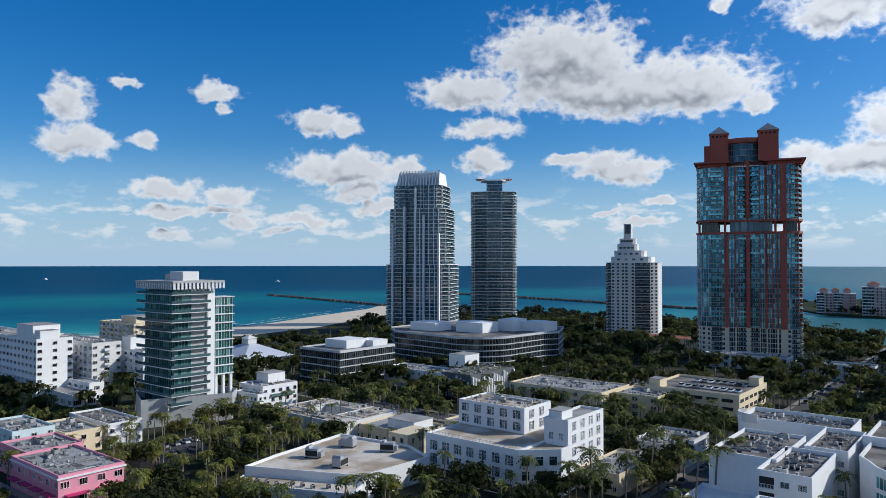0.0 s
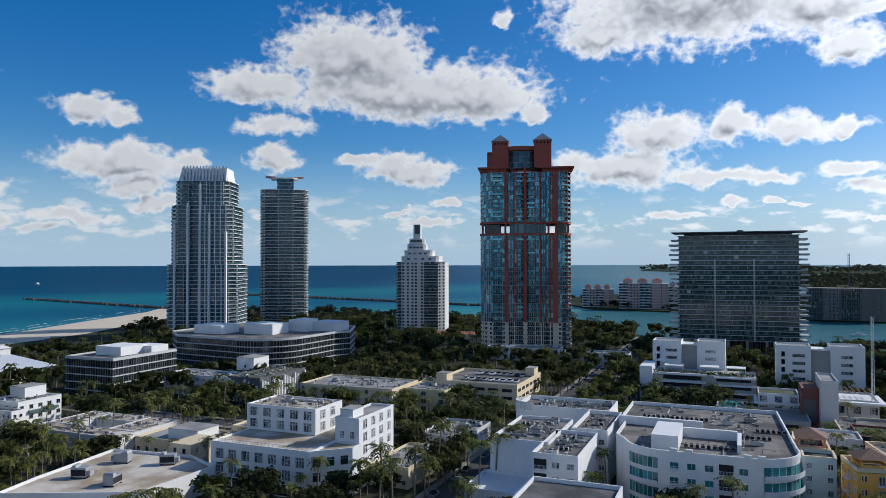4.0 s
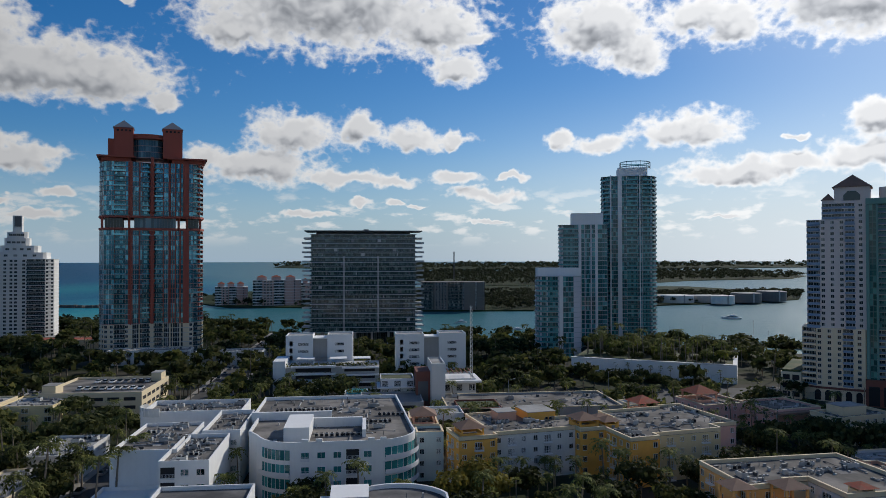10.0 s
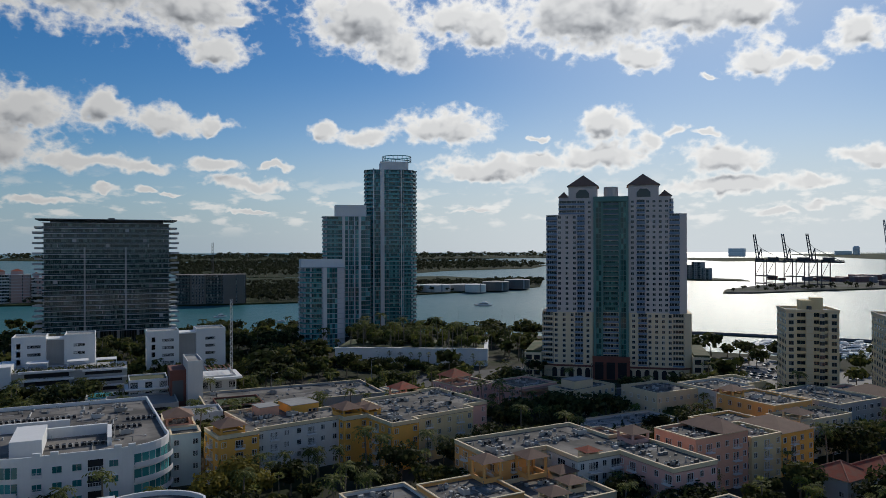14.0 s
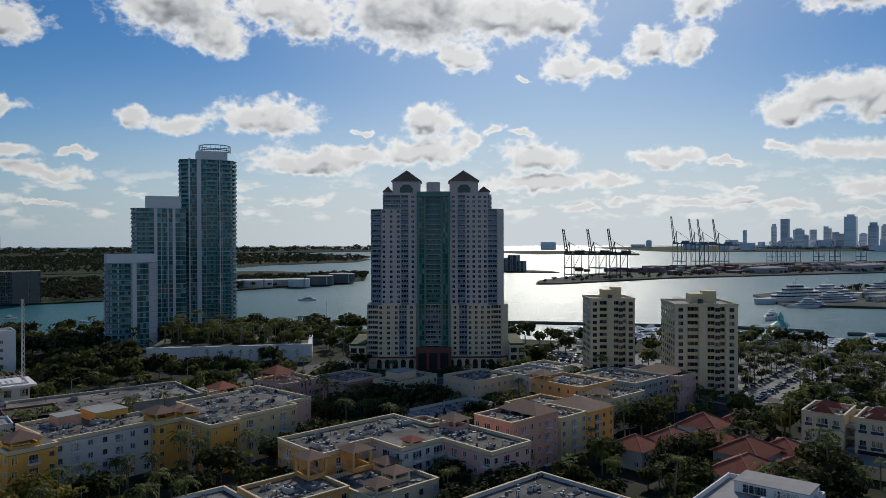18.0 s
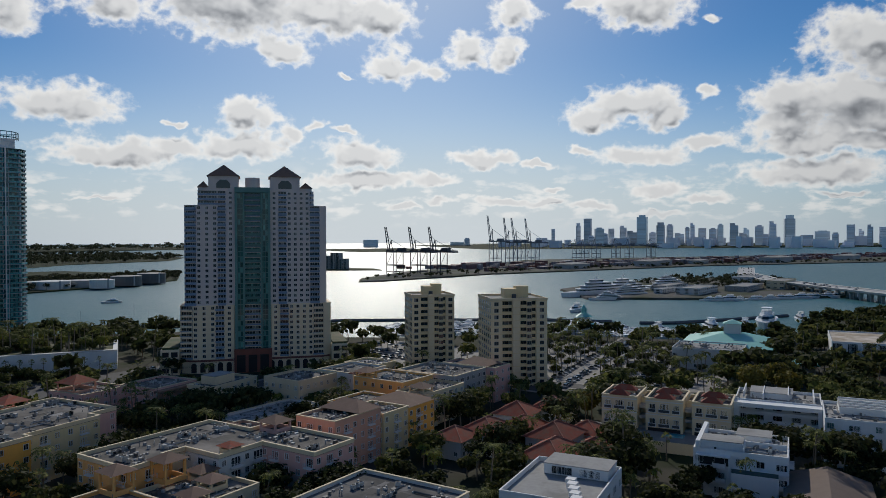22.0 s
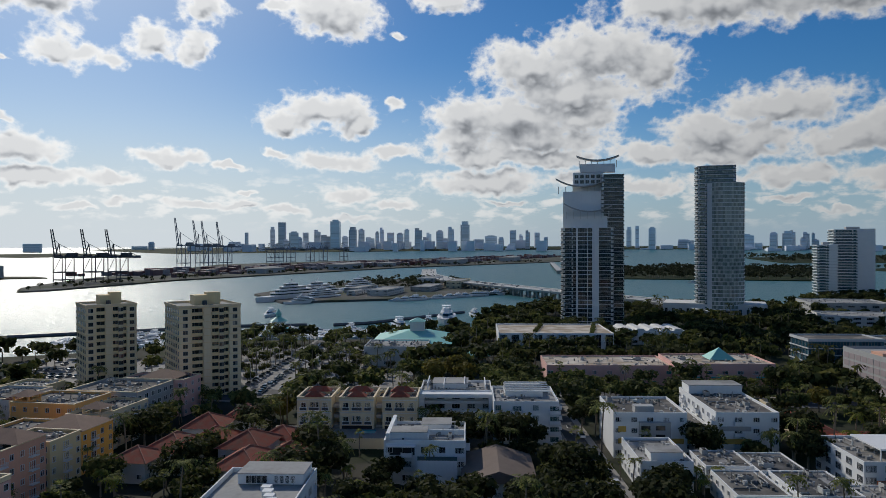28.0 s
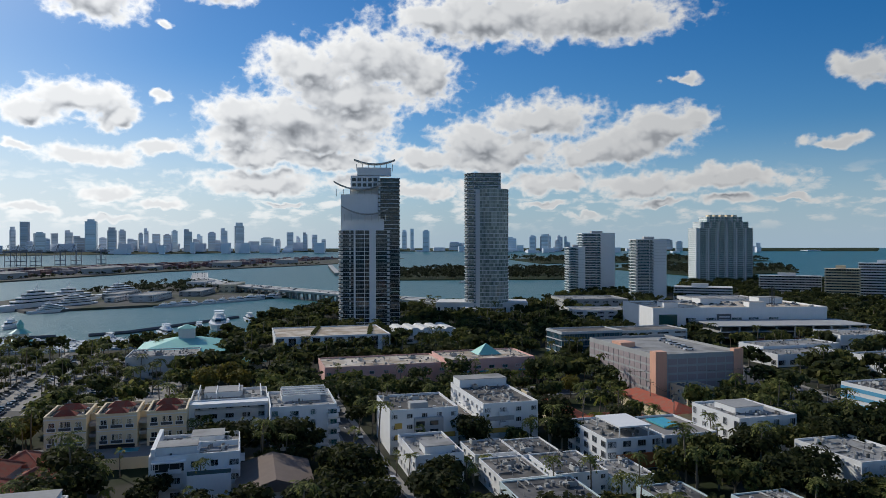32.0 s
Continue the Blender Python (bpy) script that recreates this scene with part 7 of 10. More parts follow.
# rose and cream houses toward the broad tower
t = warm("rose apartment house with red hipped tower", 120, 138, 250, 268, 8.5, PINK, units=(0, 2, 0), floors=3)
belvedere(t, 121, 130, 256, 265, 8.5, 12.0, PEACH, TILE)
t = warm("rose apartment house with flat roof", 138.05, 158, 236, 254, 8.5, PINK, units=(0, 3, 1), floors=3)
add_box(t, "tile_skirt", TILEBR, 137.6, 158.4, 233, 236, 7.6, 8.4)
t = warm("cream villa with roof terraces", 152, 176, 222, 234, 9, CREAM, units=(0, 2, 0), floors=3)
stair_box(t, 158, 168, 226, 233, 9, 12, CREAM)
t = warm("white low garden wing with flat roof", 138, 172, 186, 200, 4.6, OFFWHITE, units=(0, 1, 0), floors=1, roof=ROOFW)
t = warm("cream villa with arched window", 172.05, 192, 196, 214, 11, CREAM, units=(0, 2, 0), floors=3)
t = warm("white villa with roof terrace and pergola", 192.05, 212, 188, 206, 11.5, OFFWHITE, units=(0, 2, 0), floors=3)
for k in range(8):
    add_box(t, "pergola_beam", BRICKRED, 190 + k * 1.3, 190.3 + k * 1.3, 182, 188.5, 12.4, 12.7)
t = warm("pale yellow villa with white pergola", 212.05, 226, 194, 210, 11, PALEYEL, units=(1, 2, 0), floors=3, roof=ROOFW)
# salmon houses
t = warm("salmon apartment house with hipped tile roof", 132, 151.5, 137, 151, 13.6, PEACH, BAL, units=(0, 2, 0))
ox, oy, oz = t.location
part("tile_roof", Shape().hip(142 - ox, 151 - ox, 137 - oy, 151 - oy, 14.5, 17, 0.5), TILEBR, t, "hipped brown clay tile roof")
t = warm("low salmon court with roof terrace", 118, 133, 156.5, 170, 9, PEACH, units=(0, 2, 0), floors=3)
part("tile_roof", Shape().hip(-7, 2, -6, 6, 9.6, 12, 0.5), TILEBR, t)
t = warm("pale yellow apartment house with terrace", 152.05, 164, 138, 152, 11.6, PALEYEL, BAL, units=(0, 2, 0))
t = warm("yellow apartment house with hipped tile roof", 164.05, 178, 138, 154, 11, YELLOW, BAL, units=None)
part("tile_roof", Shape().hip(-7, 7, -8, 8, 11.9, 14.6, 0.5), TILEBR, t, "hipped brown clay tile roof")
t = warm("orange low house with roof terrace", 160, 178, 156, 168, 10, ORANGE, units=(0, 3, 0), floors=3)
t = warm("orange apartment house with roof pavilion", 186, 204, 160, 182, 12.6, ORANGE, units=(1, 5, 2))
belvedere(t, 186.5, 192, 176, 181.5, 12.6, 15, ORANGE)
t = warm("cream front of an apartment house with balconies", 182, 206, 148, 159.9, 10.6, CREAM, BAL, units=(0, 2, 0))
belvedere(t, 183, 188.5, 149, 155, 10.6, 13, CREAM)
t = warm("grey apartment house with dark gallery windows", 206.05, 228, 152, 178, 12.4, CONC, None, units=(1, 8, 2), win=(2.0, 1.5, 3.2, "two"))
t = warm("pink end of an apartment house with brown tile roof", 228.05, 240, 148, 172, 12.6, PINK, None, units=(0, 2, 0))
part("tile_roof", Shape().hip(-5.5, 5.5, -8, 6, 13.4, 15.8, 0.4), TILEBR, t)
# dark near roof and slanted white roof
t = warm("near house with dark worn flat roof", 92, 120, 84, 112, 9.2, OFFWHITE, units=(2, 10, 6), roof=ROOFDK, floors=3)
t, lb = lowrise("apartment_house", "white house with roof terrace and large openings", 122, 147, 61, 80, 11.2, 3, WHITE, ROOFW, (2.4, 1.7, 5, "three"), OFFGL, FRAMEW, units=None, parapet=1.2)
stair_box(t, 138.5, 146.5, 62, 76, 11.2, 13.4, WHITE)
windows(t, (138.5 - t.location.x, 146.5 - t.location.x, 62 - t.location.y, 76 - t.location.y), "-x", [11.4], [4, 10], 4.6, 1.7, "wide", OFFGL, FRAMEW)
for k in range(5):
    add_box(t, "planter", WHITE, 124 + k * 2.6, 126 + k * 2.6, 64 + k, 66 + k, 11.1, 12.0)
# tile-roofed houses
for x0, x1, y0, y1, z in ((170, 184, 112, 124, 6), (184, 196, 108, 118, 5), (176, 190, 92, 104, 6.5), (190, 200, 88, 98, 5.5), (160, 176, 86, 98, 6), (176, 186, 80, 90, 5), (198, 210, 118, 130, 5), (212, 224, 112, 124, 5), (162, 172, 118, 128, 5.5)):
    t = thing("house", "small house with red clay tile hipped roof", "house", ((x0 + x1) / 2, (y0 + y1) / 2, 0), group="tile-roofed houses")
    FOOT.append((x0, x1, y0, y1))
    w, d = (x1 - x0) / 2, (y1 - y0) / 2
    part("wall", Shape().box(-w, w, -d, d, 0, z), OFFWHITE, t)
    part("tile_roof", Shape().hip(-w, w, -d, d, z, z + min(w, d) * 0.62, 0.8), TILE, t)
    ridge_caps(t, -w, w, -d, d, z + 0.03, z + 0.03 + min(w, d) * 0.62, 0.8)
    windows(t, (-w, w, -d, d), "-x", [1.2, 3.6] if z > 5.6 else [1.2], spread(2 * d, 3.6), 1.3, 1.3, "two", OFFGL)
    windows(t, (-w, w, -d, d), "-y", [1.2], spread(2 * w, 3.6), 1.3, 1.3, "two", OFFGL)
# beige house in three sections with pool terrace
for k in range(3):
    y0 = 62 + k * 13.6
    t = warm("beige section of a terraced house with white juliet balconies", 218.3, 234.3, y0, y0 + 11, 12.6, CREAM, None, units=(0, 4, 2), roof=ROOF, win=None)
    ox, oy, oz = t.location
    bx = (218.3 - ox, 234.3 - ox, y0 - oy, y0 + 11 - oy)
    windows(t, bx, "-x", [5.2, 9.6], [2.0, 9.0], 1.7, 2.0, "two", OFFGL)
    windows(t, bx, "-x", [5.2, 9.6], [5.5], 2.8, 2.2, "three", OFFGL)
    # arcade shade as one dark sheet in front of the solid wall
    part("dark_arcade", Shape().box(-8.06, -8.01, -4.8, 4.8, 0.4, 4.3), DARK, t, "flat dark sheet as the shade of a ground floor arcade")
    part("cornice", Shape().box(-8.2, -8.01, -5.5, 5.5, 8.25, 8.5).box(-8.3, -8.01, -5.5, 5.5, 12.3, 12.6), OFFWHITE, t, "thin pale cornice bands")
    for z in (4.7, 9.1):
        for u, w in ((2.0, 2.3), (5.5, 3.4), (9.0, 2.3)):
            yy = face_spot("-x", bx, u, 0.02)[1]
            s = Shape().box(-8.62, -8.02, yy - w / 2, yy + w / 2, z, z + 0.16, 0)
            s.box(-8.62, -8.54, yy - w / 2, yy + w / 2, z + 0.98, z + 1.12, 0).box(-8.60, -8.56, yy - w / 2 + 0.1, yy + w / 2 - 0.1, z + 0.16, z + 0.98, 1)
            for side in (-1, 1):
                s.box(-8.62, -8.02, yy + side * (w / 2 - 0.06) - 0.06, yy + side * (w / 2 - 0.06) + 0.06, z + 0.16, z + 1.12, 0)
            part("balcony", s, [FRAMEW, IRON], t, "white-framed juliet balcony")
    for xc, d in ((-6.9, 2.6), (1.5, 3.4)):
        part("roof_base", Shape().box(xc - 1.3, xc + 1.5, -d + 0.3, d - 0.3, 12.4, 13.5), CREAM, t)
        part("tile_roof", Shape().hip(xc - 1.5, xc + 1.7, -d, d, 13.5, 15.0, 0.5), TILE, t, "small red hipped tile roof")
    if k < 2:
        s = warm("recessed stair link of a terraced house", 224.3, 234.3, y0 + 11.05, y0 + 13.55, 11.5, CREAM, None, units=None, win=None)
        for z in (3, 6.2, 9.4):
            add_box(s, "landing", CONC, 220.8, 224.2, y0 + 11.2, y0 + 13.4, z, z + 1.0)
t = thing("pool_terrace", "raised beige pool terrace with small blue pools", "terrace", (210.3, 82, 0))
FOOT.append((202.5, 217.8, 60, 104))
part("wall", Shape().box(-7.5, 7.4, -22, 22, 0, 3.2), CREAM, t)
part("paving", Shape().box(-7.2, 7.1, -21.7, 21.7, 3.2, 3.3), PAVE, t)
for y in (-8, 6):
    part("pool", Shape().box(-2, 2, y - 3, y + 3, 3.3, 3.36), POOL, t, "small blue pool")
# white modern houses
t, lb = lowrise("apartment_house", "white modern apartment house with roof terraces", 178.0, 198.0, 38, 59, 10.6, 3, WHITE, ROOFW, (1.8, 1.6, 4.4, "two"), OFFGL, FRAMEW, balc=(3, 3, 1.2, "solid"), units=(2, 4, 3), parapet=1.0)
stair_box(t, 180.0, 186.0, 48, 58, 10.6, 12.8, WHITE)
stair_box(t, 190.0, 197.0, 42, 50, 10.6, 12.4, WHITE)
add_box(t, "glass_front", OFFGL, 177.9, 177.99, 51, 57.5, 7.5, 9.8, "wide dark glazed front")
add_box(t, "canopy", WHITE, 176.2, 177.95, 50.5, 58.2, 9.9, 10.2)
add_box(t, "post", WHITE, 176.3, 176.6, 50.6, 50.9, 0, 9.9)
add_box(t, "post", WHITE, 176.3, 176.6, 57.8, 58.1, 0, 9.9)
add_box(t, "roof_wall", WHITE, 186.0, 186.3, 38.4, 48, 10.6, 12.0)
add_box(t, "roof_wall", WHITE, 178.4, 186.0, 47.6, 47.9, 10.6, 12.2)
add_box(t, "terrace_block", WHITE, 173.5, 177.9, 40, 50, 0, 7.4)
add_box(t, "glass_screen", RAILGL, 173.6, 173.7, 40, 50, 7.4, 8.4)
add_box(t, "roof_wall", WHITE, 178.0, 198.0, 57.5, 58.5, 10.6, 13)
t, lb = lowrise("apartment_house", "white modern house with stepped balconies", 214.0, 238.0, 18, 38, 12.6, 4, WHITE, ROOFW, (1.8, 1.7, 4.6, "three"), GREENGL, FRAMEW, balc=(2, 3.4, 1.5, "solid"), units=(2, 4, 3), parapet=1.0)
stair_box(t, 224.0, 236.0, 22, 34, 12.6, 14.6, WHITE)
for k in range(5):
    add_box(t, "pergola_beam", WHITE, 218.0 + k * 3.5, 218.4 + k * 3.5, 20, 34, 15.4, 15.8)
t, lb = lowrise("apartment_house", "white modern house wing with recessed gallery", 232, 250, 38.05, 62, 12.2, 4, WHITE, ROOFW, (2.6, 1.9, 4.6, "three"), OFFGL, FRAMEW, units=(2, 5, 2), parapet=1.0)
stair_box(t, 238, 248, 46, 58, 12.2, 14, WHITE)
ox, oy, oz = t.location
gal = Shape().box(227.5 - ox, 231.98 - ox, 38.1 - oy, 62 - oy, 11.3, 12.5)
gal.box(227.5 - ox, 231.98 - ox, 60.4 - oy, 62 - oy, 0, 11.3).box(227.5 - ox, 231.98 - ox, 38.1 - oy, 39.2 - oy, 0, 11.3)
part("gallery_frame", gal, WHITE, t, "deep white frame round open galleries")
for z in (2.9, 5.8, 8.7):
    add_box(t, "gallery_floor", WHITE, 230.2, 231.98, 39.2, 60.4, z, z + 0.25)
    add_box(t, "gallery_rail", WHITE, 230.2, 230.32, 39.2, 60.4, z + 0.25, z + 1.1)
    add_box(t, "balcony", WHITE, 227.6, 231.9, 62.01, 63.6, z, z + 0.25)
    add_box(t, "balcony_rail", WHITE, 227.6, 231.9, 63.5, 63.6, z + 0.25, z + 1.1)
for y in (40, 47, 54, 59.5):
    add_box(t, "roof_fin", WHITE, 234, 248, y, y + 0.3, 12.8, 14.4 + (y % 2) * 0.3)
t = thing("house", "low house with plain brown gabled roof", "house", (181, 28, 0))
FOOT.append((168, 194, 19, 37))
part("wall", Shape().box(-11.5, 11.5, -8.5, 8.5, 0, 4.6), OFFWHITE, t)
part("gable_roof", Shape().hip(-11.5, 11.5, -8.5, 8.5, 4.6, 7.4, 0.8, ridge=0.5), pbr("brown_shingle", (0.17, 0.125, 0.10), 0.9, vary=0.2, size=3, bump=0.4), t, "plain brown shingle gable roof")
windows(t, (-11.5, 11.5, -8.5, 8.5), "-x", [1.2], [3, 8, 13], 1.6, 1.1, "two", OFFGL)
# white houses across the side street
WB = (1.8, 1.4, 4.2, "three")
YST = pbr("yellow_spandrel", (0.55, 0.36, 0.08), 0.8, vary=0.1)
t, lb = lowrise("apartment_house", "white apartment house with yellow spandrel band", 216, 238, -18, 3, 12.6, 4, WHITE, ROOF, WB, OFFGL, FRAMEW, units=(2, 5, 3), parapet=0.9)
add_box(t, "spandrel", YST, 215.8, 216, -17, -9, 4.3, 5.7, "yellow spandrel panel")
add_box(t, "spandrel", YST, 215.8, 216, -2.4, 1.6, 4.3, 5.7, "yellow spandrel panel")
add_box(t, "spandrel", YST, 215.8, 216, -0.6, 1.6, 7.6, 9.2, "yellow spandrel panel")
add_box(t, "bay", CONC, 214.6, 215.99, -13, -4.2, 5.8, 10.6, "grey projecting window bay")
for y in (-11.4, -7.2):
    add_box(t, "bay_window", OFFGL, 214.5, 214.59, y, y + 2.6, 8.4, 9.7)
    add_box(t, "bay_window", OFFGL, 214.5, 214.59, y, y + 2.6, 6.0, 7.2)
add_box(t, "roof_screen", CONC, 217.5, 221, -9, -3.5, 12.5, 14.6)
t, lb = lowrise("apartment_house", "white apartment house link with open galleries", 222, 244, -26, -18.05, 7.6, 2, WHITE, ROOF, WB, OFFGL, FRAMEW, units=None, parapet=0.9)
for z, m in ((4.3, YST), (8.0, CONC)):
    add_box(t, "gallery_rail", m, 215.9, 216.1, -26, -18.1, z, z + 1.3)
    add_box(t, "gallery_floor", WHITE, 215.9, 221.95, -26, -18.1, z - 0.3, z - 0.01)
add_box(t, "gallery_post", WHITE, 215.9, 216.2, -22.2, -21.9, 0, 9.3)
t, lb = lowrise("apartment_house", "white apartment house with long grey roof", 216, 252, -44, -26.05, 12.8, 4, WHITE, ROOF, WB, OFFGL, FRAMEW, balc=(3, 2.8, 1.2, "solid"), units=(2, 8, 4), parapet=0.9)
add_box(t, "spandrel", YST, 215.8, 216, -36, -27, 4.3, 5.7, "yellow spandrel panel")
add_box(t, "spandrel", CONC, 215.7, 216, -36, -27, 8.0, 9.3, "grey spandrel panel")
stair_box(t, 244, 252, -44, -27, 12.8, 15.5, WHITE)
t, lb = lowrise("house", "white stepped house with roof terraces", 184, 206, -18, -5, 7.6, 2, WHITE, ROOFW, (1.5, 1.4, 3.8, "two"), OFFGL, units=(1, 3, 2))
stair_box(t, 186, 192, -16, -8, 7.6, 9.6, WHITE)
for x0, x1, y0, y1, z, rf in ((192, 206, -34, -22, 5.4, ROOF), (172, 190, -36, -24, 5.6, ROOF), (190, 206, -48, -36, 5.4, ROOFDK), (172, 190, -52, -38, 5.6, ROOFDK), (148, 168, -46, -28, 6.4, ROOFDK), (174, 188, -66, -54, 4.2, ROOFW), (150, 166, -72, -60, 5, ROOFDK), (140, 156, -92, -78, 6, ROOF)):
    t, lb = lowrise("house", "low white house with worn flat roof", x0, x1, y0, y1, z, 2 if z > 5 else 1, MINT if x0 < 160 else WHITE, rf, (1.3, 1.2, 3.6, "two"), OFFGL, units=(1, 3, 3), parapet=0.5)
t, lb = lowrise("villa", "modern white villa with orange wood panels and roof pool", 192, 216, -74, -57, 8.6, 3, WHITE, PAVE, (2.4, 1.6, 4.4, "wide"), OFFGL, FRAMEG, units=(0, 1, 1))
add_box(t, "wood_panel", pbr("orange_wood_cladding", (0.42, 0.13, 0.04), 0.6, vary=0.2, size=2), 191.4, 191.95, -73.5, -60, 0.5, 4.6, "orange-brown wood cladding")
add_box(t, "roof_canopy", WHITE, 194, 208, -72, -62, 11.2, 11.6)
for x in (194.5, 207.5):
    add_box(t, "post", WHITE, x, x + 0.3, -71.6, -71.3, 8.6, 11.2)
    add_box(t, "post", WHITE, x, x + 0.3, -62.6, -62.3, 8.6, 11.2)
t, lb = lowrise("villa", "white villa wing with roof pool", 196, 218, -92, -75, 8.2, 3, WHITE, PAVE, (1.6, 1.5, 4.6, "two"), OFFGL, FRAMEG, units=None)
add_box(t, "pool", POOL, 204, 214, -86, -80, 8.4, 8.9, "pale blue roof pool")
t, lb = lowrise("apartment_house", "white cubic apartment house with square windows", 203, 226, -120, -100, 10.8, 3, WHITE, ROOFW, (1.7, 2.0, 4.6, "two"), OFFGL, FRAMEG, units=(1, 3, 2))
stair_box(t, 210, 220, -114, -104, 10.8, 12.6, WHITE)
lowrise("house", "white house with rounded roof terrace", 166, 188, -130, -112, 8.8, 3, WHITE, ROOFW, (1.8, 1.3, 4.4, "two"), OFFGL, units=(1, 2, 2))
for x0, x1, y0, y1 in ((236, 262, -66, -56), (226, 236, -84, -62), (238, 276, -104, -94)):
    t = thing("school_wing", "long low wing with red clay tile roof", "building", ((x0 + x1) / 2, (y0 + y1) / 2, 0))
    FOOT.append((x0, x1, y0, y1))
    w, d = (x1 - x0) / 2, (y1 - y0) / 2
    part("wall", Shape().box(-w, w, -d, d, 0, 4.2), CREAM, t)
    part("tile_roof", Shape().hip(-w, w, -d, d, 4.2, 6.8, 0.9), TILE, t)
lowrise("house", "small cream house beside the street", 268, 280, -126, -114, 6.2, 2, CREAM, ROOFW, (1.1, 1.2, 3.2, "two"), OFFGL, units=(0, 1, 1))
lowrise("kiosk", "small pale kiosk on a lawn", 278, 284, -60, -54, 3.8, 1, CREAM, ROOFW, None, units=None)
t, lb = lowrise("shop", "blue-banded low office house", 240, 262, -196, -174, 9.5, 3, WHITE, ROOF, None, units=(1, 2, 1))
for k in range(3):
    add_box(t, "blue_band", pbr("sky_blue_panel", (0.10, 0.36, 0.55), 0.6, vary=0.1), 239.9, 262.1, -196.1, -173.9, 1.4 + k * 2.9, 2.8 + k * 2.9, "sky blue facade band")
# pink long shops, garage, offices
t, lb = lowrise("shopping_arcade", "long low pink shop row with flat roof", 322, 350, -24, 30, 8.5, 2, PINK, ROOFTAN, (2.2, 1.4, 6, "two"), SEAGL, units=(3, 4, 2))
t, lb = lowrise("shopping_arcade", "long low pink shop row with blue awnings", 318, 346, -66, -24.05, 10, 2, PINK, ROOFTAN, (2.6, 1.4, 6, "two"), SEAGL, units=(3, 4, 2))
for k in range(4):
    add_box(t, "awning", pbr("turquoise_canvas", (0.05, 0.36, 0.46), 0.7, vary=0.1), 316.4, 318, -63 + k * 9.5, -58 + k * 9.5, 4.6, 5.0, "turquoise canvas awning")
ox, oy, oz = t.location
part("pyramid_roof", Shape().hip(-2, 8, -8, 2, 10.2, 15, 0.8), TEAL, t, "teal pyramid roof")
t, lb = lowrise("parking_garage", "pink and grey gridded parking garage with cars on the roof", 281, 338, -141, -101, 17.2, 5, CONC, ROOFW, None, units=None, parapet=1.2)
for f, L in (("-x", 40), ("+y", 57)):
    for k in range(5):
        for j in range(int(L / 4.6)):
            xx, yy = face_spot(f, lb, 3 + j * 4.5, 0.02)
            part("screen_panel", Shape().box(-1.9, 1.9, -0.12, 0.02, 0, 2.3), pbr("pale_pink_screen", (0.36, 0.30, 0.30), 0.8, vary=0.15) if (k, j, f) == (0, 0, "-x") else bpy.data.materials["pale_pink_screen"], t, at=(xx, yy, 1.0 + k * 3.2), turn=FACE_TURN[f])
for x0, x1, y0, y1 in ((280.6, 285, -105.6, -100.6), (280.6, 283, -141.4, -137), (309, 317, -108, -101.2)):
    add_box(t, "corner_pier", PEACH, x0, x1, y0, y1, 0, 19.2, "salmon corner pier")
banded("office_building", "blue-grey glass office building with white bands", rect(384, 404, -128, -92), 13.5, 4, CONC, BLUEGL)
lowrise("parking_garage", "white open parking deck with long slots", 404.5, 426, -175, -120, 12, 4, OFFWHITE, ROOF, (8, 1.2, 9.5, "wide"), OFFGL, units=None)
# shopping centre and building site
t, lb = lowrise("shopping_centre", "large white shopping centre with rooftop parking", 468, 530, -300, -178, 18.6, 4, WHITE, ROOFTAN, None, units=(8, 4, 4), parapet=1.2)
windows(t, lb, "-x", [3, 9], [26, 40, 58, 70, 84], 7, 3.6, "wide", GREENGL, FRAMEW)
add_box(t, "glass_corner", GREENGL, 466.5, 468, -194, -182, 2, 15, "tall green glass corner")
add_box(t, "sign_panel", DKCONC, 467.5, 468, -232, -222, 4, 15, "dark sign panel with pale bars")
for k in range(4):
    add_box(t, "sign_bar", OFFWHITE, 467.4, 467.5, -231 + k * 0.3, -223.5, 12.6 - k * 2.2, 13.6 - k * 2.2)
for x0, x1, y0, y1, z in ((480, 492, -200, -190, 22), (500, 514, -240, -225, 23), (478, 486, -262, -250, 22), (506, 520, -290, -272, 23)):
    stair_box(t, x0, x1, y0, y1, 18.6, z, WHITE)
t = thing("building_site", "raw concrete frame of an unfinished building", "building site", (448, -255, 0))
FOOT.append((428, 467, -310, -205))
for k in range(3):
    part("floor_slab", Shape().box(-18, 18, -50, 50, 3.6 + k * 3.6, 4.1 + k * 3.6), CONC, t)
    for j in range(9):
        for i in range(2):
            part("column", Shape().box(-17 + i * 32, -16 + i * 32, -49 + j * 12, -48 + j * 12, k * 3.6 + (0.5 if k else 0), 3.6 + k * 3.6), CONC, t)
part("brick_infill", Shape().box(-17.4, -17, -30, 30, 0.2, 3.4), BRICKRED, t)
t = thing("crane_mast", "dark lattice crane mast over the building site", "crane", (470, -262, 0))
s = Shape()
for dx in (-1, 1):
    for dy in (-1, 1):
        s.bar((dx, dy, 0), (dx, dy, 34), 0.2)
for k in range(11):
    s.bar((-1, -1, k * 3), (1, -1, k * 3 + 3), 0.14).bar((-1, 1, k * 3), (-1, -1, k * 3 + 3), 0.14)
part("mast", s, CRANEDK, t)
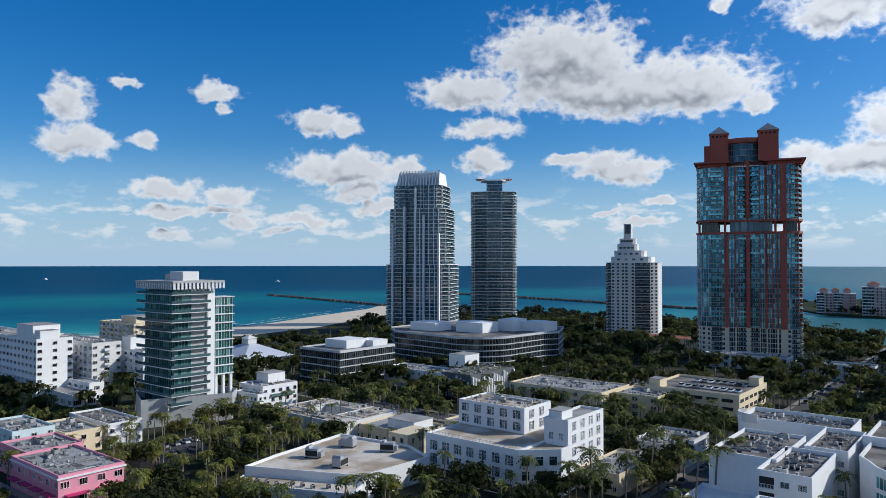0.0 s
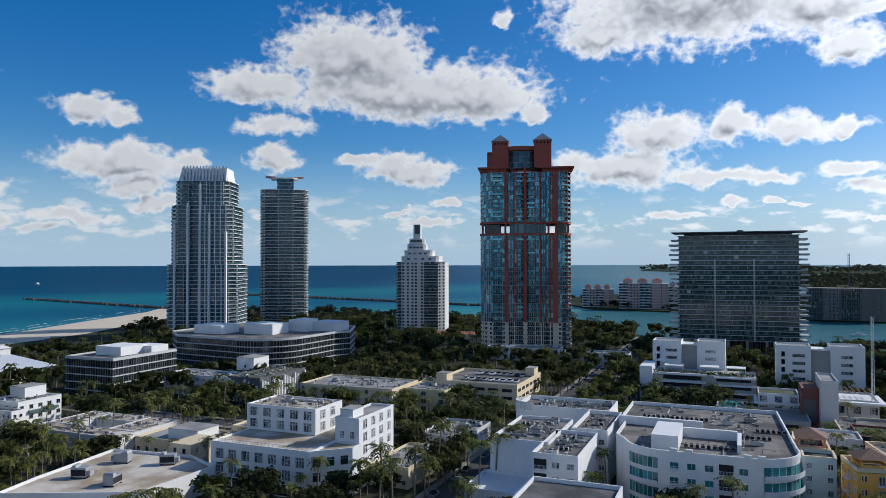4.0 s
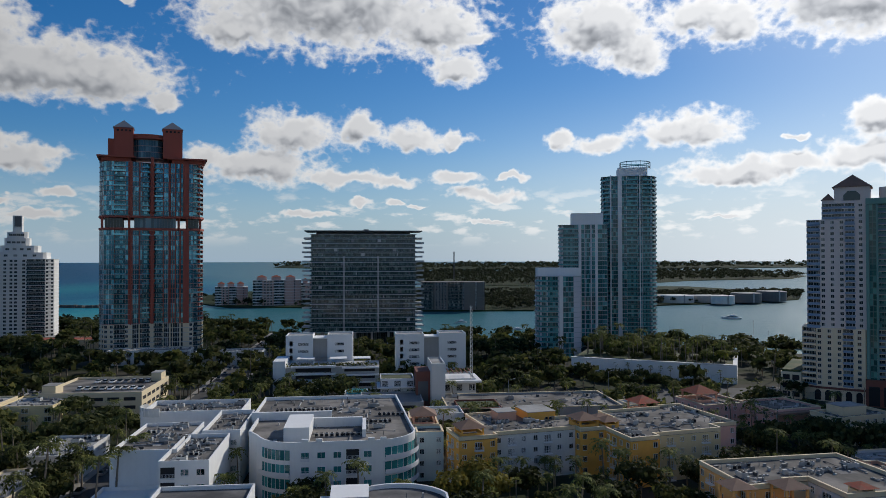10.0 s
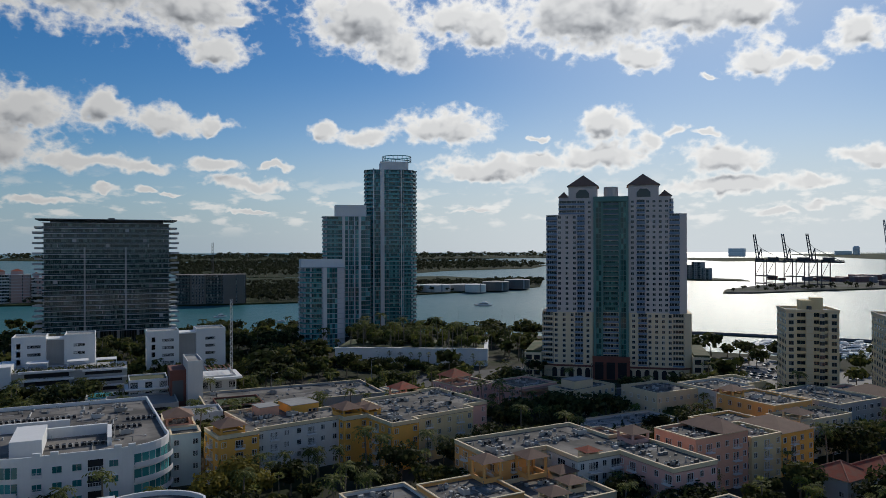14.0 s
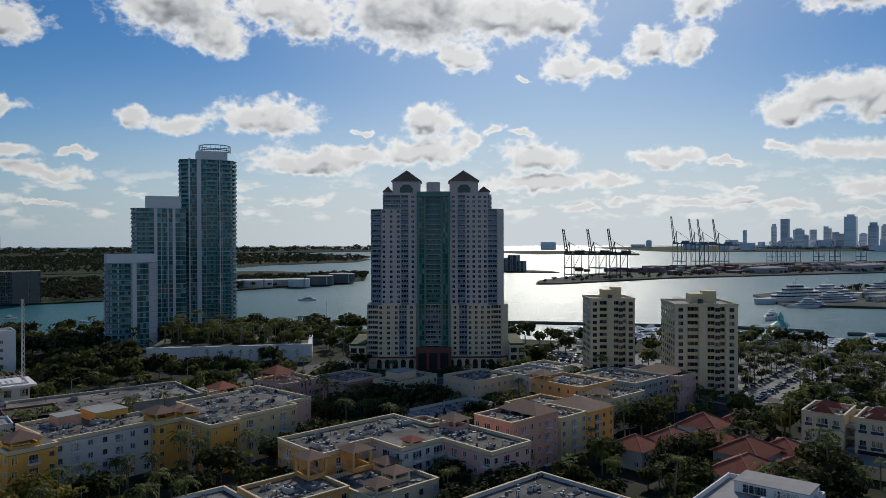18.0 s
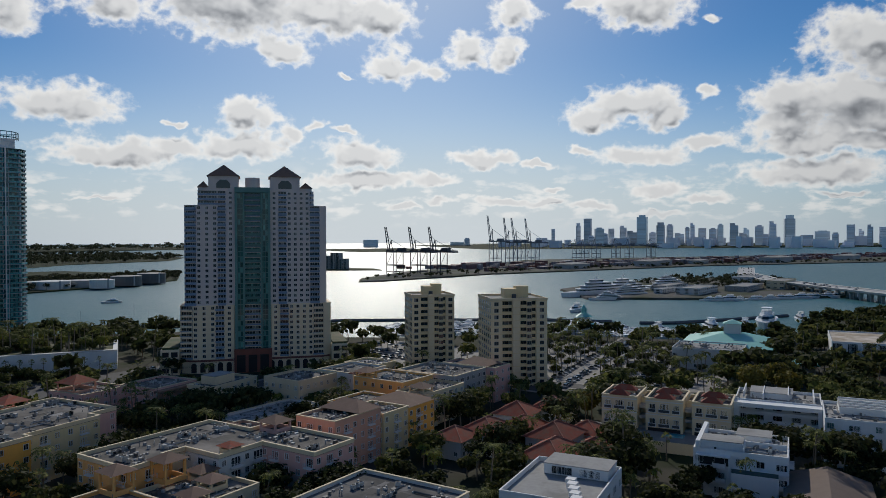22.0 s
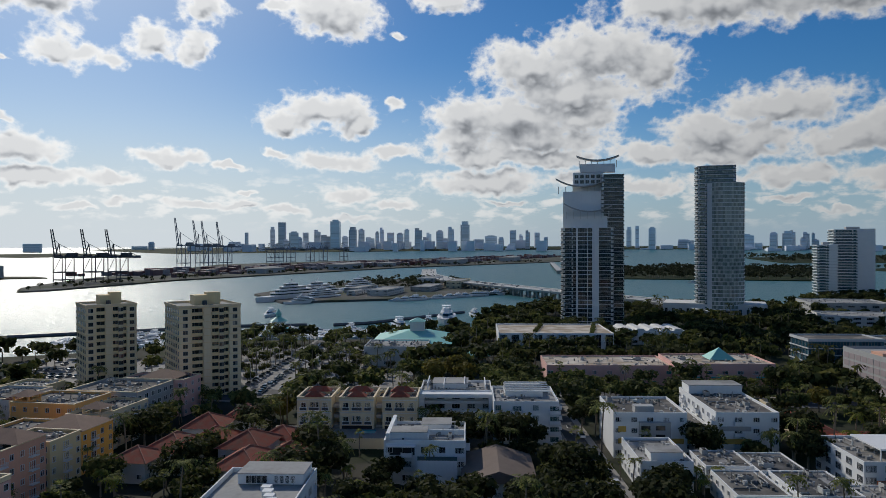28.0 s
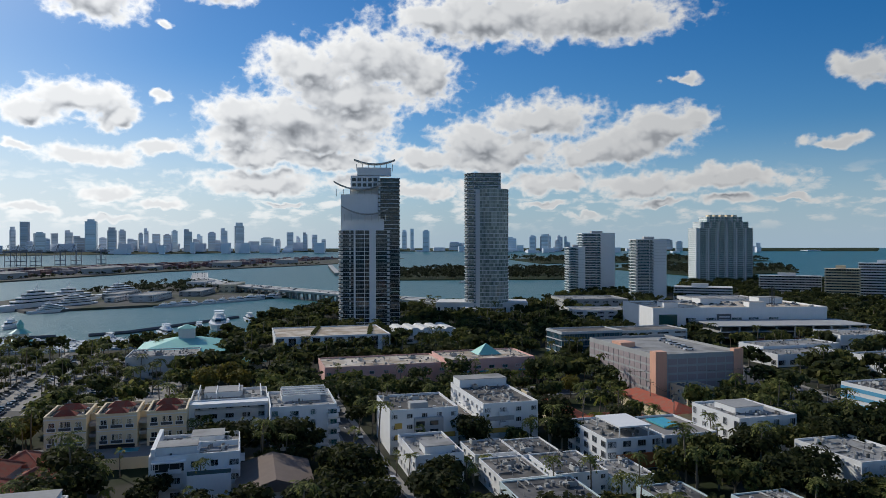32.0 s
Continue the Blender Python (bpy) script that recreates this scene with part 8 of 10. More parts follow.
for x0, x1, y0, y1, z in ((352, 372, -232, -192, 6), (372.05, 392, -250, -200, 7), (330, 350, -260, -236, 6.5), (396, 424, -300, -262, 9), (300, 324, -262, -236, 6), (330, 360, -300, -275, 8)):
    lowrise("shop", "low white shops with flat roofs along the avenue", x0, x1, y0, y1, z, 1, WHITE, ROOFW, (4, 2.4, 6, "wide"), OFFGL, FRAMEG, units=(2, 3, 2))
for x0, x1, y0, y1, z, m in ((560, 600, -250, -150, 9, OFFWHITE), (600, 650, -330, -270, 14, OFFWHITE), (560, 590, -360, -320, 10, CREAM), (640, 690, -220, -160, 12, CONC)):
    lowrise("block", "pale flat-roofed block near the bay", x0, x1, y0, y1, z, 3, m, ROOFW, (5, 1.5, 8, "wide"), OFFGL, units=(1, 2, 0))
# bay-front towers
def bay_slab(a, d, w, z, dep, label, glass_left=True):
    t = tower_at("apartment_tower", label, a, d, -90)
    keep_clear(a, d, w * 0.6)
    h = w * 0.44
    f = [(-h, -dep / 2), (-h * 0.1, -dep / 2 - 1), (h * 0.15, -dep / 2), (h, -dep / 2), (h, dep / 2), (-h, dep / 2)]
    stack(t, f, "bbssgb", 0, z, 3.3, (WHITE, BLUEGL, FRAMEW), (WHITE, RAILGL), 1.1, thick=0.9)
    part("wall_panel", Shape().box(h * 0.15, h + 0.9, -dep / 2 - 0.9, -dep / 2 - 0.1, 0, z + 1.5), WHITE, t, "blank white end wall")
    s = Shape()
    for k in range(1, int(z / 3.3)):
        s.box(h * 0.15, h + 0.9, -dep / 2 - 0.96, -dep / 2 - 0.9, k * 3.3, k * 3.3 + 0.18)
    tagged(part("wall_joint", s, CONC, t), kind="stuff")
    part("roof_house", Shape().box(-h * 0.3, h * 0.4, -3, 4, z + 0.4, z + 4), CONC, t)


bay_slab(106.5, 975, 48, 76, 24, "white bay-front condominium with stepped balconies and blank wall")
bay_slab(104.9, 940, 22, 58, 20, "lower stepped balcony part of a white bay-front condominium")
bay_slab(110.4, 850, 38, 67, 22, "white bay-front condominium with balconies and blank end wall")
t = tower_at("apartment_tower", "broad pale green and white stepped condominium tower", 115.6, 1255, -90)
t.scale = (0.93, 1, 1)
for w, z0, z1 in ((100, 0, 88), (84, 88.3, 98), (62, 98.3, 106)):
    f = []
    n = 6
    for i in range(n):
        x0, x1 = -w / 2 + i * w / n, -w / 2 + (i + 1) * w / n
        f += [(x0, -15), (x0 + w / n * 0.35, -15), (x0 + w / n * 0.35, -17), (x1, -17)]
    f += [(w / 2, 15), (-w / 2, 15)]
    stack(t, f, "wsbs" * n + "bwb", z0, z1, 3.2, (WHITE, pane_mat("pale_green_glass", (0.05, 0.14, 0.13), (0.42, 0.58, 0.54), 0.5), FRAMEW), (WHITE, RAILGL), 0.5, thick=0.6)
for k in range(5):
    part("roof_house", Shape().box(-26 + k * 11, -19 + k * 11, -10, 0, 106.3, 110), CREAM, t)
for a, d, w, z, dep, lab, m in ((120.3, 1010, 70, 22, 20, "long pale balcony hotel near the bay", OFFWHITE), (123.6, 930, 34, 34, 20, "cream stepped apartment house near the bay", CREAM), (126.4, 960, 60, 40, 22, "white apartment slab near the bay", WHITE),
                                (114.4, 860, 60, 14, 30, "raw concrete frame house near the bay", OFFWHITE), (128.5, 800, 50, 20, 24, "white low hotel near the avenue", WHITE)):
    t = tower_at("apartment_house", lab, a, d, category="building")
    keep_clear(a, d, w * 0.6)
    stack(t, rect(-w / 2, w / 2, -dep / 2, dep / 2), "bwbw", 0, z, 3.1, (WHITE, OFFGL, FRAMEW), (m, m), 0.9, thick=0.5)
    part("roof_house", Shape().box(-w * 0.2, w * 0.1, -3, 3, z + 0.3, z + 4), m, t)
# podium of the winged tower and vaulted low house
t, lb = lowrise("podium", "white podium with glazed front and planted roof", 404, 452, 2, 66, 11, 3, WHITE, ROOFTAN, (4.2, 6.5, 6.5, "three"), OFFGL, FRAMEW, units=None)
t, lb = lowrise("garage", "low white house with barrel-vaulted roofs", 452.5, 482, -42, -4, 8, 2, WHITE, ROOFW, (3, 1.8, 5, "wide"), OFFGL, units=None)
for k in range(5):
    y = -38 + k * 7.6
    part("barrel_vault", Shape().prism([(-14, y - 3.4 + 23), (14, y - 3.4 + 23), (14, y + 3.4 + 23), (-14, y + 3.4 + 23)], 8, 9.6, top=[(-14, y - 1.8 + 23), (14, y - 1.8 + 23), (14, y + 1.8 + 23), (-14, y + 1.8 + 23)]), OFFWHITE, t, "pale barrel-vaulted roof")
# marina house with sweeping teal roof, and teal pavilion
t, lb = lowrise("marina_house", "white marina house with stepped roofs", 346, 372, 92, 124, 9.5, 2, OFFWHITE, ROOFW, (1.8, 1.6, 8, "two"), OFFGL, units=(3, 4, 2))
add_box(t, "wall_block", OFFWHITE, 372.05, 402, 84, 118, 0, 8)
ox, oy, oz = t.location
part("swept_roof", Shape().prism(rect(366 - ox, 412 - ox, 80 - oy, 124 - oy), 8.4, 12.8, top=rect(386 - ox, 396 - ox, 94 - oy, 106 - oy)), TEAL, t, "sweeping pale teal metal roof")
add_box(t, "lantern_tower", OFFWHITE, 387, 395, 96, 104, 10, 18)
part("lantern_roof", Shape().hip(387 - ox, 395 - ox, 96 - oy, 104 - oy, 18, 20, 0.6), TEAL, t)
add_box(t, "canopy", TEAL, 352, 366, 60, 74, 4, 4.6, "flat teal canopy")
add_box(t, "canopy_wall", OFFWHITE, 354, 366, 62, 73, 0, 4)
t = thing("harbour_pavilion", "octagonal harbour pavilion with tiered teal roofs", "pavilion", (444, 217, -0.5))
part("base", Shape().prism(octo(16, 16, 4.5), -1, 4), OFFWHITE, t)
part("lower_roof", Shape().prism(octo(19, 19, 5.4), 4, 7, top=octo(9, 9, 2.6)), TEAL, t)
part("drum", Shape().prism(octo(8, 8, 2.3), 7, 10.5), OFFWHITE, t)
part("upper_roof", Shape().prism(octo(11, 11, 3.2), 10.5, 13, top=octo(4, 4, 1.2)), TEAL, t)
part("lantern", Shape().prism(octo(3.4, 3.4, 1), 13, 15.4).prism(octo(4.2, 4.2, 1.2), 15.4, 18.5, top=octo(0.4, 0.4, 0.1)), TEAL, t)

# ---------------- the street grid ----------------
def grid_turn(x, y):
    """Degrees by which the streets turn from the axes, by district."""
    d, a = math.hypot(x, y), math.degrees(math.atan2(x, y))
    if d > 480 or a < 4 or y > 255 and x < 60:
        return 0
    if 60 < x < 181 and 84 < y < 172:
        return 4
    if x >= 181 and y > 145:
        return 3
    return 11


def settle_on_grid():
    """Turns each group of adjoining houses, with all that stands on them, about the middle of the group."""
    towers = [o.location.xy for o in scene.objects if o.parent is None and o.get("category", "") in ("apartment tower", "hotel tower")]
    boxes = [b for b in FOOT if not any(b[0] < p.x < b[1] and b[2] < p.y < b[3] for p in towers)]
    kept = [b for b in FOOT if b not in boxes]
    groups = []
    for b in boxes:
        touch = [g for g in groups if any(b[0] < c[1] + 0.3 and c[0] < b[1] + 0.3 and b[2] < c[3] + 0.3 and c[2] < b[3] + 0.3 for c in g)]
        groups = [g for g in groups if g not in touch] + [[b] + [c for g in touch for c in g]]
    tops = [o for o in scene.objects if o.parent is None and o.get("kind", "") not in ("structure", "stuff") and o.type in ("EMPTY", "MESH")]
    for g in groups:
        cx, cy = (min(b[0] for b in g) + max(b[1] for b in g)) / 2, (min(b[2] for b in g) + max(b[3] for b in g)) / 2
        turn = grid_turn(cx, cy)
        if not turn:
            kept += g
            continue
        m = Matrix.Translation((cx, cy, 0)) @ Matrix.Rotation(radians(turn), 4, "Z") @ Matrix.Translation((-cx, -cy, 0))
        for o in tops:
            x, y = o.location.x, o.location.y
            if any(b[0] - 0.6 < x < b[1] + 0.6 and b[2] - 0.6 < y < b[3] + 0.6 for b in g):
                o.matrix_world = m @ o.matrix_basis
        for b in g:
            q = [m @ Vector((x, y, 0)) for x in b[:2] for y in b[2:]]
            kept.append((min(p.x for p in q) + 0.8, max(p.x for p in q) - 0.8, min(p.y for p in q) + 0.8, max(p.y for p in q) - 0.8))
    FOOT[:] = kept


settle_on_grid()

# ---------------- far shores ----------------
def lift(x, y):
    return far_rise(math.hypot(x, y))


def island(label, pts, z=0.6, mat=None, category="island"):
    s = Shape()
    n = len(pts)
    low = [(x, y, -2.5 + lift(x, y)) for x, y in pts]
    up = [(x + (sum(p[0] for p in pts) / n - x) * 0.01, y + (sum(p[1] for p in pts) / n - y) * 0.01, z + lift(x, y)) for x, y in pts]
    s.faces(low + up, [tuple(range(n, 2 * n))] + [(i, (i + 1) % n, n + (i + 1) % n, n + i) for i in range(n)])
    s.f[0] = s.f[0][::-1] if sum((pts[i][0] * pts[(i + 1) % n][1] - pts[(i + 1) % n][0] * pts[i][1]) for i in range(n)) < 0 else s.f[0]
    return solid("island", s, mat or SCRUB, label, category, kind="structure")


FISHER = [(-205, 985), (-183, 950), (-81, 930), (67, 848), (197, 836), (300, 880), (391, 912), (520, 945), (645, 1010), (760, 1180), (700, 1500), (300, 1600), (-200, 1450), (-320, 1150)]
island("low green residential island across the channel", FISHER)
VIRGINIA = [(150, 1640), (420, 1620), (700, 1720), (900, 1900), (1250, 2000), (1500, 2300), (1600, 3000), (900, 3300), (100, 3200)]
island("far wooded key on the horizon", VIRGINIA)
island("far low wooded shore on the horizon", [(-500, 3900), (100, 3500), (900, 3500), (2300, 3300), (2500, 3700), (600, 4300), (-500, 4300)])
island("far low wooded shore on the horizon", [(2450, 2350), (2900, 2100), (3050, 2600), (2600, 2900)])
PORT = [(770, 745), (800, 728), (1073, 715), (1320, 640), (1720, 520), (2300, 190), (3100, -80), (3300, 300), (2400, 900), (1900, 1120), (1500, 1010), (1060, 900), (830, 800)]
island("long flat harbour island with quays", PORT, 1.2, QUAY)
TERMINAL = [(690, 335), (720, 290), (760, 225), (870, 122), (905, 112), (1000, 180), (1180, 250), (1190, 330), (1130, 390), (900, 425), (795, 422)]
island("flat harbour island with moored yachts and sheds", TERMINAL, 1.2, QUAY)
STAR = [(1270, 40), (1265, -140), (1255, -330), (1400, -420), (1800, -460), (1900, -150), (1600, 60)]
island("wooded residential island in the bay", STAR)
island("wooded residential island in the bay", [(1380, -600), (1500, -900), (1900, -1100), (2100, -800), (1800, -560)])
island("far green island in the bay", [(2300, -500), (2500, -1400), (3100, -1500), (3000, -500)])
island("far city shore on the horizon", [(3150, 2100), (3700, 1500), (4250, 500), (4350, -600), (4150, -1500), (3600, -2600), (4000, -2900), (4600, -1500), (4850, -300), (4700, 1000), (4200, 2400), (3500, 2900)])

far_rng = random.Random(21)


def far_tower(a, w, e, d=None, mat=None):
    """A high-rise of the far skyline: azimuth, width in degrees, elevation of its top."""
    d = d or far_rng.uniform(4250, 4600)
    x, y, _ = polar(a, d)
    wid = 2 * d * math.tan(radians(w / 2)) * 0.92
    base = lift(x, y) - 0.5
    top = 62 + d * math.tan(radians(e)) - base
    dep = wid * far_rng.uniform(0.7, 1.1)
    t = thing("high_rise", "distant downtown high-rise in haze-tinted grey-blue", "high-rise", (x, y, base), -a + far_rng.uniform(-12, 12), group="high-rises of the far skyline")
    kind = far_rng.randrange(4)
    h = wid / 2
    body = Shape()
    g = Shape()
    if kind == 0:
        body.prism(rect(-h, h, -dep / 2, dep / 2), 0, top * 0.94).prism(rect(-h * 0.6, h * 0.6, -dep * 0.3, dep * 0.3), top * 0.94, top)
    elif kind == 1:
        body.prism(octo(wid, dep, wid * 0.2), 0, top * 0.88).prism(octo(wid * 0.75, dep * 0.75, wid * 0.15), top * 0.88, top)
    elif kind == 2:
        body.prism(rect(-h, h, -dep / 2, dep / 2), 0, top * 0.9, top=rect(-h * 0.92, h * 0.92, -dep * 0.45, dep * 0.45)).prism(rect(-h * 0.9, h * 0.2, -dep * 0.4, dep * 0.4), top * 0.9, top)
    else:
        body.prism(rect(-h, h, -dep / 2, dep / 2), 0, top)
    # both choices carry the haze in their colour
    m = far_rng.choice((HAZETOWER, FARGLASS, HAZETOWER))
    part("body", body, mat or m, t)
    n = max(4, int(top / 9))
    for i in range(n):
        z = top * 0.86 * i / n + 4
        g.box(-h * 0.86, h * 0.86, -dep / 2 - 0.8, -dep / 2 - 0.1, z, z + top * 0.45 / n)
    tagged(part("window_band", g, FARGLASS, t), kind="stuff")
    return t


far_tower(61.57, 0.29, 0.85); far_tower(63.52, 0.38, 1.29); far_tower(64.25, 0.56, 1.64); far_tower(65.13, 0.69, 0.94); far_tower(66.04, 0.44, 0.85)
far_tower(66.94, 0.57, 1.07); far_tower(68.37, 0.79, 1.87); far_tower(69.72, 0.67, 1.30); far_tower(70.39, 0.49, 1.16); far_tower(71.64, 0.31, 0.94)
far_tower(72.02, 0.36, 1.25); far_tower(72.71, 0.58, 0.84); far_tower(73.46, 0.54, 0.84); far_tower(73.97, 0.41, 1.16); far_tower(74.92, 0.68, 1.20)
far_tower(75.75, 0.45, 0.84); far_tower(76.63, 0.59, 1.02); far_tower(77.51, 0.54, 1.29); far_tower(78.62, 0.77, 1.73); far_tower(80.69, 1.03, 0.60)
far_tower(81.52, 0.45, 0.46); far_tower(82.46, 0.54, 1.00); far_tower(83.09, 0.36, 0.68); far_tower(83.62, 0.36, 0.99); far_tower(84.33, 0.44, 0.81)
far_tower(85.04, 0.35, 0.45); far_tower(91.41, 0.42, 1.21); far_tower(92.02, 0.29, 1.29); far_tower(93.15, 0.54, 1.19); far_tower(95.60, 1.13, 0.23)
far_tower(100.63, 0.57, -0.04); far_tower(101.63, 0.52, 0.70); far_tower(102.84, 0.44, 0.85); far_tower(103.59, 0.54, 0.36); far_tower(104.18, 0.21, 0.68)
far_tower(105.10, 0.70, -0.13); far_tower(64.53, 0.52, 0.32); far_tower(65.54, 0.48, 0.50); far_tower(67.55, 0.84, 0.67); far_tower(69.12, 0.53, 0.58)
far_tower(71.08, 0.80, 0.49); far_tower(75.53, 0.54, 0.48); far_tower(77.04, 0.68, 0.38); far_tower(79.72, 0.81, 0.29); far_tower(53.95, 1.15, -0.17)
far_tower(54.76, 0.46, 0.16); far_tower(47.10, 1.19, 0.02); far_tower(100.00, 0.76, 0.61); far_tower(101.59, 0.53, 0.74); far_tower(102.54, 0.75, 0.82)
far_tower(103.73, 0.48, 0.73); far_tower(105.89, 0.87, 0.37); far_tower(111.98, 0.49, 0.43); far_tower(112.70, 0.53, 0.26); far_tower(118.22, 0.30, 0.12)
far_tower(104.37, 0.44, 0.24)
s = Shape()
for k in range(90):
    a = far_rng.uniform(57, 124)
    d = far_rng.uniform(4000, 4500)
    x, y, _ = polar(a, d)
    e = far_rng.uniform(-0.4, 0.25) if a < 92 else far_rng.uniform(-0.5, -0.1)
    w = d * math.tan(radians(far_rng.uniform(0.15, 0.5)))
    s.box(x - w, x + w, y - w, y + w, lift(x, y) - 0.5, 62 + d * math.tan(radians(e)))
solid("city_blocks", s, HAZETOWER, "many low blocks of the far city in haze-tinted grey-blue", "city", kind="stuff")


def quay_crane(x, y, h, mat, label, up=True, turn=6):
    """Ship-to-shore crane: four legs, portal, girder, raised boom, stays."""
    t = thing("quay_crane", label, "crane", (x, y, 1.0 + lift(x, y)), turn, group="quay cranes of the harbour")
    gz = h * 0.47
    ap = h * 0.72
    for sx in (-9, 9):
        for sy in (-12, 12):
            part("leg", Shape().bar((sx, sy, 0), (sx, sy, gz + 4), 1.5), mat, t)
    for sy in (-12, 12):
        part("portal_beam", Shape().bar((-9, sy, 16), (9, sy, 16), 1.3).bar((-9, sy, gz + 3), (9, sy, gz + 3), 1.3), mat, t)
        part("brace", Shape().bar((-9, sy, 16), (9, sy, gz + 3), 0.8), mat, t)
    for sx in (-9, 9):
        part("sill_beam", Shape().bar((sx, -12, 4), (sx, 12, 4), 1.3).bar((sx, -12, 16), (sx, 12, 16), 1.2), mat, t)
        part("girder", Shape().bar((sx * 0.4, -42, gz), (sx * 0.4, 15, gz), 2.0), mat, t)
    part("machine_house", Shape().box(-5, 5, -24, -10, gz + 1.2, gz + 7), mat, t)
    part("mast", Shape().bar((-6, 12, gz), (0, 9, ap), 1.2).bar((6, 12, gz), (0, 9, ap), 1.2).bar((0, 9, ap), (0, -38, gz + 2), 0.6), mat, t)
    tip = (0, 24, h) if up else (0, 70, gz + 4)
    part("boom", Shape().bar((-3, 15, gz), (-2, tip[1], tip[2]), 1.6).bar((3, 15, gz), (2, tip[1], tip[2]), 1.6), mat, t)
    s = Shape()
    for i in range(8):
        k = (i + 0.5) / 8
        yy, zz = 15 + (tip[1] - 15) * k, gz + (tip[2] - gz) * k
        s.bar((-3, yy, zz), (3, yy, zz), 0.8)
    part("boom_lacing", s, mat, t)
    part("stay", Shape().bar((0, 9, ap), (0, 15 + (tip[1] - 15) * 0.7, gz + (tip[2] - gz) * 0.7), 0.5), mat, t)
    return t


for a, d in ((49.0, 1300), (50.9, 1292), (52.5, 1285)):
    x, y, _ = polar(a, d)
    quay_crane(x, y, 85, CRANEDK, "dark steel quay crane with raised boom", turn=-4)
for a, d, h in ((57.0, 1780, 122), (58.3, 1785, 116), (58.9, 1790, 116), (60.0, 1795, 114)):
    x, y, _ = polar(a, d)
    quay_crane(x, y, h, CRANE, "tall grey steel quay crane with raised boom", turn=-4)
for a, d in ((63.4, 2350), (64.0, 2360), (64.9, 2370), (66.4, 2420), (67.4, 2440), (69.0, 2480)):
    x, y, _ = polar(a, d)
    quay_crane(x, y, 88, CRANE, "distant grey quay crane with lowered boom", up=False, turn=80)

# containers, sheds
CONT = pbr("painted_containers", (0.20, 0.06, 0.05), 0.7, vary=0.2, size=8, island=0.5, other=(0.14, 0.15, 0.17))
s = Shape()
for k in range(520):
    u = far_rng.random()
    x = 1150 + 1900 * u
    y = 740 - 560 * u + far_rng.uniform(25, 250) - 40 * u
    n = far_rng.randint(1, 4)
    L = far_rng.choice((12, 24, 36))
    b = 1.2 + lift(x, y)
    s.box(x, x + L, y, y + 7 * far_rng.randint(1, 3), b, b + 2.6 * n)
solid("containers", s, CONT, "stacked red, blue and grey shipping containers on the quay", "containers", kind="stuff")
for x0, x1, y0, y1, z in ((1330, 1420, 680, 720, 10), (1560, 1700, 600, 640, 12), (1980, 2130, 420, 470, 14), (2300, 2460, 300, 350, 14), (1780, 1850, 560, 590, 9)):
    t = thing("harbour_shed", "long pale harbour shed with low roof", "shed", ((x0 + x1) / 2, (y0 + y1) / 2, 1.2 + lift(x0, y0)))
    part("wall", Shape().box((x0 - x1) / 2, (x1 - x0) / 2, (y0 - y1) / 2, (y1 - y0) / 2, 0, z), CONC, t)
    part("roof", Shape().hip((x0 - x1) / 2, (x1 - x0) / 2, (y0 - y1) / 2, (y1 - y0) / 2, z, z + 3, 1), ROOFW, t)
# fuel tanks across the channel
for a, d, r, h, m in ((24.2, 1050, 22, 10, OFFWHITE), (26.4, 1075, 24, 9, CONC), (27.4, 1035, 15, 11, OFFWHITE), (29.0, 1080, 20, 13, DKCONC), (30.7, 1130, 20, 14, DKCONC), (22.9, 1060, 16, 9, CONC)):
    x, y, _ = polar(a, d)
    t = thing("fuel_tank", "wide low cylindrical fuel tank on the shore", "fuel tank", (x, y, 0.6), group="fuel tanks on the shore")
    part("shell", Shape().tube((0, 0, 0), (0, 0, h), r, r, 28), m, t)
    part("roof", Shape().tube((0, 0, h), (0, 0, h + 1.2), r, 1, 28), m, t)
    part("ladder", Shape().box(-1, 1, -r - 0.6, -r - 0.02, 0, h + 1), METAL, t)


SHELL = pbr("raw_brown_concrete", (0.19, 0.165, 0.15), 0.9, vary=0.2, size=6)
BLUSH = pbr("dusky_blush_stucco", (0.52, 0.35, 0.31), 0.85, vary=0.08, size=8, streak=0.12)


def island_flats(a, d, w, z, dep, mat, roof, label, storeys):
    t = tower_at("apartment_house", label, a, d, category="apartment house")
    x, y, _ = polar(a, d)
    t.location.z = 0.6
    h = w / 2
    f = [(-h, -dep / 2), (-h * 0.6, -dep / 2), (-h * 0.55, -dep / 2 - 2), (-h * 0.2, -dep / 2 - 2), (-h * 0.15, -dep / 2), (h * 0.3, -dep / 2), (h * 0.35, -dep / 2 - 2), (h * 0.7, -dep / 2 - 2),
         (h * 0.75, -dep / 2), (h, -dep / 2), (h, dep / 2), (-h, dep / 2)]
    stack(t, f, "bswsbwswsbww", 0, z, z / storeys, (mat, GLASS, FRAMEW), (SLAB if roof else mat, SLAB if roof else RAILGL), 0.35)
    if roof:
        for k in range(3):
            x0 = -h + w * (0.08 + 0.3 * k)
            b = part("penthouse", Shape().box(x0, x0 + w * 0.2, -dep * 0.3, dep * 0.3, z + 0.3, z + 4), mat, t)
            part("penthouse_roof", Shape().hip(x0, x0 + w * 0.2, -dep * 0.3, dep * 0.3, z + 4, z + 7, 0.8), roof, b)


island_flats(-10.3, 1010, 42, 24, 20, BLUSH, TILE, "pink stuccoed island apartment house with red tile roofs", 7)
island_flats(-6.9, 985, 62, 33, 24, BLUSH, TILE, "pink stepped island apartment house with red tile roofs", 9)
island_flats(-4.2, 1010, 30, 28, 20, BLUSH, TILE, "pink stuccoed island apartment house with red tile roofs", 8)
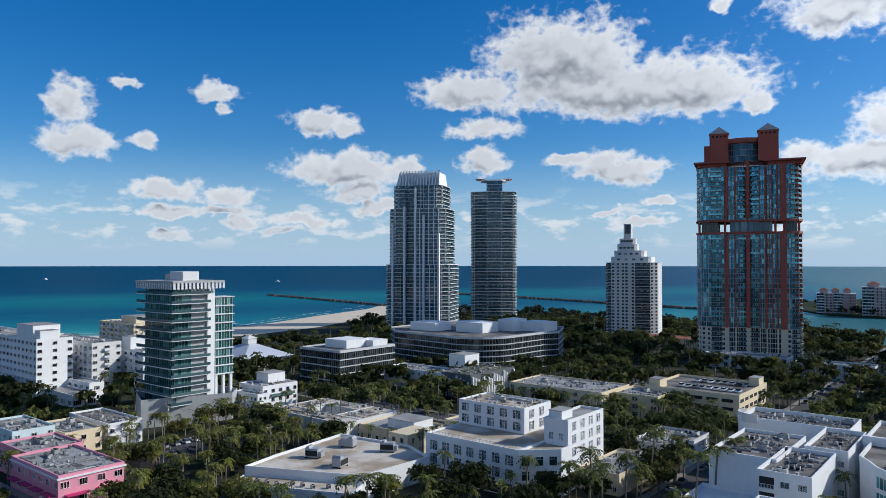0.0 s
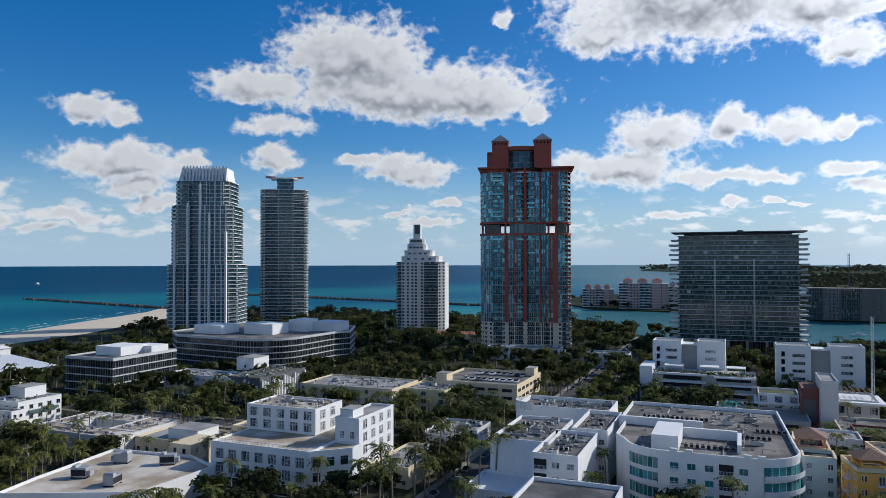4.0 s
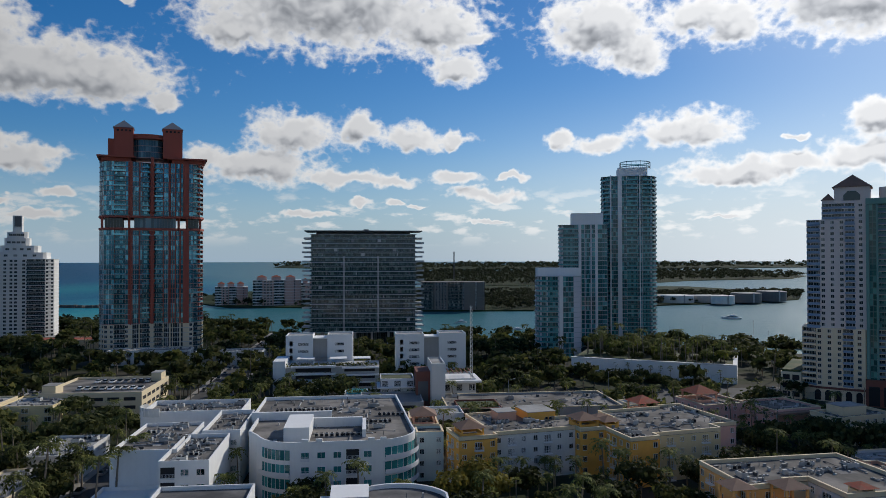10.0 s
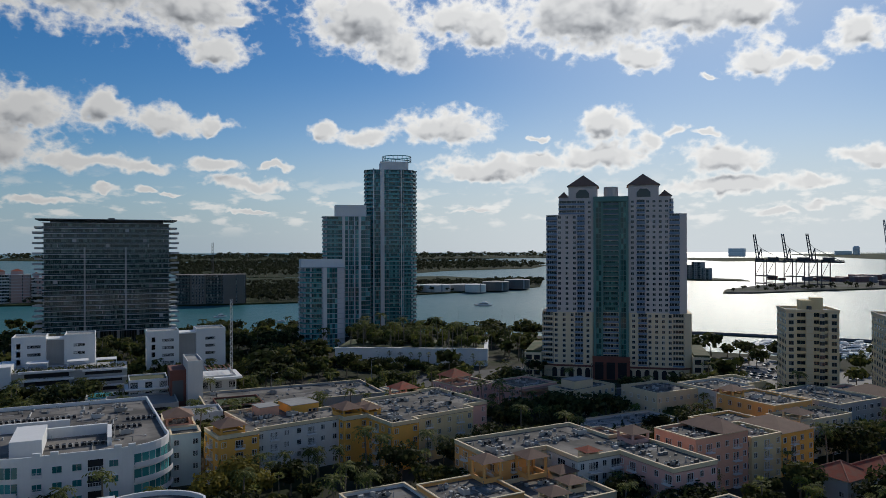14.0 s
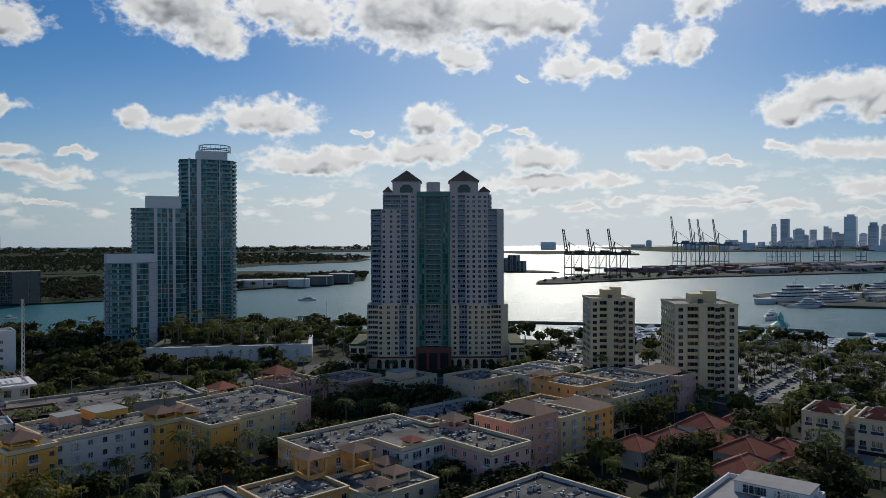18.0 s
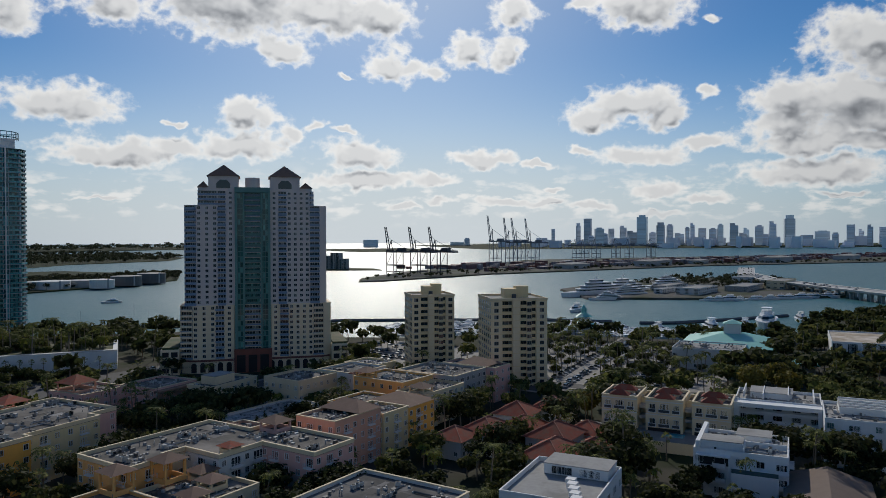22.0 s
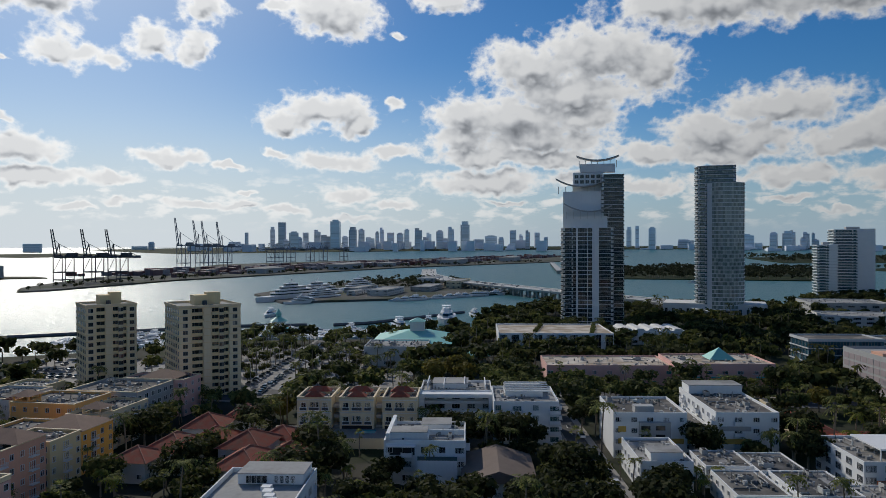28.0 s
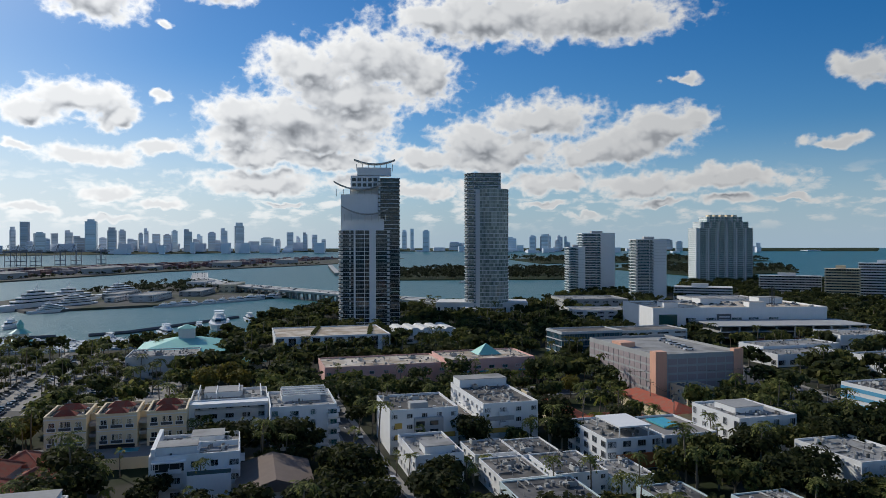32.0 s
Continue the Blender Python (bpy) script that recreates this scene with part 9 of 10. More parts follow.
island_flats(6.9, 870, 76, 33, 26, SHELL, None, "grey concrete apartment shell under construction", 9)
x, y, _ = polar(7.0, 885)
t = thing("tower_crane", "thin lattice tower crane mast over a building site", "crane", (x, y, 0.6))
part("mast", Shape().bar((-0.8, 0, 0), (-0.8, 0, 70), 0.35).bar((0.8, 0, 0), (0.8, 0, 70), 0.35), CRANEDK, t)
s = Shape()
for k in range(20):
    s.bar((-0.8, 0, k * 3.5), (0.8, 0, k * 3.5 + 3.5), 0.25)
part("lacing", s, CRANEDK, t)
for a, d, w, z in ((44.4, 1560, 26, 34), (45.0, 1540, 20, 22), (43.6, 1570, 18, 28)):
    island_flats(a, d, w, z, 18, CONC, None, "grey far apartment house on the point", 8)
island("low rocky point with houses in the bay", [(1020, 1120), (1110, 1000), (1150, 1060), (1130, 1170)])


# ---------------- causeway ----------------
DECK = [(590, -85), (690, -40), (770, 30), (880, 120), (1010, 225), (1180, 300), (1420, 360)]
s, rail, pier = Shape(), Shape(), Shape()
for (x0, y0), (x1, y1) in zip(DECK, DECK[1:]):
    d = Vector((x1 - x0, y1 - y0)).normalized()
    n = Vector((-d.y, d.x)) * 13
    s.faces([(x0 - n.x, y0 - n.y, 7), (x1 - n.x, y1 - n.y, 7), (x1 + n.x, y1 + n.y, 7), (x0 + n.x, y0 + n.y, 7), (x0 - n.x, y0 - n.y, 8.6), (x1 - n.x, y1 - n.y, 8.6), (x1 + n.x, y1 + n.y, 8.6),
             (x0 + n.x, y0 + n.y, 8.6)], [(0, 3, 2, 1), (4, 5, 6, 7), (0, 1, 5, 4), (2, 3, 7, 6)])
    for sg in (-1, 1):
        rail.bar((x0 + sg * n.x, y0 + sg * n.y, 9.2), (x1 + sg * n.x, y1 + sg * n.y, 9.2), 0.7)
bridge = thing("causeway_bridge", "long low concrete causeway bridge on many piers", "bridge")
part("deck", s, CONC, bridge)
tagged(part("railing", rail, OFFWHITE, bridge), kind="stuff")
pm = Shape().box(-0.9, 0.9, -11, -8, -3, 7).box(-0.9, 0.9, 8, 11, -3, 7).box(-0.9, 0.9, -1.5, 1.5, -3, 7).box(-1.2, 1.2, -12.5, 12.5, 5.6, 7).mesh("pier", [CONC])
for (x0, y0), (x1, y1) in zip(DECK, DECK[1:]):
    L = math.hypot(x1 - x0, y1 - y0)
    for i in range(int(L / 17)):
        k = i * 17 / L
        part("pier", pm, [], bridge, at=(x0 + (x1 - x0) * k, y0 + (y1 - y0) * k, 0), turn=math.degrees(math.atan2(y1 - y0, x1 - x0)))
s = Shape().box(-300, 300, -6, 6, 5, 6.2)
for i in range(40):
    s.box(-295 + i * 15, -293 + i * 15, -5, 5, -2, 5)
solid("causeway_bridge", s, CONC, "far low concrete road bridge across the bay", "bridge", at=(1760, 130, 0), turn=6)

# ---------------- jetties and breakwater ----------------
def rocks(label, pts, width, h, step=4.0):
    s = Shape()
    for (x0, y0), (x1, y1) in zip(pts, pts[1:]):
        L = math.hypot(x1 - x0, y1 - y0)
        for i in range(int(L / step)):
            for j in range(3):
                k = (i + far_rng.random()) * step / L
                x, y = x0 + (x1 - x0) * k + far_rng.uniform(-width, width) / 2, y0 + (y1 - y0) * k + far_rng.uniform(-width, width) / 2
                r = far_rng.uniform(0.5, 1.0) * step
                o = [(x + r * math.cos(q) * far_rng.uniform(0.7, 1.1), y + r * math.sin(q) * far_rng.uniform(0.7, 1.1)) for q in (0.3, 1.6, 2.9, 4.2, 5.4)]
                s.prism(o, -2, far_rng.uniform(0.5, 1.0) * h, top=[((a - x) * 0.6 + x, (b - y) * 0.6 + y) for a, b in o])
    return solid("jetty", s, ROCK, label, "jetty", kind="stuff")


rocks("long dark rock jetty running out to sea", [(-690, 750), (-1137, 867)], 7, 2.6, 5)
rocks("long dark rock jetty beside the channel", [(-342, 968), (-589, 1047), (-894, 1133)], 8, 3.0, 5)
BREAK = [(228, 532), (300, 463), (394, 398), (488, 276), (508, 225)]
BREAK2 = [(512, 205), (528, 184), (575, 158), (632, 128)]
for pts in (BREAK, BREAK2):
    s = Shape()
    for (x0, y0), (x1, y1) in zip(pts, pts[1:]):
        s.bar((x0, y0, -0.2), (x1, y1, -0.2), 2.0)
    solid("breakwater", s, DKCONC, "low dark concrete marina breakwater", "breakwater", kind="structure")


# ---------------- boats ----------------
YACHTS = {}


def yacht_parts(L):
    """Meshes of a motor yacht of length L along +y: hull, cabin, windows, flybridge."""
    if L in YACHTS:
        return YACHTS[L]
    b, h = L * 0.14, L * 0.085
    hull = Shape()
    prof = [(-0.5, 0.8), (-0.3, 1.0), (0.1, 1.0), (0.32, 0.7), (0.5, 0.03)]
    lo, up = [], []
    for k, w in prof:
        lo.append((w * b * 0.8, k * L * 0.94))
        up.append((w * b, k * L))
    o = lo + [(-x, y) for x, y in reversed(lo)]
    u = up + [(-x, y) for x, y in reversed(up)]
    hull.prism(o, -0.6, h, top=u)
    cab = Shape()
    c = [(b * 0.72, -0.30 * L), (b * 0.72, 0.08 * L), (b * 0.3, 0.24 * L), (-b * 0.3, 0.24 * L), (-b * 0.72, 0.08 * L), (-b * 0.72, -0.30 * L)]
    c2 = [(x * 0.85, y * 0.85 - 0.02 * L) for x, y in c]
    cab.prism(c, h, h + L * 0.075, top=c2)
    win = Shape().prism([(x * 1.02, y * 1.01) for x, y in c], h + L * 0.028, h + L * 0.056, top=[(x * 0.94, y * 0.93 - 0.01 * L) for x, y in c])
    fly = Shape()
    f = [(x * 0.7, y * 0.55 - 0.05 * L) for x, y in c]
    fly.prism(f, h + L * 0.075, h + L * 0.12, top=[(x * 0.9, y * 0.9) for x, y in f])
    fly.box(-b * 0.5, b * 0.5, -0.2 * L, 0.02 * L, h + L * 0.15, h + L * 0.158)
    for x in (-b * 0.45, b * 0.42):
        for y in (-0.19 * L, 0.0):
            fly.box(x, x + 0.1, y, y + 0.1, h + L * 0.12, h + L * 0.15)
    fly.bar((0, -0.1 * L, h + L * 0.158), (0, -0.12 * L, h + L * 0.24), 0.08)
    YACHTS[L] = (hull.mesh("hull", [HULL]), cab.mesh("cabin", [HULL]), win.mesh("cabin_window", [DARKGL]), fly.mesh("flybridge", [HULL]))
    return YACHTS[L]


def yacht(x, y, L, turn, label="white motor yacht moored at the marina", group="boats in the marina"):
    t = thing("motor_yacht", label, "boat", (x, y, -0.9 + lift(x, y)), turn, group=group)
    parts = yacht_parts(L)
    for n, me in zip(("hull", "cabin", "cabin_window", "flybridge"), parts):
        if n == "flybridge" and L < 13:
            continue
        part(n, me, [], t)
    return t


dock = Shape()
k = 0
for i in range(9):
    u = i / 8
    ax, ay = 352 + 70 * min(1, u * 2) + 26 * max(0, u * 2 - 1), 306 - 80 * min(1, u * 2) - 80 * max(0, u * 2 - 1)
    vx, vy = 0.86, 0.51
    L = 62 if i < 6 else 48
    dock.bar((ax, ay, -0.3), (ax + vx * L, ay + vy * L, -0.3), 1.3)
    for j in range(int(L / 5.2)):
        for sg in (-1, 1):
            if far_rng.random() < 0.1:
                continue
            Ly = far_rng.choice((9, 11, 13, 15, 18))
            px, py = ax + vx * (5 + j * 5.2) - vy * sg * (Ly * 0.5 + 1.5), ay + vy * (5 + j * 5.2) + vx * sg * (Ly * 0.5 + 1.5)
            yacht(px, py, Ly, math.degrees(math.atan2(vy, vx)) + (0 if sg > 0 else 180) + far_rng.uniform(-4, 4))
            k += 1
solid("dock", dock, CONC, "narrow concrete marina piers between the boats", "dock", kind="structure")
for x, y, L, tr, lab in ((505, 150, 36, 118, "large white motor yacht moored by the breakwater"), (560, 128, 52, 100, "very large white superyacht with stacked decks"), (600, 112, 30, 110, "large white motor yacht moored by the breakwater"),
                         (480, 178, 26, 130, "white motor yacht moored at the pier"), (530, 135, 30, 105, "white motor yacht moored at the pier")):
    yacht(x, y, L, tr, lab)
for a, d, L, tr in ((28.0, 800, 20, 60), (7.5, 700, 14, 120), (63.3, 640, 30, 100), (60.8, 660, 10, 80), (75.5, 800, 14, 90), (-52, 2400, 26, 80), (-68, 2900, 30, 90), (96, 1180, 16, 40), (20.0, 900, 12, 60), (88, 905, 16, 80), (12, 640, 10, 90)):
    x, y, _ = polar(a, d)
    yacht(x, y, L, tr, "white motor boat under way on open water", "boats under way")
for a, d, h in ((26, 560, 14), (29.5, 565, 18), (30.5, 560, 12), (23.6, 600, 9)):
    x, y, _ = polar(a, d)
    t = thing("sailing_boat", "moored sailing boat with bare mast", "boat", (x, y, -0.9), 40)
    part("hull", yacht_parts(11)[0], [], t)
    part("mast", Shape().tube((0, 0, 0.8), (0, 0, h), 0.1, 0.07, 6), METAL, t)
    part("boom", Shape().tube((0, 0, 2), (0, -4, 2.1), 0.07, 0.07, 6), METAL, t)


def superyacht(x, y, L, turn, label):
    t = thing("superyacht", label, "ship", (x, y, -0.9), turn, group="ships at the terminal island")
    b = L * 0.085
    o = [(b, -L / 2), (b, L * 0.22), (b * 0.5, L * 0.42), (0.2, L / 2), (-0.2, L / 2), (-b * 0.5, L * 0.42), (-b, L * 0.22), (-b, -L / 2)]
    part("hull", Shape().prism(o, -0.5, L * 0.06, top=[(p * 1.05, q * 1.02) for p, q in o]), HULL, t)
    z = L * 0.06
    for k, (y0, y1, w) in enumerate(((-0.42, 0.24, 0.92), (-0.36, 0.17, 0.84), (-0.26, 0.1, 0.7), (-0.14, 0.04, 0.5))):
        h = L * 0.032
        f = [(b * w, y0 * L), (b * w, y1 * L), (-b * w, y1 * L), (-b * w, y0 * L)]
        f = [f[0], (b * w, (y1 - 0.05) * L), (b * w * 0.5, y1 * L), (-b * w * 0.5, y1 * L), (-b * w, (y1 - 0.05) * L), f[3]]
        d = part("deck", Shape().prism(f, z, z + h), HULL, t)
        part("window_band", Shape().prism(inset(f, -0.06), z + h * 0.35, z + h * 0.75), DARKGL, d)
        part("deck_edge", Shape().prism(inset(f, -0.7), z + h, z + h + 0.25), HULL, d)
        z += h + 0.25
    part("mast", Shape().bar((0, -0.06 * L, z), (0, -0.08 * L, z + L * 0.07), 0.5).box(-1.5, 1.5, -0.085 * L, -0.07 * L, z + L * 0.04, z + L * 0.045), HULL, t)
    part("radar_dome", Shape().tube((1.2, -0.05 * L, z), (1.2, -0.05 * L, z + 1.6), 0.8, 0.6, 10), HULL, t)


for x, y, L, tr, lab in ((742, 352, 92, 70, "very large white superyacht with stacked decks moored at the island"), (800, 345, 84, 68, "very large white superyacht moored at the island"), (760, 322, 60, 66, "white superyacht moored at the island"),
                         (905, 330, 80, 74, "very large white superyacht moored at the island"), (700, 318, 40, 60, "white motor yacht moored off the island")):
    superyacht(x, y, L, tr, lab)
for k in range(16):
    u = k / 15
    yacht(745 + 150 * u + far_rng.uniform(-4, 4), 228 - 108 * u + far_rng.uniform(-6, 0), far_rng.choice((18, 22, 26)), far_rng.uniform(20, 60), "white boat moored along the island quay", "boats at the island quay")
for x0, x1, y0, y1, z, m in ((790, 860, 250, 275, 8, OFFWHITE), (870, 950, 220, 245, 7, CONC), (940, 1010, 195, 215, 11, CREAM), (830, 900, 300, 318, 7, CONC), (1030, 1090, 255, 280, 10, OFFWHITE), (790, 835, 290, 300, 6, OFFWHITE)):
    lowrise("harbour_shed", "low pale harbour office with flat roof on the island", x0, x1, y0, y1, z, 2, m, ROOFW, win=(4, 1.8, 7, "wide"), units=None, base=1.2)

# ---------------- cars and street furniture ----------------
def car_meshes():
    body = Shape()
    body.prism(rect(-0.88, 0.88, -2.2, 2.2), 0.28, 0.85, top=rect(-0.84, 0.84, -2.1, 2.12))
    cab = Shape().prism(rect(-0.8, 0.8, -1.7, 0.9), 0.85, 1.42, top=rect(-0.62, 0.62, -1.25, 0.35))
    roof = Shape().prism(rect(-0.63, 0.63, -1.27, 0.37), 1.42, 1.47)
    wheel = Shape().tube((-0.1, 0, 0), (0.1, 0, 0), 0.32, 0.32, 12)
    return body.mesh("body", [CARPAINT]), cab.mesh("cabin_glass", [DARKGL]), roof.mesh("roof", [CARPAINT]), wheel.mesh("wheel", [TYRE])


CAR = car_meshes()
car_rng = random.Random(4)


def car(x, y, turn, z=0.06):
    t = thing("car", "parked car with dark windows", "car", (x, y, z), turn, group="parked cars")
    for n, me in zip(("body", "cabin_glass", "roof"), CAR[:3]):
        part(n, me, [], t)
    for sx in (-0.82, 0.82):
        for sy in (-1.35, 1.35):
            part("wheel", CAR[3], [], t, at=(sx, sy, 0.32))


def car_stuff(spots):
    """Cars too many and too far off to count, as one object."""
    s = Shape()
    for x, y, a, z in spots:
        c, n = math.cos(radians(a)), math.sin(radians(a))

        def r(pts):
            return [(x + px * c - py * n, y + px * n + py * c) for px, py in pts]

        s.prism(r(rect(-0.88, 0.88, -2.2, 2.2)), z + 0.25, z + 0.85, 0, top=r(rect(-0.84, 0.84, -2.1, 2.1)))
        s.prism(r(rect(-0.8, 0.8, -1.7, 0.9)), z + 0.85, z + 1.44, 1, top=r(rect(-0.62, 0.62, -1.25, 0.35)))
    ob = new("parked_cars", s.mesh("parked_cars", [pbr("mixed_car_paint", (0.55, 0.55, 0.56), 0.3, metal=0.2, vary=0.05, island=0.5, other=(0.06, 0.065, 0.08)), DARKGL]))
    tagged(ob, "many parked cars of mixed colours in rows", "cars", kind="stuff")


for k in range(9):
    car(-113 + k * 2.9, 300, 0, 9.95)
for k in range(8):
    car(-112 + k * 2.9, 316, 180, 9.95)
for k in range(10):
    if car_rng.random() < 0.8:
        car(296 + k * 3.2, -128, car_rng.choice((0, 180)), 17.1)
for k in range(14):
    if car_rng.random() < 0.75:
        cx = 125 + k * 9 + car_rng.uniform(-1, 1)
        car(cx, -14.5 + (cx - 120) * 0.231 - 2.6, -77)
for k in range(14):
    if car_rng.random() < 0.75:
        car(-225 + (k % 2) * 10.5, 122 + (k // 2) * 3.7, 90)
far_spots = []
for row in range(6):
    for k in range(22):
        if car_rng.random() < 0.7:
            far_spots.append((282 + k * 5.0, 108 + row * 9 + (k * 0.9), car_rng.choice((12, 192)) + 0, 0.05))
for k in range(70):
    far_spots.append((230 + k * 4.7, -168 + car_rng.choice((-9.5, -6, 6, 9.5)), 90, 0.06))
for k in range(60):
    far_spots.append((-70 + car_rng.choice((-5.5, 5.5)), 110 + k * 8.2, 0, 0.06))
for k in range(40):
    far_spots.append((270 + k * 3.6 + 0, 136 + k * 0.8 + car_rng.choice((-4.5, 4.5)), 103, 0.06))
for k in range(50):
    far_spots.append((486 + car_rng.uniform(0, 38), -295 + car_rng.uniform(0, 100), car_rng.choice((0, 90)), 18.5))
for k in range(80):
    u = car_rng.random() * 5.99
    i = int(u)
    (x0, y0), (x1, y1) = DECK[i], DECK[i + 1]
    a = math.degrees(math.atan2(y1 - y0, x1 - x0))
    n = car_rng.choice((-8, -4, 4, 8))
    far_spots.append((x0 + (x1 - x0) * (u - i) - n * math.sin(radians(a)), y0 + (y1 - y0) * (u - i) + n * math.cos(radians(a)), a - 90, 8.6))
for k in range(40):
    far_spots.append((-180 + car_rng.uniform(0, 90), 340 + car_rng.choice((0, 6, 14, 20, 40, 46)), 0, 0.05))
for k in range(40):
    far_spots.append((50 + car_rng.uniform(0, 160), 300 + car_rng.choice((0, 6, 14, 20)), 0, 0.05))
for k in range(18):
    far_spots.append((-282 + k * 6.4, 70 + car_rng.choice((0, 6.2)), 90, 0.05))
for row in range(8):
    for k in range(16):
        if car_rng.random() < 0.6:
            far_spots.append((262 + row * 8.6 + (row % 2) * -2.6, 224 + k * 4.4, 90, 0.05))
car_stuff(far_spots)
solid("car_park", Shape().box(257, 334, 216, 299, 0.0, 0.04), PAVE, "sunlit paved car park beside the marina", "car park", kind="structure")
solid("car_park", Shape().prism([(-230, 119), (-209.5, 118), (-208, 148), (-231, 151)], 0.0, 0.04), ASPHALT, "asphalt car park with white bay lines", "car park", kind="structure")
# paler paving in place of asphalt, so its colour carries the sunlight
solid("car_park", Shape().prism([(276, 90), (345, 90), (352, 128), (408, 128), (400, 212), (284, 190)], 0.0, 0.04), PAVE, "car park under palms, paled to look like sunlit asphalt", "car park", kind="structure")
solid("car_park", Shape().box(40, 215, 296, 326, 0.0, 0.04), ASPHALT, "shaded asphalt car park", "car park", kind="structure")
solid("car_park", Shape().box(-185, -88, 335, 392, 0.0, 0.04), ASPHALT, "asphalt car park by the street", "car park", kind="structure")


def street_lamp(x, y, turn):
    t = thing("street_lamp", "tall grey street lamp with arm", "street lamp", (x, y, 0), turn, group="street lamps")
    part("pole", Shape().tube((0, 0, 0), (0, 0, 10.5), 0.14, 0.08, 8), METAL, t)
    part("arm", Shape().tube((0, 0, 10.4), (2.2, 0, 10.9), 0.06, 0.05, 6), METAL, t)
    part("lamp_head", Shape().box(1.9, 2.8, -0.15, 0.15, 10.8, 10.98), METAL, t)


for k in range(9):
    street_lamp(-60.5, 160 + k * 48, 180)
for k in range(6):
    street_lamp(280 + k * 22, 150 + k * 4, 90)
for k in range(8):
    street_lamp(240 + k * 40, -154, 90)
for x, y in ((60, 300), (110, 318), (150, 300), (190, 315), (30, 312)):
    street_lamp(x, y, 0)


def cypress(x, y, h):
    t = thing("cypress", "slim dark column cypress by a garden wing", "tree", (x, y, 0), group="column cypresses")
    part("trunk", Shape().tube((0, 0, 0), (0, 0, 1.2), 0.15, 0.12, 6), BARK, t)
    v, f = leaf_cloud(220, [((0, 0, h * 0.5), (0.7, 0.7, h * 0.48))], 0.28)
    part("crown", quads_mesh("crown", v, f, [LEAFDK]), [], t)


def utility_pole(x, y, turn):
    t = thing("utility_pole", "weathered wooden utility pole with crossarm", "utility pole", (x, y, 0), turn, group="utility poles")
    part("pole", Shape().tube((0, 0, 0), (0, 0, 12.2), 0.19, 0.13, 8), BARK, t)
    part("crossarm", Shape().box(-1.3, 1.3, -0.08, 0.08, 11.1, 11.3), BARK, t)
    for k in (-1.1, -0.4, 0.4, 1.1):
        part("insulator", Shape().tube((k, 0, 11.3), (k, 0, 11.55), 0.06, 0.05, 6), FRAMEW, t)
    part("transformer", Shape().tube((0.35, 0.2, 8.6), (0.35, 0.2, 9.7), 0.26, 0.26, 10), HVAC, t)


def pole_line(spots, turn):
    """Poles with three sagging wires between neighbours."""
    for x, y in spots:
        utility_pole(x, y, turn)
    c, n = math.cos(radians(turn)), math.sin(radians(turn))
    for (x0, y0), (x1, y1) in zip(spots, spots[1:]):
        for k in (-1.1, 0.4, 1.1):
            s = Shape()
            pts = []
            for i in range(9):
                u = i / 8
                pts.append((x0 + (x1 - x0) * u + k * c, y0 + (y1 - y0) * u + k * n, 11.55 - 3.2 * u * (1 - u)))
            ring = [(x + dx, y, z + dz) for x, y, z in pts for dx, dz in ((0.02, 0), (0, 0.02), (-0.02, 0), (0, -0.02))]
            s.faces(ring, [(4 * i + j, 4 * i + (j + 1) % 4, 4 * i + 4 + (j + 1) % 4, 4 * i + 4 + j) for i in range(8) for j in range(4)])
            solid("power_line", s, IRON, "thin black power line sagging between poles", "power line", group="power lines")


pole_line([(236, -97), (258, -97), (280, -97), (281.5, -120), (281.5, -146)], 45)
pole_line([(-240, 139), (-210, 139), (-181, 139)], 90)
pole_line([(136, 226), (136, 240), (158, 256), (190, 257), (222, 257)], 60)

# ---------------- trees ----------------
trng = np.random.default_rng(7)


def quads_mesh(name, v, f, mats, idx=None):
    """Mesh from numpy arrays of points and quads."""
    me = bpy.data.meshes.new(name)
    me.vertices.add(len(v))
    me.vertices.foreach_set("co", np.ascontiguousarray(v, dtype=np.float32).ravel())
    me.loops.add(f.size)
    me.loops.foreach_set("vertex_index", np.ascontiguousarray(f, dtype=np.int32).ravel())
    me.polygons.add(len(f))
    me.polygons.foreach_set("loop_start", np.arange(0, f.size, 4, dtype=np.int32))
    me.polygons.foreach_set("loop_total", np.full(len(f), 4, dtype=np.int32))
    for m in mats:
        me.materials.append(m)
    if idx is not None:
        me.polygons.foreach_set("material_index", np.ascontiguousarray(idx, dtype=np.int32))
    me.update(calc_edges=True)
    return me


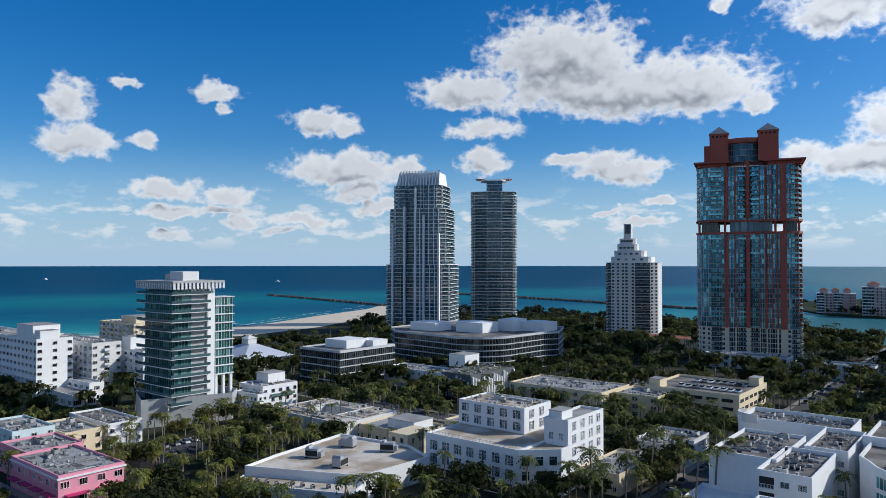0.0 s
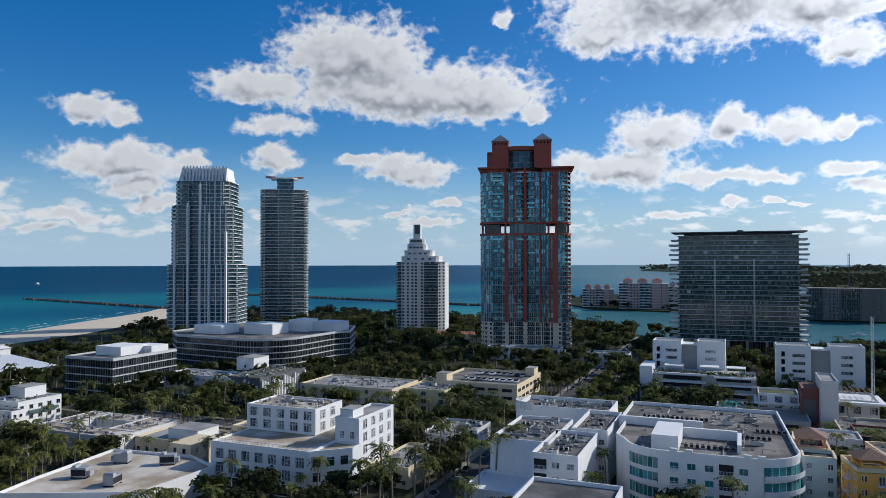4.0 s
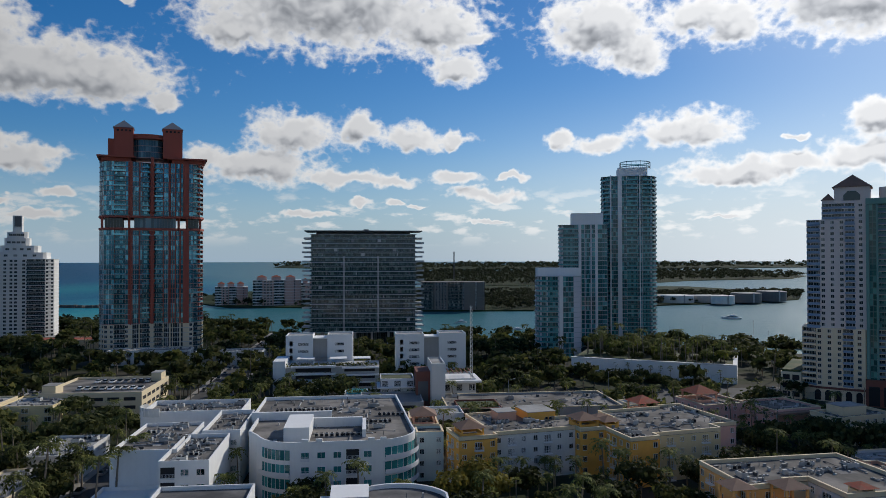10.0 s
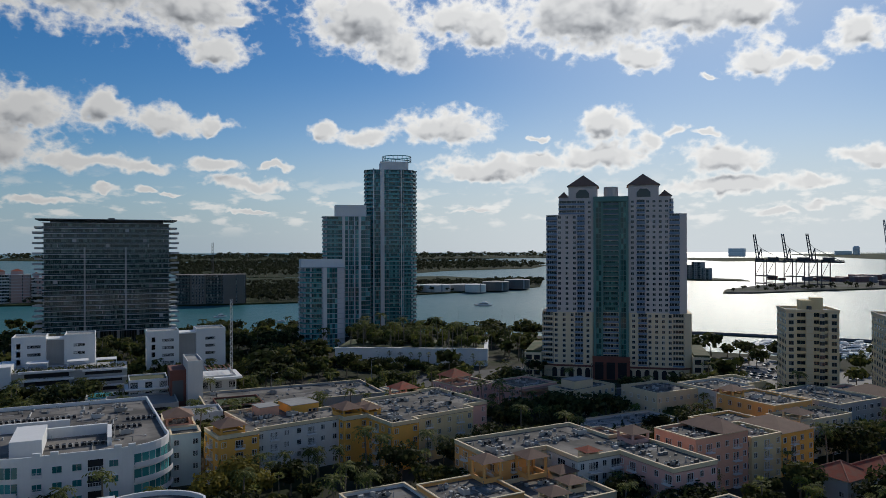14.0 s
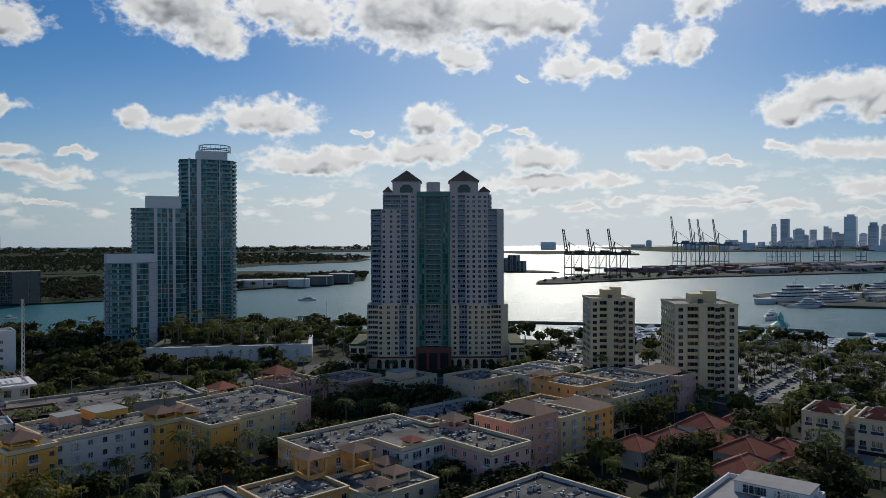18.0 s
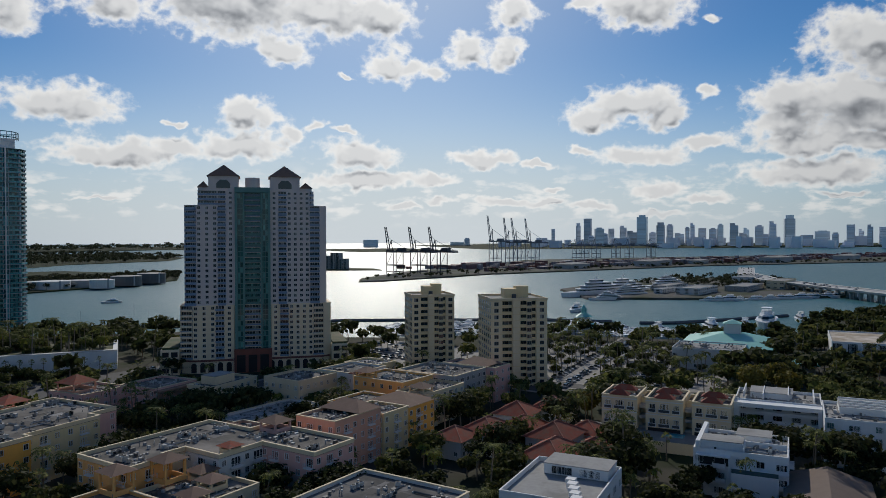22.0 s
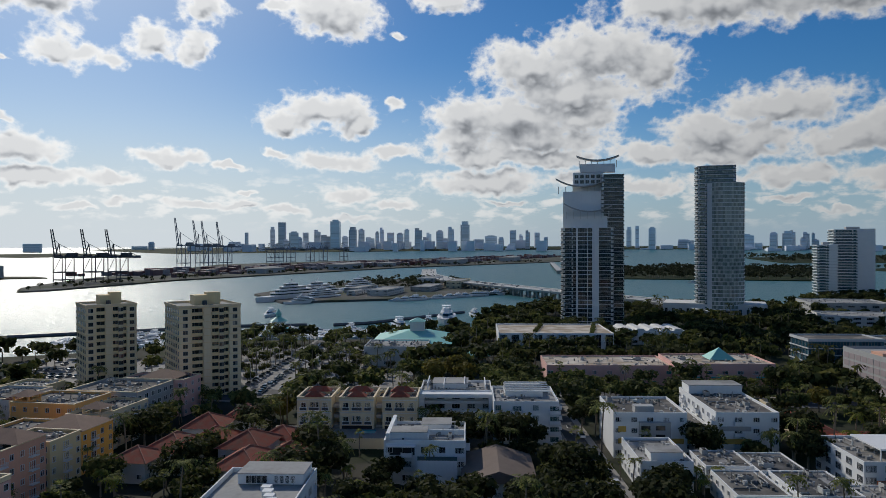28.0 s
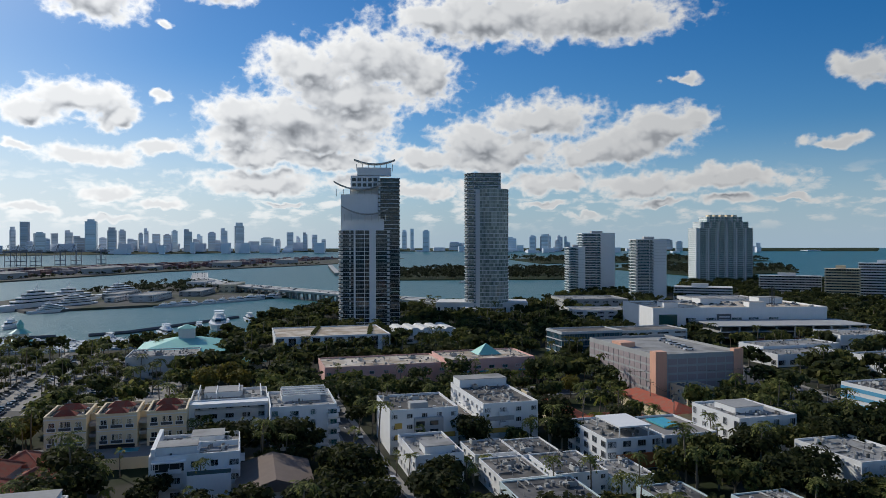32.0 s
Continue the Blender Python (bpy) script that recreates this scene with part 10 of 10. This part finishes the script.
def leaf_cloud(n, lobes, size):
    """Leaf clumps as small tilted quads, spread through the outer part of several lobes (centre, radii)."""
    out = []
    vol = np.array([l[1][0] * l[1][1] * l[1][2] for l in lobes]) ** 0.67
    counts = (n * vol / vol.sum()).astype(int) + 1
    for (c, r), k in zip(lobes, counts):
        d = trng.normal(size=(k, 3))
        d /= np.linalg.norm(d, axis=1)[:, None]
        rad = trng.uniform(0.5, 1.0, (k, 1)) ** 0.6 * trng.choice([0.92, 1.0, 1.13], (k, 1), p=[0.4, 0.4, 0.2])
        p = np.array(c) + d * np.array(r) * rad
        nrm = d + trng.normal(size=(k, 3)) * 0.55 + np.array([0, 0, 0.35])
        nrm /= np.linalg.norm(nrm, axis=1)[:, None]
        t = np.cross(nrm, trng.normal(size=(k, 3)))
        t /= np.linalg.norm(t, axis=1)[:, None]
        b = np.cross(nrm, t)
        s = size * trng.uniform(0.5, 1.25, (k, 1))
        out.append(np.stack([p - t * s - b * s * 0.6, p + t * s * 0.9 - b * s * 0.7, p + t * s + b * s * 0.6, p - t * s * 0.8 + b * s * 0.7], 1))
    v = np.concatenate(out).reshape(-1, 3)
    return v, np.arange(len(v)).reshape(-1, 4)


def limbs(height, spread_, k):
    """Tapered trunk with limbs, as quads."""
    s = Shape()
    s.tube((0, 0, 0), (0.1, 0.05, height * 0.38), 0.32, 0.2, 7)
    tips = []
    for i in range(k):
        a = 2 * math.pi * i / k + trng.uniform(-0.4, 0.4)
        e = (math.cos(a) * spread_ * trng.uniform(0.4, 0.7), math.sin(a) * spread_ * trng.uniform(0.4, 0.7), height * trng.uniform(0.55, 0.78))
        s.tube((0.1, 0.05, height * 0.36), e, 0.16, 0.05, 5)
        tips.append(e)
    return s, tips


def broad_tree(height, radius, n, size, k=6):
    s, tips = limbs(height, radius, k)
    lobes = [((x, y, z + 0.4), (radius * trng.uniform(0.38, 0.55), radius * trng.uniform(0.38, 0.55), height * trng.uniform(0.14, 0.22))) for x, y, z in tips]
    lobes.append(((0, 0, height * 0.76), (radius * 0.6, radius * 0.6, height * 0.22)))
    for i in range(5):
        a, q = trng.uniform(0, 6.28), trng.uniform(0.3, 0.75)
        lobes.append(((math.cos(a) * radius * q, math.sin(a) * radius * q, height * trng.uniform(0.5, 0.85)), (radius * 0.28, radius * 0.28, height * 0.12)))
    return s, leaf_cloud(n, lobes, size)


def palm_crown(z, lean, n=17, length=3.4, droop=1.0):
    """Feather palm crown: fronds that arch and droop, each with two rows of leaflets."""
    out = []
    for i in range(n):
        a = 2 * math.pi * i / n + trng.uniform(-0.2, 0.2)
        up = trng.uniform(-0.15, 1.0)
        L = length * trng.uniform(0.85, 1.1)
        ca, sa = math.cos(a), math.sin(a)
        pts = []
        for j in range(7):
            u = j / 6
            r = L * u * (1 - 0.18 * u * (1 - up))
            h = up * L * 0.62 * u - droop * L * (0.62 + 0.25 * (1 - up)) * u * u
            pts.append(np.array([lean[0] + ca * r, lean[1] + sa * r, z + h]))
        side = np.array([-sa, ca, 0])
        for j in range(6):
            p, q = pts[j], pts[j + 1]
            w = 0.62 * math.sin(math.pi * (0.12 + 0.80 * (j + 0.5) / 6))
            for sg in (-1, 1):
                tip = side * sg * w + np.array([0, 0, -0.42 * w]) + (q - p) * 0.35
                out.append([p, p + (q - p) * 0.72, p + (q - p) * 0.62 + tip, p + (q - p) * 0.12 + tip * 0.9])
    v = np.array(out).reshape(-1, 3)
    return v, np.arange(len(v)).reshape(-1, 4)


def fan_crown(z, n=26, length=1.7):
    """Cabbage palm: a round head of stiff fans."""
    out = []
    for i in range(n):
        d = trng.normal(size=3)
        d[2] = abs(d[2]) * 0.9 - 0.35
        d /= np.linalg.norm(d)
        t = np.cross(d, [0, 0, 1.0])
        t /= np.linalg.norm(t) + 1e-6
        c = np.array([0, 0, z]) + d * length * 0.55
        for k in range(4):
            a = -0.9 + 0.6 * k
            w = d * math.cos(a) + t * math.sin(a)
            w2 = d * math.cos(a + 0.42) + t * math.sin(a + 0.42)
            out.append([c, c + w * 0.75, c + (w + w2) * 0.55 + np.array([0, 0, -0.12]), c + w2 * 0.6])
    v = np.array(out).reshape(-1, 3)
    return v, np.arange(len(v)).reshape(-1, 4)


def quads_of(shape):
    """Points and quads of a Shape; other faces are made quads by doubling a corner."""
    v = np.array(shape.v, dtype=float)
    f = []
    for q in shape.f:
        if len(q) == 4:
            f.append(q)
        elif len(q) == 3:
            f.append((q[0], q[1], q[2], q[2]))
    return v, np.array(f)


def palm_trunk(h, lean):
    s = Shape()
    p = (0, 0, 0)
    for k in range(4):
        u0, u1 = k / 4, (k + 1) / 4
        s.tube((lean[0] * u0 * u0, lean[1] * u0 * u0, h * u0), (lean[0] * u1 * u1, lean[1] * u1 * u1, h * u1), 0.24 - 0.08 * u0, 0.24 - 0.08 * u1, 6)
    s.tube((lean[0], lean[1], h), (lean[0], lean[1], h + 0.7), 0.2, 0.1, 6)
    return s


# templates: (name, label, category, trunk shape, crown arrays, leaf material)
TREES = []
for hgt, rad, mat_, nm in ((8.5, 4.6, LEAF, "green"), (10.5, 5.6, LEAFDK, "dark green"), (6.5, 3.8, LEAF, "green"), (9.0, 4.6, LEAFDK, "dark green")):
    tr, cr = broad_tree(hgt, rad, 1500, 0.33, 9)
    TREES.append(("tree", nm + " broadleaf tree with dense uneven crown", tr, cr, mat_))
PALMS = []
for h, ln, L in ((9.5, (0.5, 0.2), 3.3), (12.0, (-0.4, 0.6), 3.5), (7.0, (0.2, -0.3), 3.0)):
    PALMS.append(("palm", "tall feather palm with arching fronds", palm_trunk(h, ln), palm_crown(h + 0.6, ln, 18, L), FROND))
PALMS.append(("palm", "yellowing feather palm with arching fronds", palm_trunk(6.0, (0.3, 0.2)), palm_crown(6.5, (0.3, 0.2), 20, 3.0), FRONDYEL))
PALMS.append(("palm", "cabbage palm with round head of stiff fans", palm_trunk(7.5, (0.1, 0.0)), fan_crown(7.9), FROND))


def tree_objects(kinds):
    made = []
    for name, label, tr, (v, f), m in kinds:
        made.append((name, label, tr.mesh("trunk", [BARK]), quads_mesh("crown", v, f, [m])))
    return made


TREE_MESH, PALM_MESH = tree_objects(TREES), tree_objects(PALMS)


def plant(kind, x, y, size, turn, group, z=0.0):
    name, label, trunk, crown = kind
    t = thing(name, label, "tree", (x, y, z), turn, group=group)
    t.scale = (size, size, size)
    part("trunk", trunk, [], t)
    part("crown", crown, [], t)


def grove(name, label, spots, kinds, keep=1.0):
    """Many trees as one object: spots are x, y, size, kind, z."""
    vs, fs, ms, n = [], [], [], 0
    mats = [BARK]
    cache = []
    for _, _, tr, (v, f), m in kinds:
        tv, tf = quads_of(tr)
        if m not in mats:
            mats.append(m)
        tf = tf[:9] if keep < 0.1 else tf[:36] if keep < 0.5 else tf
        k = max(24, int(len(f) * keep))
        sel = np.sort(trng.permutation(len(f))[:k])
        cv = v.reshape(-1, 4, 3)[sel]
        if keep < 0.8:
            c = cv.mean(1, keepdims=True)
            cv = c + (cv - c) * min(4.0, (1 / keep) ** 0.47)
        cache.append((tv, tf, cv.reshape(-1, 3), np.arange(k * 4).reshape(-1, 4), mats.index(m)))
    for x, y, s, k, z in spots:
        tv, tf, cv, cf, mi = cache[int(k) % len(cache)]
        a = trng.uniform(0, 2 * math.pi)
        R = np.array([[math.cos(a), -math.sin(a), 0], [math.sin(a), math.cos(a), 0], [0, 0, 1]]) * s
        for v, f, m in ((tv, tf, 0), (cv, cf, mi)):
            vs.append(v @ R.T + np.array([x, y, z]))
            fs.append(f + n)
            ms.append(np.full(len(f), m))
            n += len(v)
    if not vs:
        return
    ob = new(name, quads_mesh(name, np.concatenate(vs), np.concatenate(fs), mats, np.concatenate(ms)))
    tagged(ob, label, "trees", kind="stuff")


def blocked(x, y, r=2.2):
    for x0, x1, y0, y1 in FOOT:
        if x0 - r < x < x1 + r and y0 - r < y < y1 + r:
            return True
    for x0, y0, x1, y1, h in ROADS:
        d = np.array([x1 - x0, y1 - y0])
        u = np.clip(((x - x0) * d[0] + (y - y0) * d[1]) / (d @ d), 0, 1)
        if math.hypot(x - x0 - d[0] * u, y - y0 - d[1] * u) < h * 0.6:
            return True
    return False


def inside(x, y, poly):
    c = False
    for (x0, y0), (x1, y1) in zip(poly, poly[1:] + poly[:1]):
        if (y0 > y) != (y1 > y) and x < (x1 - x0) * (y - y0) / (y1 - y0) + x0:
            c = not c
    return c


def scatter(n, ok, bounds, gap, clear=2.2):
    """Random places that keep a distance from one another and stay off buildings and roads."""
    grid, out = set(), []
    x0, x1, y0, y1 = bounds
    for _ in range(n * 6):
        x, y = trng.uniform(x0, x1), trng.uniform(y0, y1)
        c = (int(x / gap), int(y / gap))
        if c in grid or not ok(x, y) or blocked(x, y, clear):
            continue
        grid.add(c)
        out.append((x, y))
        if len(out) >= n:
            break
    return out


def in_view(x, y, d0, d1, a0=-76, a1=130):
    d, a = math.hypot(x, y), math.degrees(math.atan2(x, y))
    return d0 < d < d1 and a0 < a < a1


LAND_IN = [(x * 0.985, y * 0.985) for x, y in MAIN]
OPEN = []            # open ground such as car parks: x0, x1, y0, y1


def open_ground(x, y):
    d, a = math.hypot(x, y), math.degrees(math.atan2(x, y))
    if a < -46 and d > 560 or 15 < a < 30 and 318 < d < 392 and trng.random() < 0.8 or 30 < a < 46 and 300 < d < 345 and trng.random() < 0.8:
        return True
    if 240 < x < 292 and 60 < y < 150 and trng.random() < 0.6:
        return True
    return any(x0 < x < x1 and y0 < y < y1 for x0, x1, y0, y1 in OPEN) and trng.random() < 0.9


FOOT += [(284, 313, 56, 80), (16, 35, 172, 189), (280, 291, -80, -68)]
OPEN += [(-231, -208, 118, 151), (284, 408, 88, 212), (256, 335, 215, 300), (60, 200, 300, 318), (-180, -95, 345, 385)]
near = scatter(1700, lambda x, y: in_view(x, y, 95, 330) and inside(x, y, LAND_IN) and not open_ground(x, y), (-340, 340, -260, 340), 4.2, 1.3)
near.sort(key=lambda p: math.hypot(*p))
tn = pn = 0
rest_t, rest_p, mid_t, mid_p = [], [], [], []
for x, y in near:
    a = math.degrees(math.atan2(x, y))
    palm = trng.random() < (0.55 if a < 30 else 0.3)
    s = float(trng.uniform(0.7, 1.15)) * (1.15 if a > 62 else 1.0)
    if not palm and blocked(x, y, 3.0):
        palm, s = True, s * 0.8
    if palm:
        k = int(trng.integers(0, 5))
        if pn < 92:
            plant(PALM_MESH[k], x, y, s, float(trng.uniform(0, 360)), "palms between the houses")
            pn += 1
        else:
            rest_p.append((x, y, s, k, 0))
    else:
        k = int(trng.integers(0, 4))
        if tn < 120:
            plant(TREE_MESH[k], x, y, s, float(trng.uniform(0, 360)), "trees between the houses")
            tn += 1
        else:
            rest_t.append((x, y, s, k, 0))
mid = scatter(3400, lambda x, y: in_view(x, y, 320, 720, -78, 132) and inside(x, y, LAND_IN) and not open_ground(x, y), (-720, 720, -480, 720), 5.6, 1.6)
for x, y in mid:
    if trng.random() < 0.4:
        mid_p.append((x, y, float(trng.uniform(0.8, 1.15)), int(trng.integers(0, 5)), 0))
    else:
        mid_t.append((x, y, float(trng.uniform(0.85, 1.3)), int(trng.integers(0, 4)), 0))
edge = scatter(1100, lambda x, y: in_view(x, y, 700, 1350, 84, 132) and inside(x, y, LAND_IN), (300, 1300, -1000, 100), 8.0, 1.6)
for x, y in edge:
    mid_t.append((x, y, float(trng.uniform(0.7, 1.1)), int(trng.integers(0, 4)), 0))
near_t = [p for p in rest_t if math.hypot(p[0], p[1]) < 250]
grove("grove", "dense mixed green trees between the near streets", near_t, TREES, 0.45)
grove("grove", "dense mixed green trees between the streets", [p for p in rest_t if p not in near_t], TREES, 0.2)
grove("palm_grove", "dense stands of green palms between the near streets", rest_p, PALMS, 0.9)
grove("grove", "dense mixed green trees of the streets further off", mid_t, TREES, 0.06)
grove("palm_grove", "dense stands of green palms of the streets further off", mid_p, PALMS, 0.25)


deck_turn = pose(144, 358, 0, 0, 0, -40)
spots = []
for _ in range(70):
    p = deck_turn @ Vector((float(trng.uniform(-38, 36)), float(trng.uniform(4, 38)), 7.6))
    spots.append((p.x, p.y, float(trng.uniform(0.9, 1.35)), int(trng.integers(0, 5)), p.z))
grove("palm_grove", "palms planted on a garage roof deck", spots, PALMS, 0.9)
spots = []
for _ in range(46):
    p = deck_turn @ Vector((float(trng.uniform(-39, 37)), float(trng.uniform(6, 38)), 8.6))
    spots.append((p.x, p.y, float(trng.uniform(0.55, 0.85)), int(trng.integers(0, 4)), p.z - 2))
for _ in range(60):
    p = deck_turn @ Vector((float(trng.uniform(-44, 42)), float(trng.uniform(-24, -9)), -1.5))
    spots.append((p.x, p.y, float(trng.uniform(0.55, 0.8)), int(trng.integers(0, 4)), p.z))
grove("grove", "dark trees round and on a planted garage deck", spots, TREES, 0.5)
spots = []
for k in range(14):
    p = deck_turn @ Vector((-38 + k * 5.8 + float(trng.uniform(-1, 1)), -4.5, 0))
    spots.append((p.x, p.y, float(trng.uniform(0.75, 0.9)), 4, 0))
grove("palm_grove", "row of cabbage palms along a white garage wall", spots, PALMS, 0.8)
# low growth round the ocean-side car park, leaf colours lightened to look sunlit
OLIVE = leaf_mat("sunlit_olive_leaf", (0.115, 0.125, 0.035), (0.190, 0.165, 0.050))
spots = []
for _ in range(900):
    x, y = float(trng.uniform(-240, -150)), float(trng.uniform(96, 168))
    if not blocked(x, y, 1.0) and not (-231 < x < -208 and 118 < y < 151) and not inside(x, y, [(-174, 119), (-150, 100), (-150, 168), (-174, 168)]):
        spots.append((x, y, float(trng.uniform(0.6, 0.95)), int(trng.choice([3, 3, 0, 1])), 0))
    if len(spots) > 90:
        break
grove("palm_grove", "yellow-green feather palms round a car park", spots, [(n, l, tr, cr, m if i == 3 else FRONDLT) for i, (n, l, tr, cr, m) in enumerate(PALMS)], 1.0)
grove("grove", "rounded olive-green sunlit trees by a market hall", [(-159.3, 111.6, 0.95, 0, -1.5), (-164.3, 107.6, 0.8, 2, -1.5), (-153.3, 108.6, 0.8, 1, -1.5), (-184.4, 102.0, 0.75, 1, -1.5), (-236, 140, 0.8, 0, -1), (-237, 152, 0.9, 1, -1), (-226, 158, 0.9, 2, -1), (-214, 160, 0.85, 3, -1)],
      [(n, l, tr, cr, OLIVE) for n, l, tr, cr, _ in TREES], 1.0)
# tall palms of the street and before the warm terrace
for x, y, r in ((-94, 207, 1.1), (-82, 197, 1.2), (-77, 198, 1.15), (-78, 178, 1.25), (-79, 171, 1.3), (-62, 173, 1.3), (-61, 184, 1.25), (-79, 205, 1.15), (-61, 197, 1.2), (-62, 210, 1.2), (-79, 187, 1.3), (-108, 228, 1.1), (-80, 160, 1.3), (-79.5, 152, 1.35), (-62, 162, 1.3), (-84, 163, 1.2), (-88, 158, 1.25), (-61, 222, 1.15), (-79, 240, 1.1), (-62, 236, 1.1)):
    plant(PALM_MESH[int(trng.integers(0, 3))], x, y, r, float(trng.uniform(0, 360)), "tall palms along the street")
for x, y in ((31, 199), (34, 191), (37, 184), (44, 181), (50, 198), (50, 189), (54, 180), (68, 184), (86, 186), (33, 181), (41, 189), (47, 184)):
    plant(PALM_MESH[int(trng.integers(0, 3))], x, y, float(trng.uniform(0.75, 1.0)), float(trng.uniform(0, 360)), "palms before the warm terrace")
# cabbage palms in the bays of the marina car park
spots = [(float(x + trng.uniform(-1.2, 1.2)), float(y + (x - 285) * 0.18 + trng.uniform(-1, 1)), float(trng.uniform(0.9, 1.2)), int(trng.choice([0, 1, 2, 4])), -1.0)
         for x in np.arange(290, 404, 7.4) for y in np.arange(88, 196, 7.6) if trng.random() < 0.9 and not blocked(x, y + (x - 285) * 0.18, 1.0)]
grove("palm_grove", "palms between the bays of the marina car park", spots[::2], PALMS, 1.0)
grove("grove", "small dark round trees between the bays of the marina car park", [(x, y, r * 0.5, k, 0) for x, y, r, k, z in spots[1::2]], TREES, 0.5)


def far_wood(label, poly, n, size, keep=0.02):
    xs, ys = [p[0] for p in poly], [p[1] for p in poly]
    spots = []
    for _ in range(n * 5):
        x, y = trng.uniform(min(xs), max(xs)), trng.uniform(min(ys), max(ys))
        if inside(x, y, poly):
            spots.append((x, y, float(trng.uniform(0.7, 1.2)) * size, int(trng.integers(0, 4)), far_rise(math.hypot(x, y))))
        if len(spots) >= n:
            break
    grove("wood", label, spots, [(n, l, tr, cr, MANGROVE) for n, l, tr, cr, _ in TREES], keep)


far_wood("dense dark green trees of the residential island", [(x * 1.015, y * 1.015) for x, y in FISHER if y < 1300] + [(500, 1300), (0, 1300)], 2300, 1.0, 0.02)
far_wood("dark wooded key on the horizon", VIRGINIA, 2200, 1.6, 0.016)
far_wood("dark low woods on the horizon", [(-500, 3900), (100, 3500), (900, 3500), (2300, 3300), (2500, 3700), (600, 4300), (-500, 4300)], 800, 2.6, 0.016)
far_wood("dark wooded harbour shore", [(790, 750), (830, 735), (1073, 722), (1320, 650), (1720, 530), (2300, 200), (2320, 225), (1740, 560), (1330, 680), (1080, 752), (850, 775)], 420, 1.0, 0.02)
far_wood("green trees of the bay island", [(x * 1.01, y) for x, y in STAR], 700, 1.2, 0.02)
far_wood("green trees of the bay island", [(1390, -600), (1510, -900), (1900, -1100), (2100, -800), (1800, -570)], 400, 1.4, 0.02)
far_wood("green trees of the far bay island", [(2300, -500), (2500, -1400), (3100, -1500), (3000, -500)], 400, 2.0, 0.016)
far_wood("green trees on the terminal island", [(940, 260), (1000, 190), (1180, 255), (1185, 325), (1110, 380), (960, 400)], 160, 0.9, 0.02)
far_wood("dark sea grape and palm park behind the beach", [(-500, 520), (-545, 600), (-590, 690), (-640, 740), (-480, 775), (-270, 712), (-150, 685), (-95, 630), (-190, 560), (-300, 620), (-400, 600)], 420, 0.9, 0.03)

# ---------------- small planting ----------------
for k in range(8):
    cypress(140 + k * 4.2, 184.5 - (k % 2) * 1.2, 6.0 + (k % 3) * 0.8)
# hedges and shrubs on the planted terraces
for x0, x1, y0, z in ((-37, 4, 333.5, 12.4), (-36, -16, 332, 8.9), (-8, 22, 299, 6.4), (36, 49, 265, 6.4), (410, 448, 8, 10.9), (410, 448, 40, 10.9)):
    lob = [((x, y0 + 2, z + 0.6), (1.8, 1.4, 1.2)) for x in np.arange(x0 + 1.5, x1, 2.6)]
    v, f = leaf_cloud(int(len(lob) * 60), lob, 0.32)
    ob = new("hedge", quads_mesh("hedge", v, f, [LEAF]))
    tagged(ob, "loose green hedge in a roof planter", "hedge", kind="stuff")
for x, y, s in ((228, 110, 1.0), (308, 66, 1.35), (299, 60, 1.2), (297, 73, 1.35), (21, 178, 1.0), (28, 184, 1.1), (31, 177, 1.0), (292, 30, 0.7), (285, -74, 1.0)):
    v, f = leaf_cloud(760, [((0, 0, 6.5), (4.2, 4.2, 3.0)), ((2.5, 1, 5.5), (2.8, 2.8, 2.2)), ((-2.5, -1, 5.5), (2.8, 2.8, 2.2))], 0.5)
    t = thing("tree", "yellow autumn-coloured broadleaf tree", "tree", (x, y, 0))
    t.scale = (s, s, s)
    part("trunk", limbs(8, 3, 5)[0], BARK, t)
    part("crown", quads_mesh("crown", v, f, [LEAFYEL]), [], t)
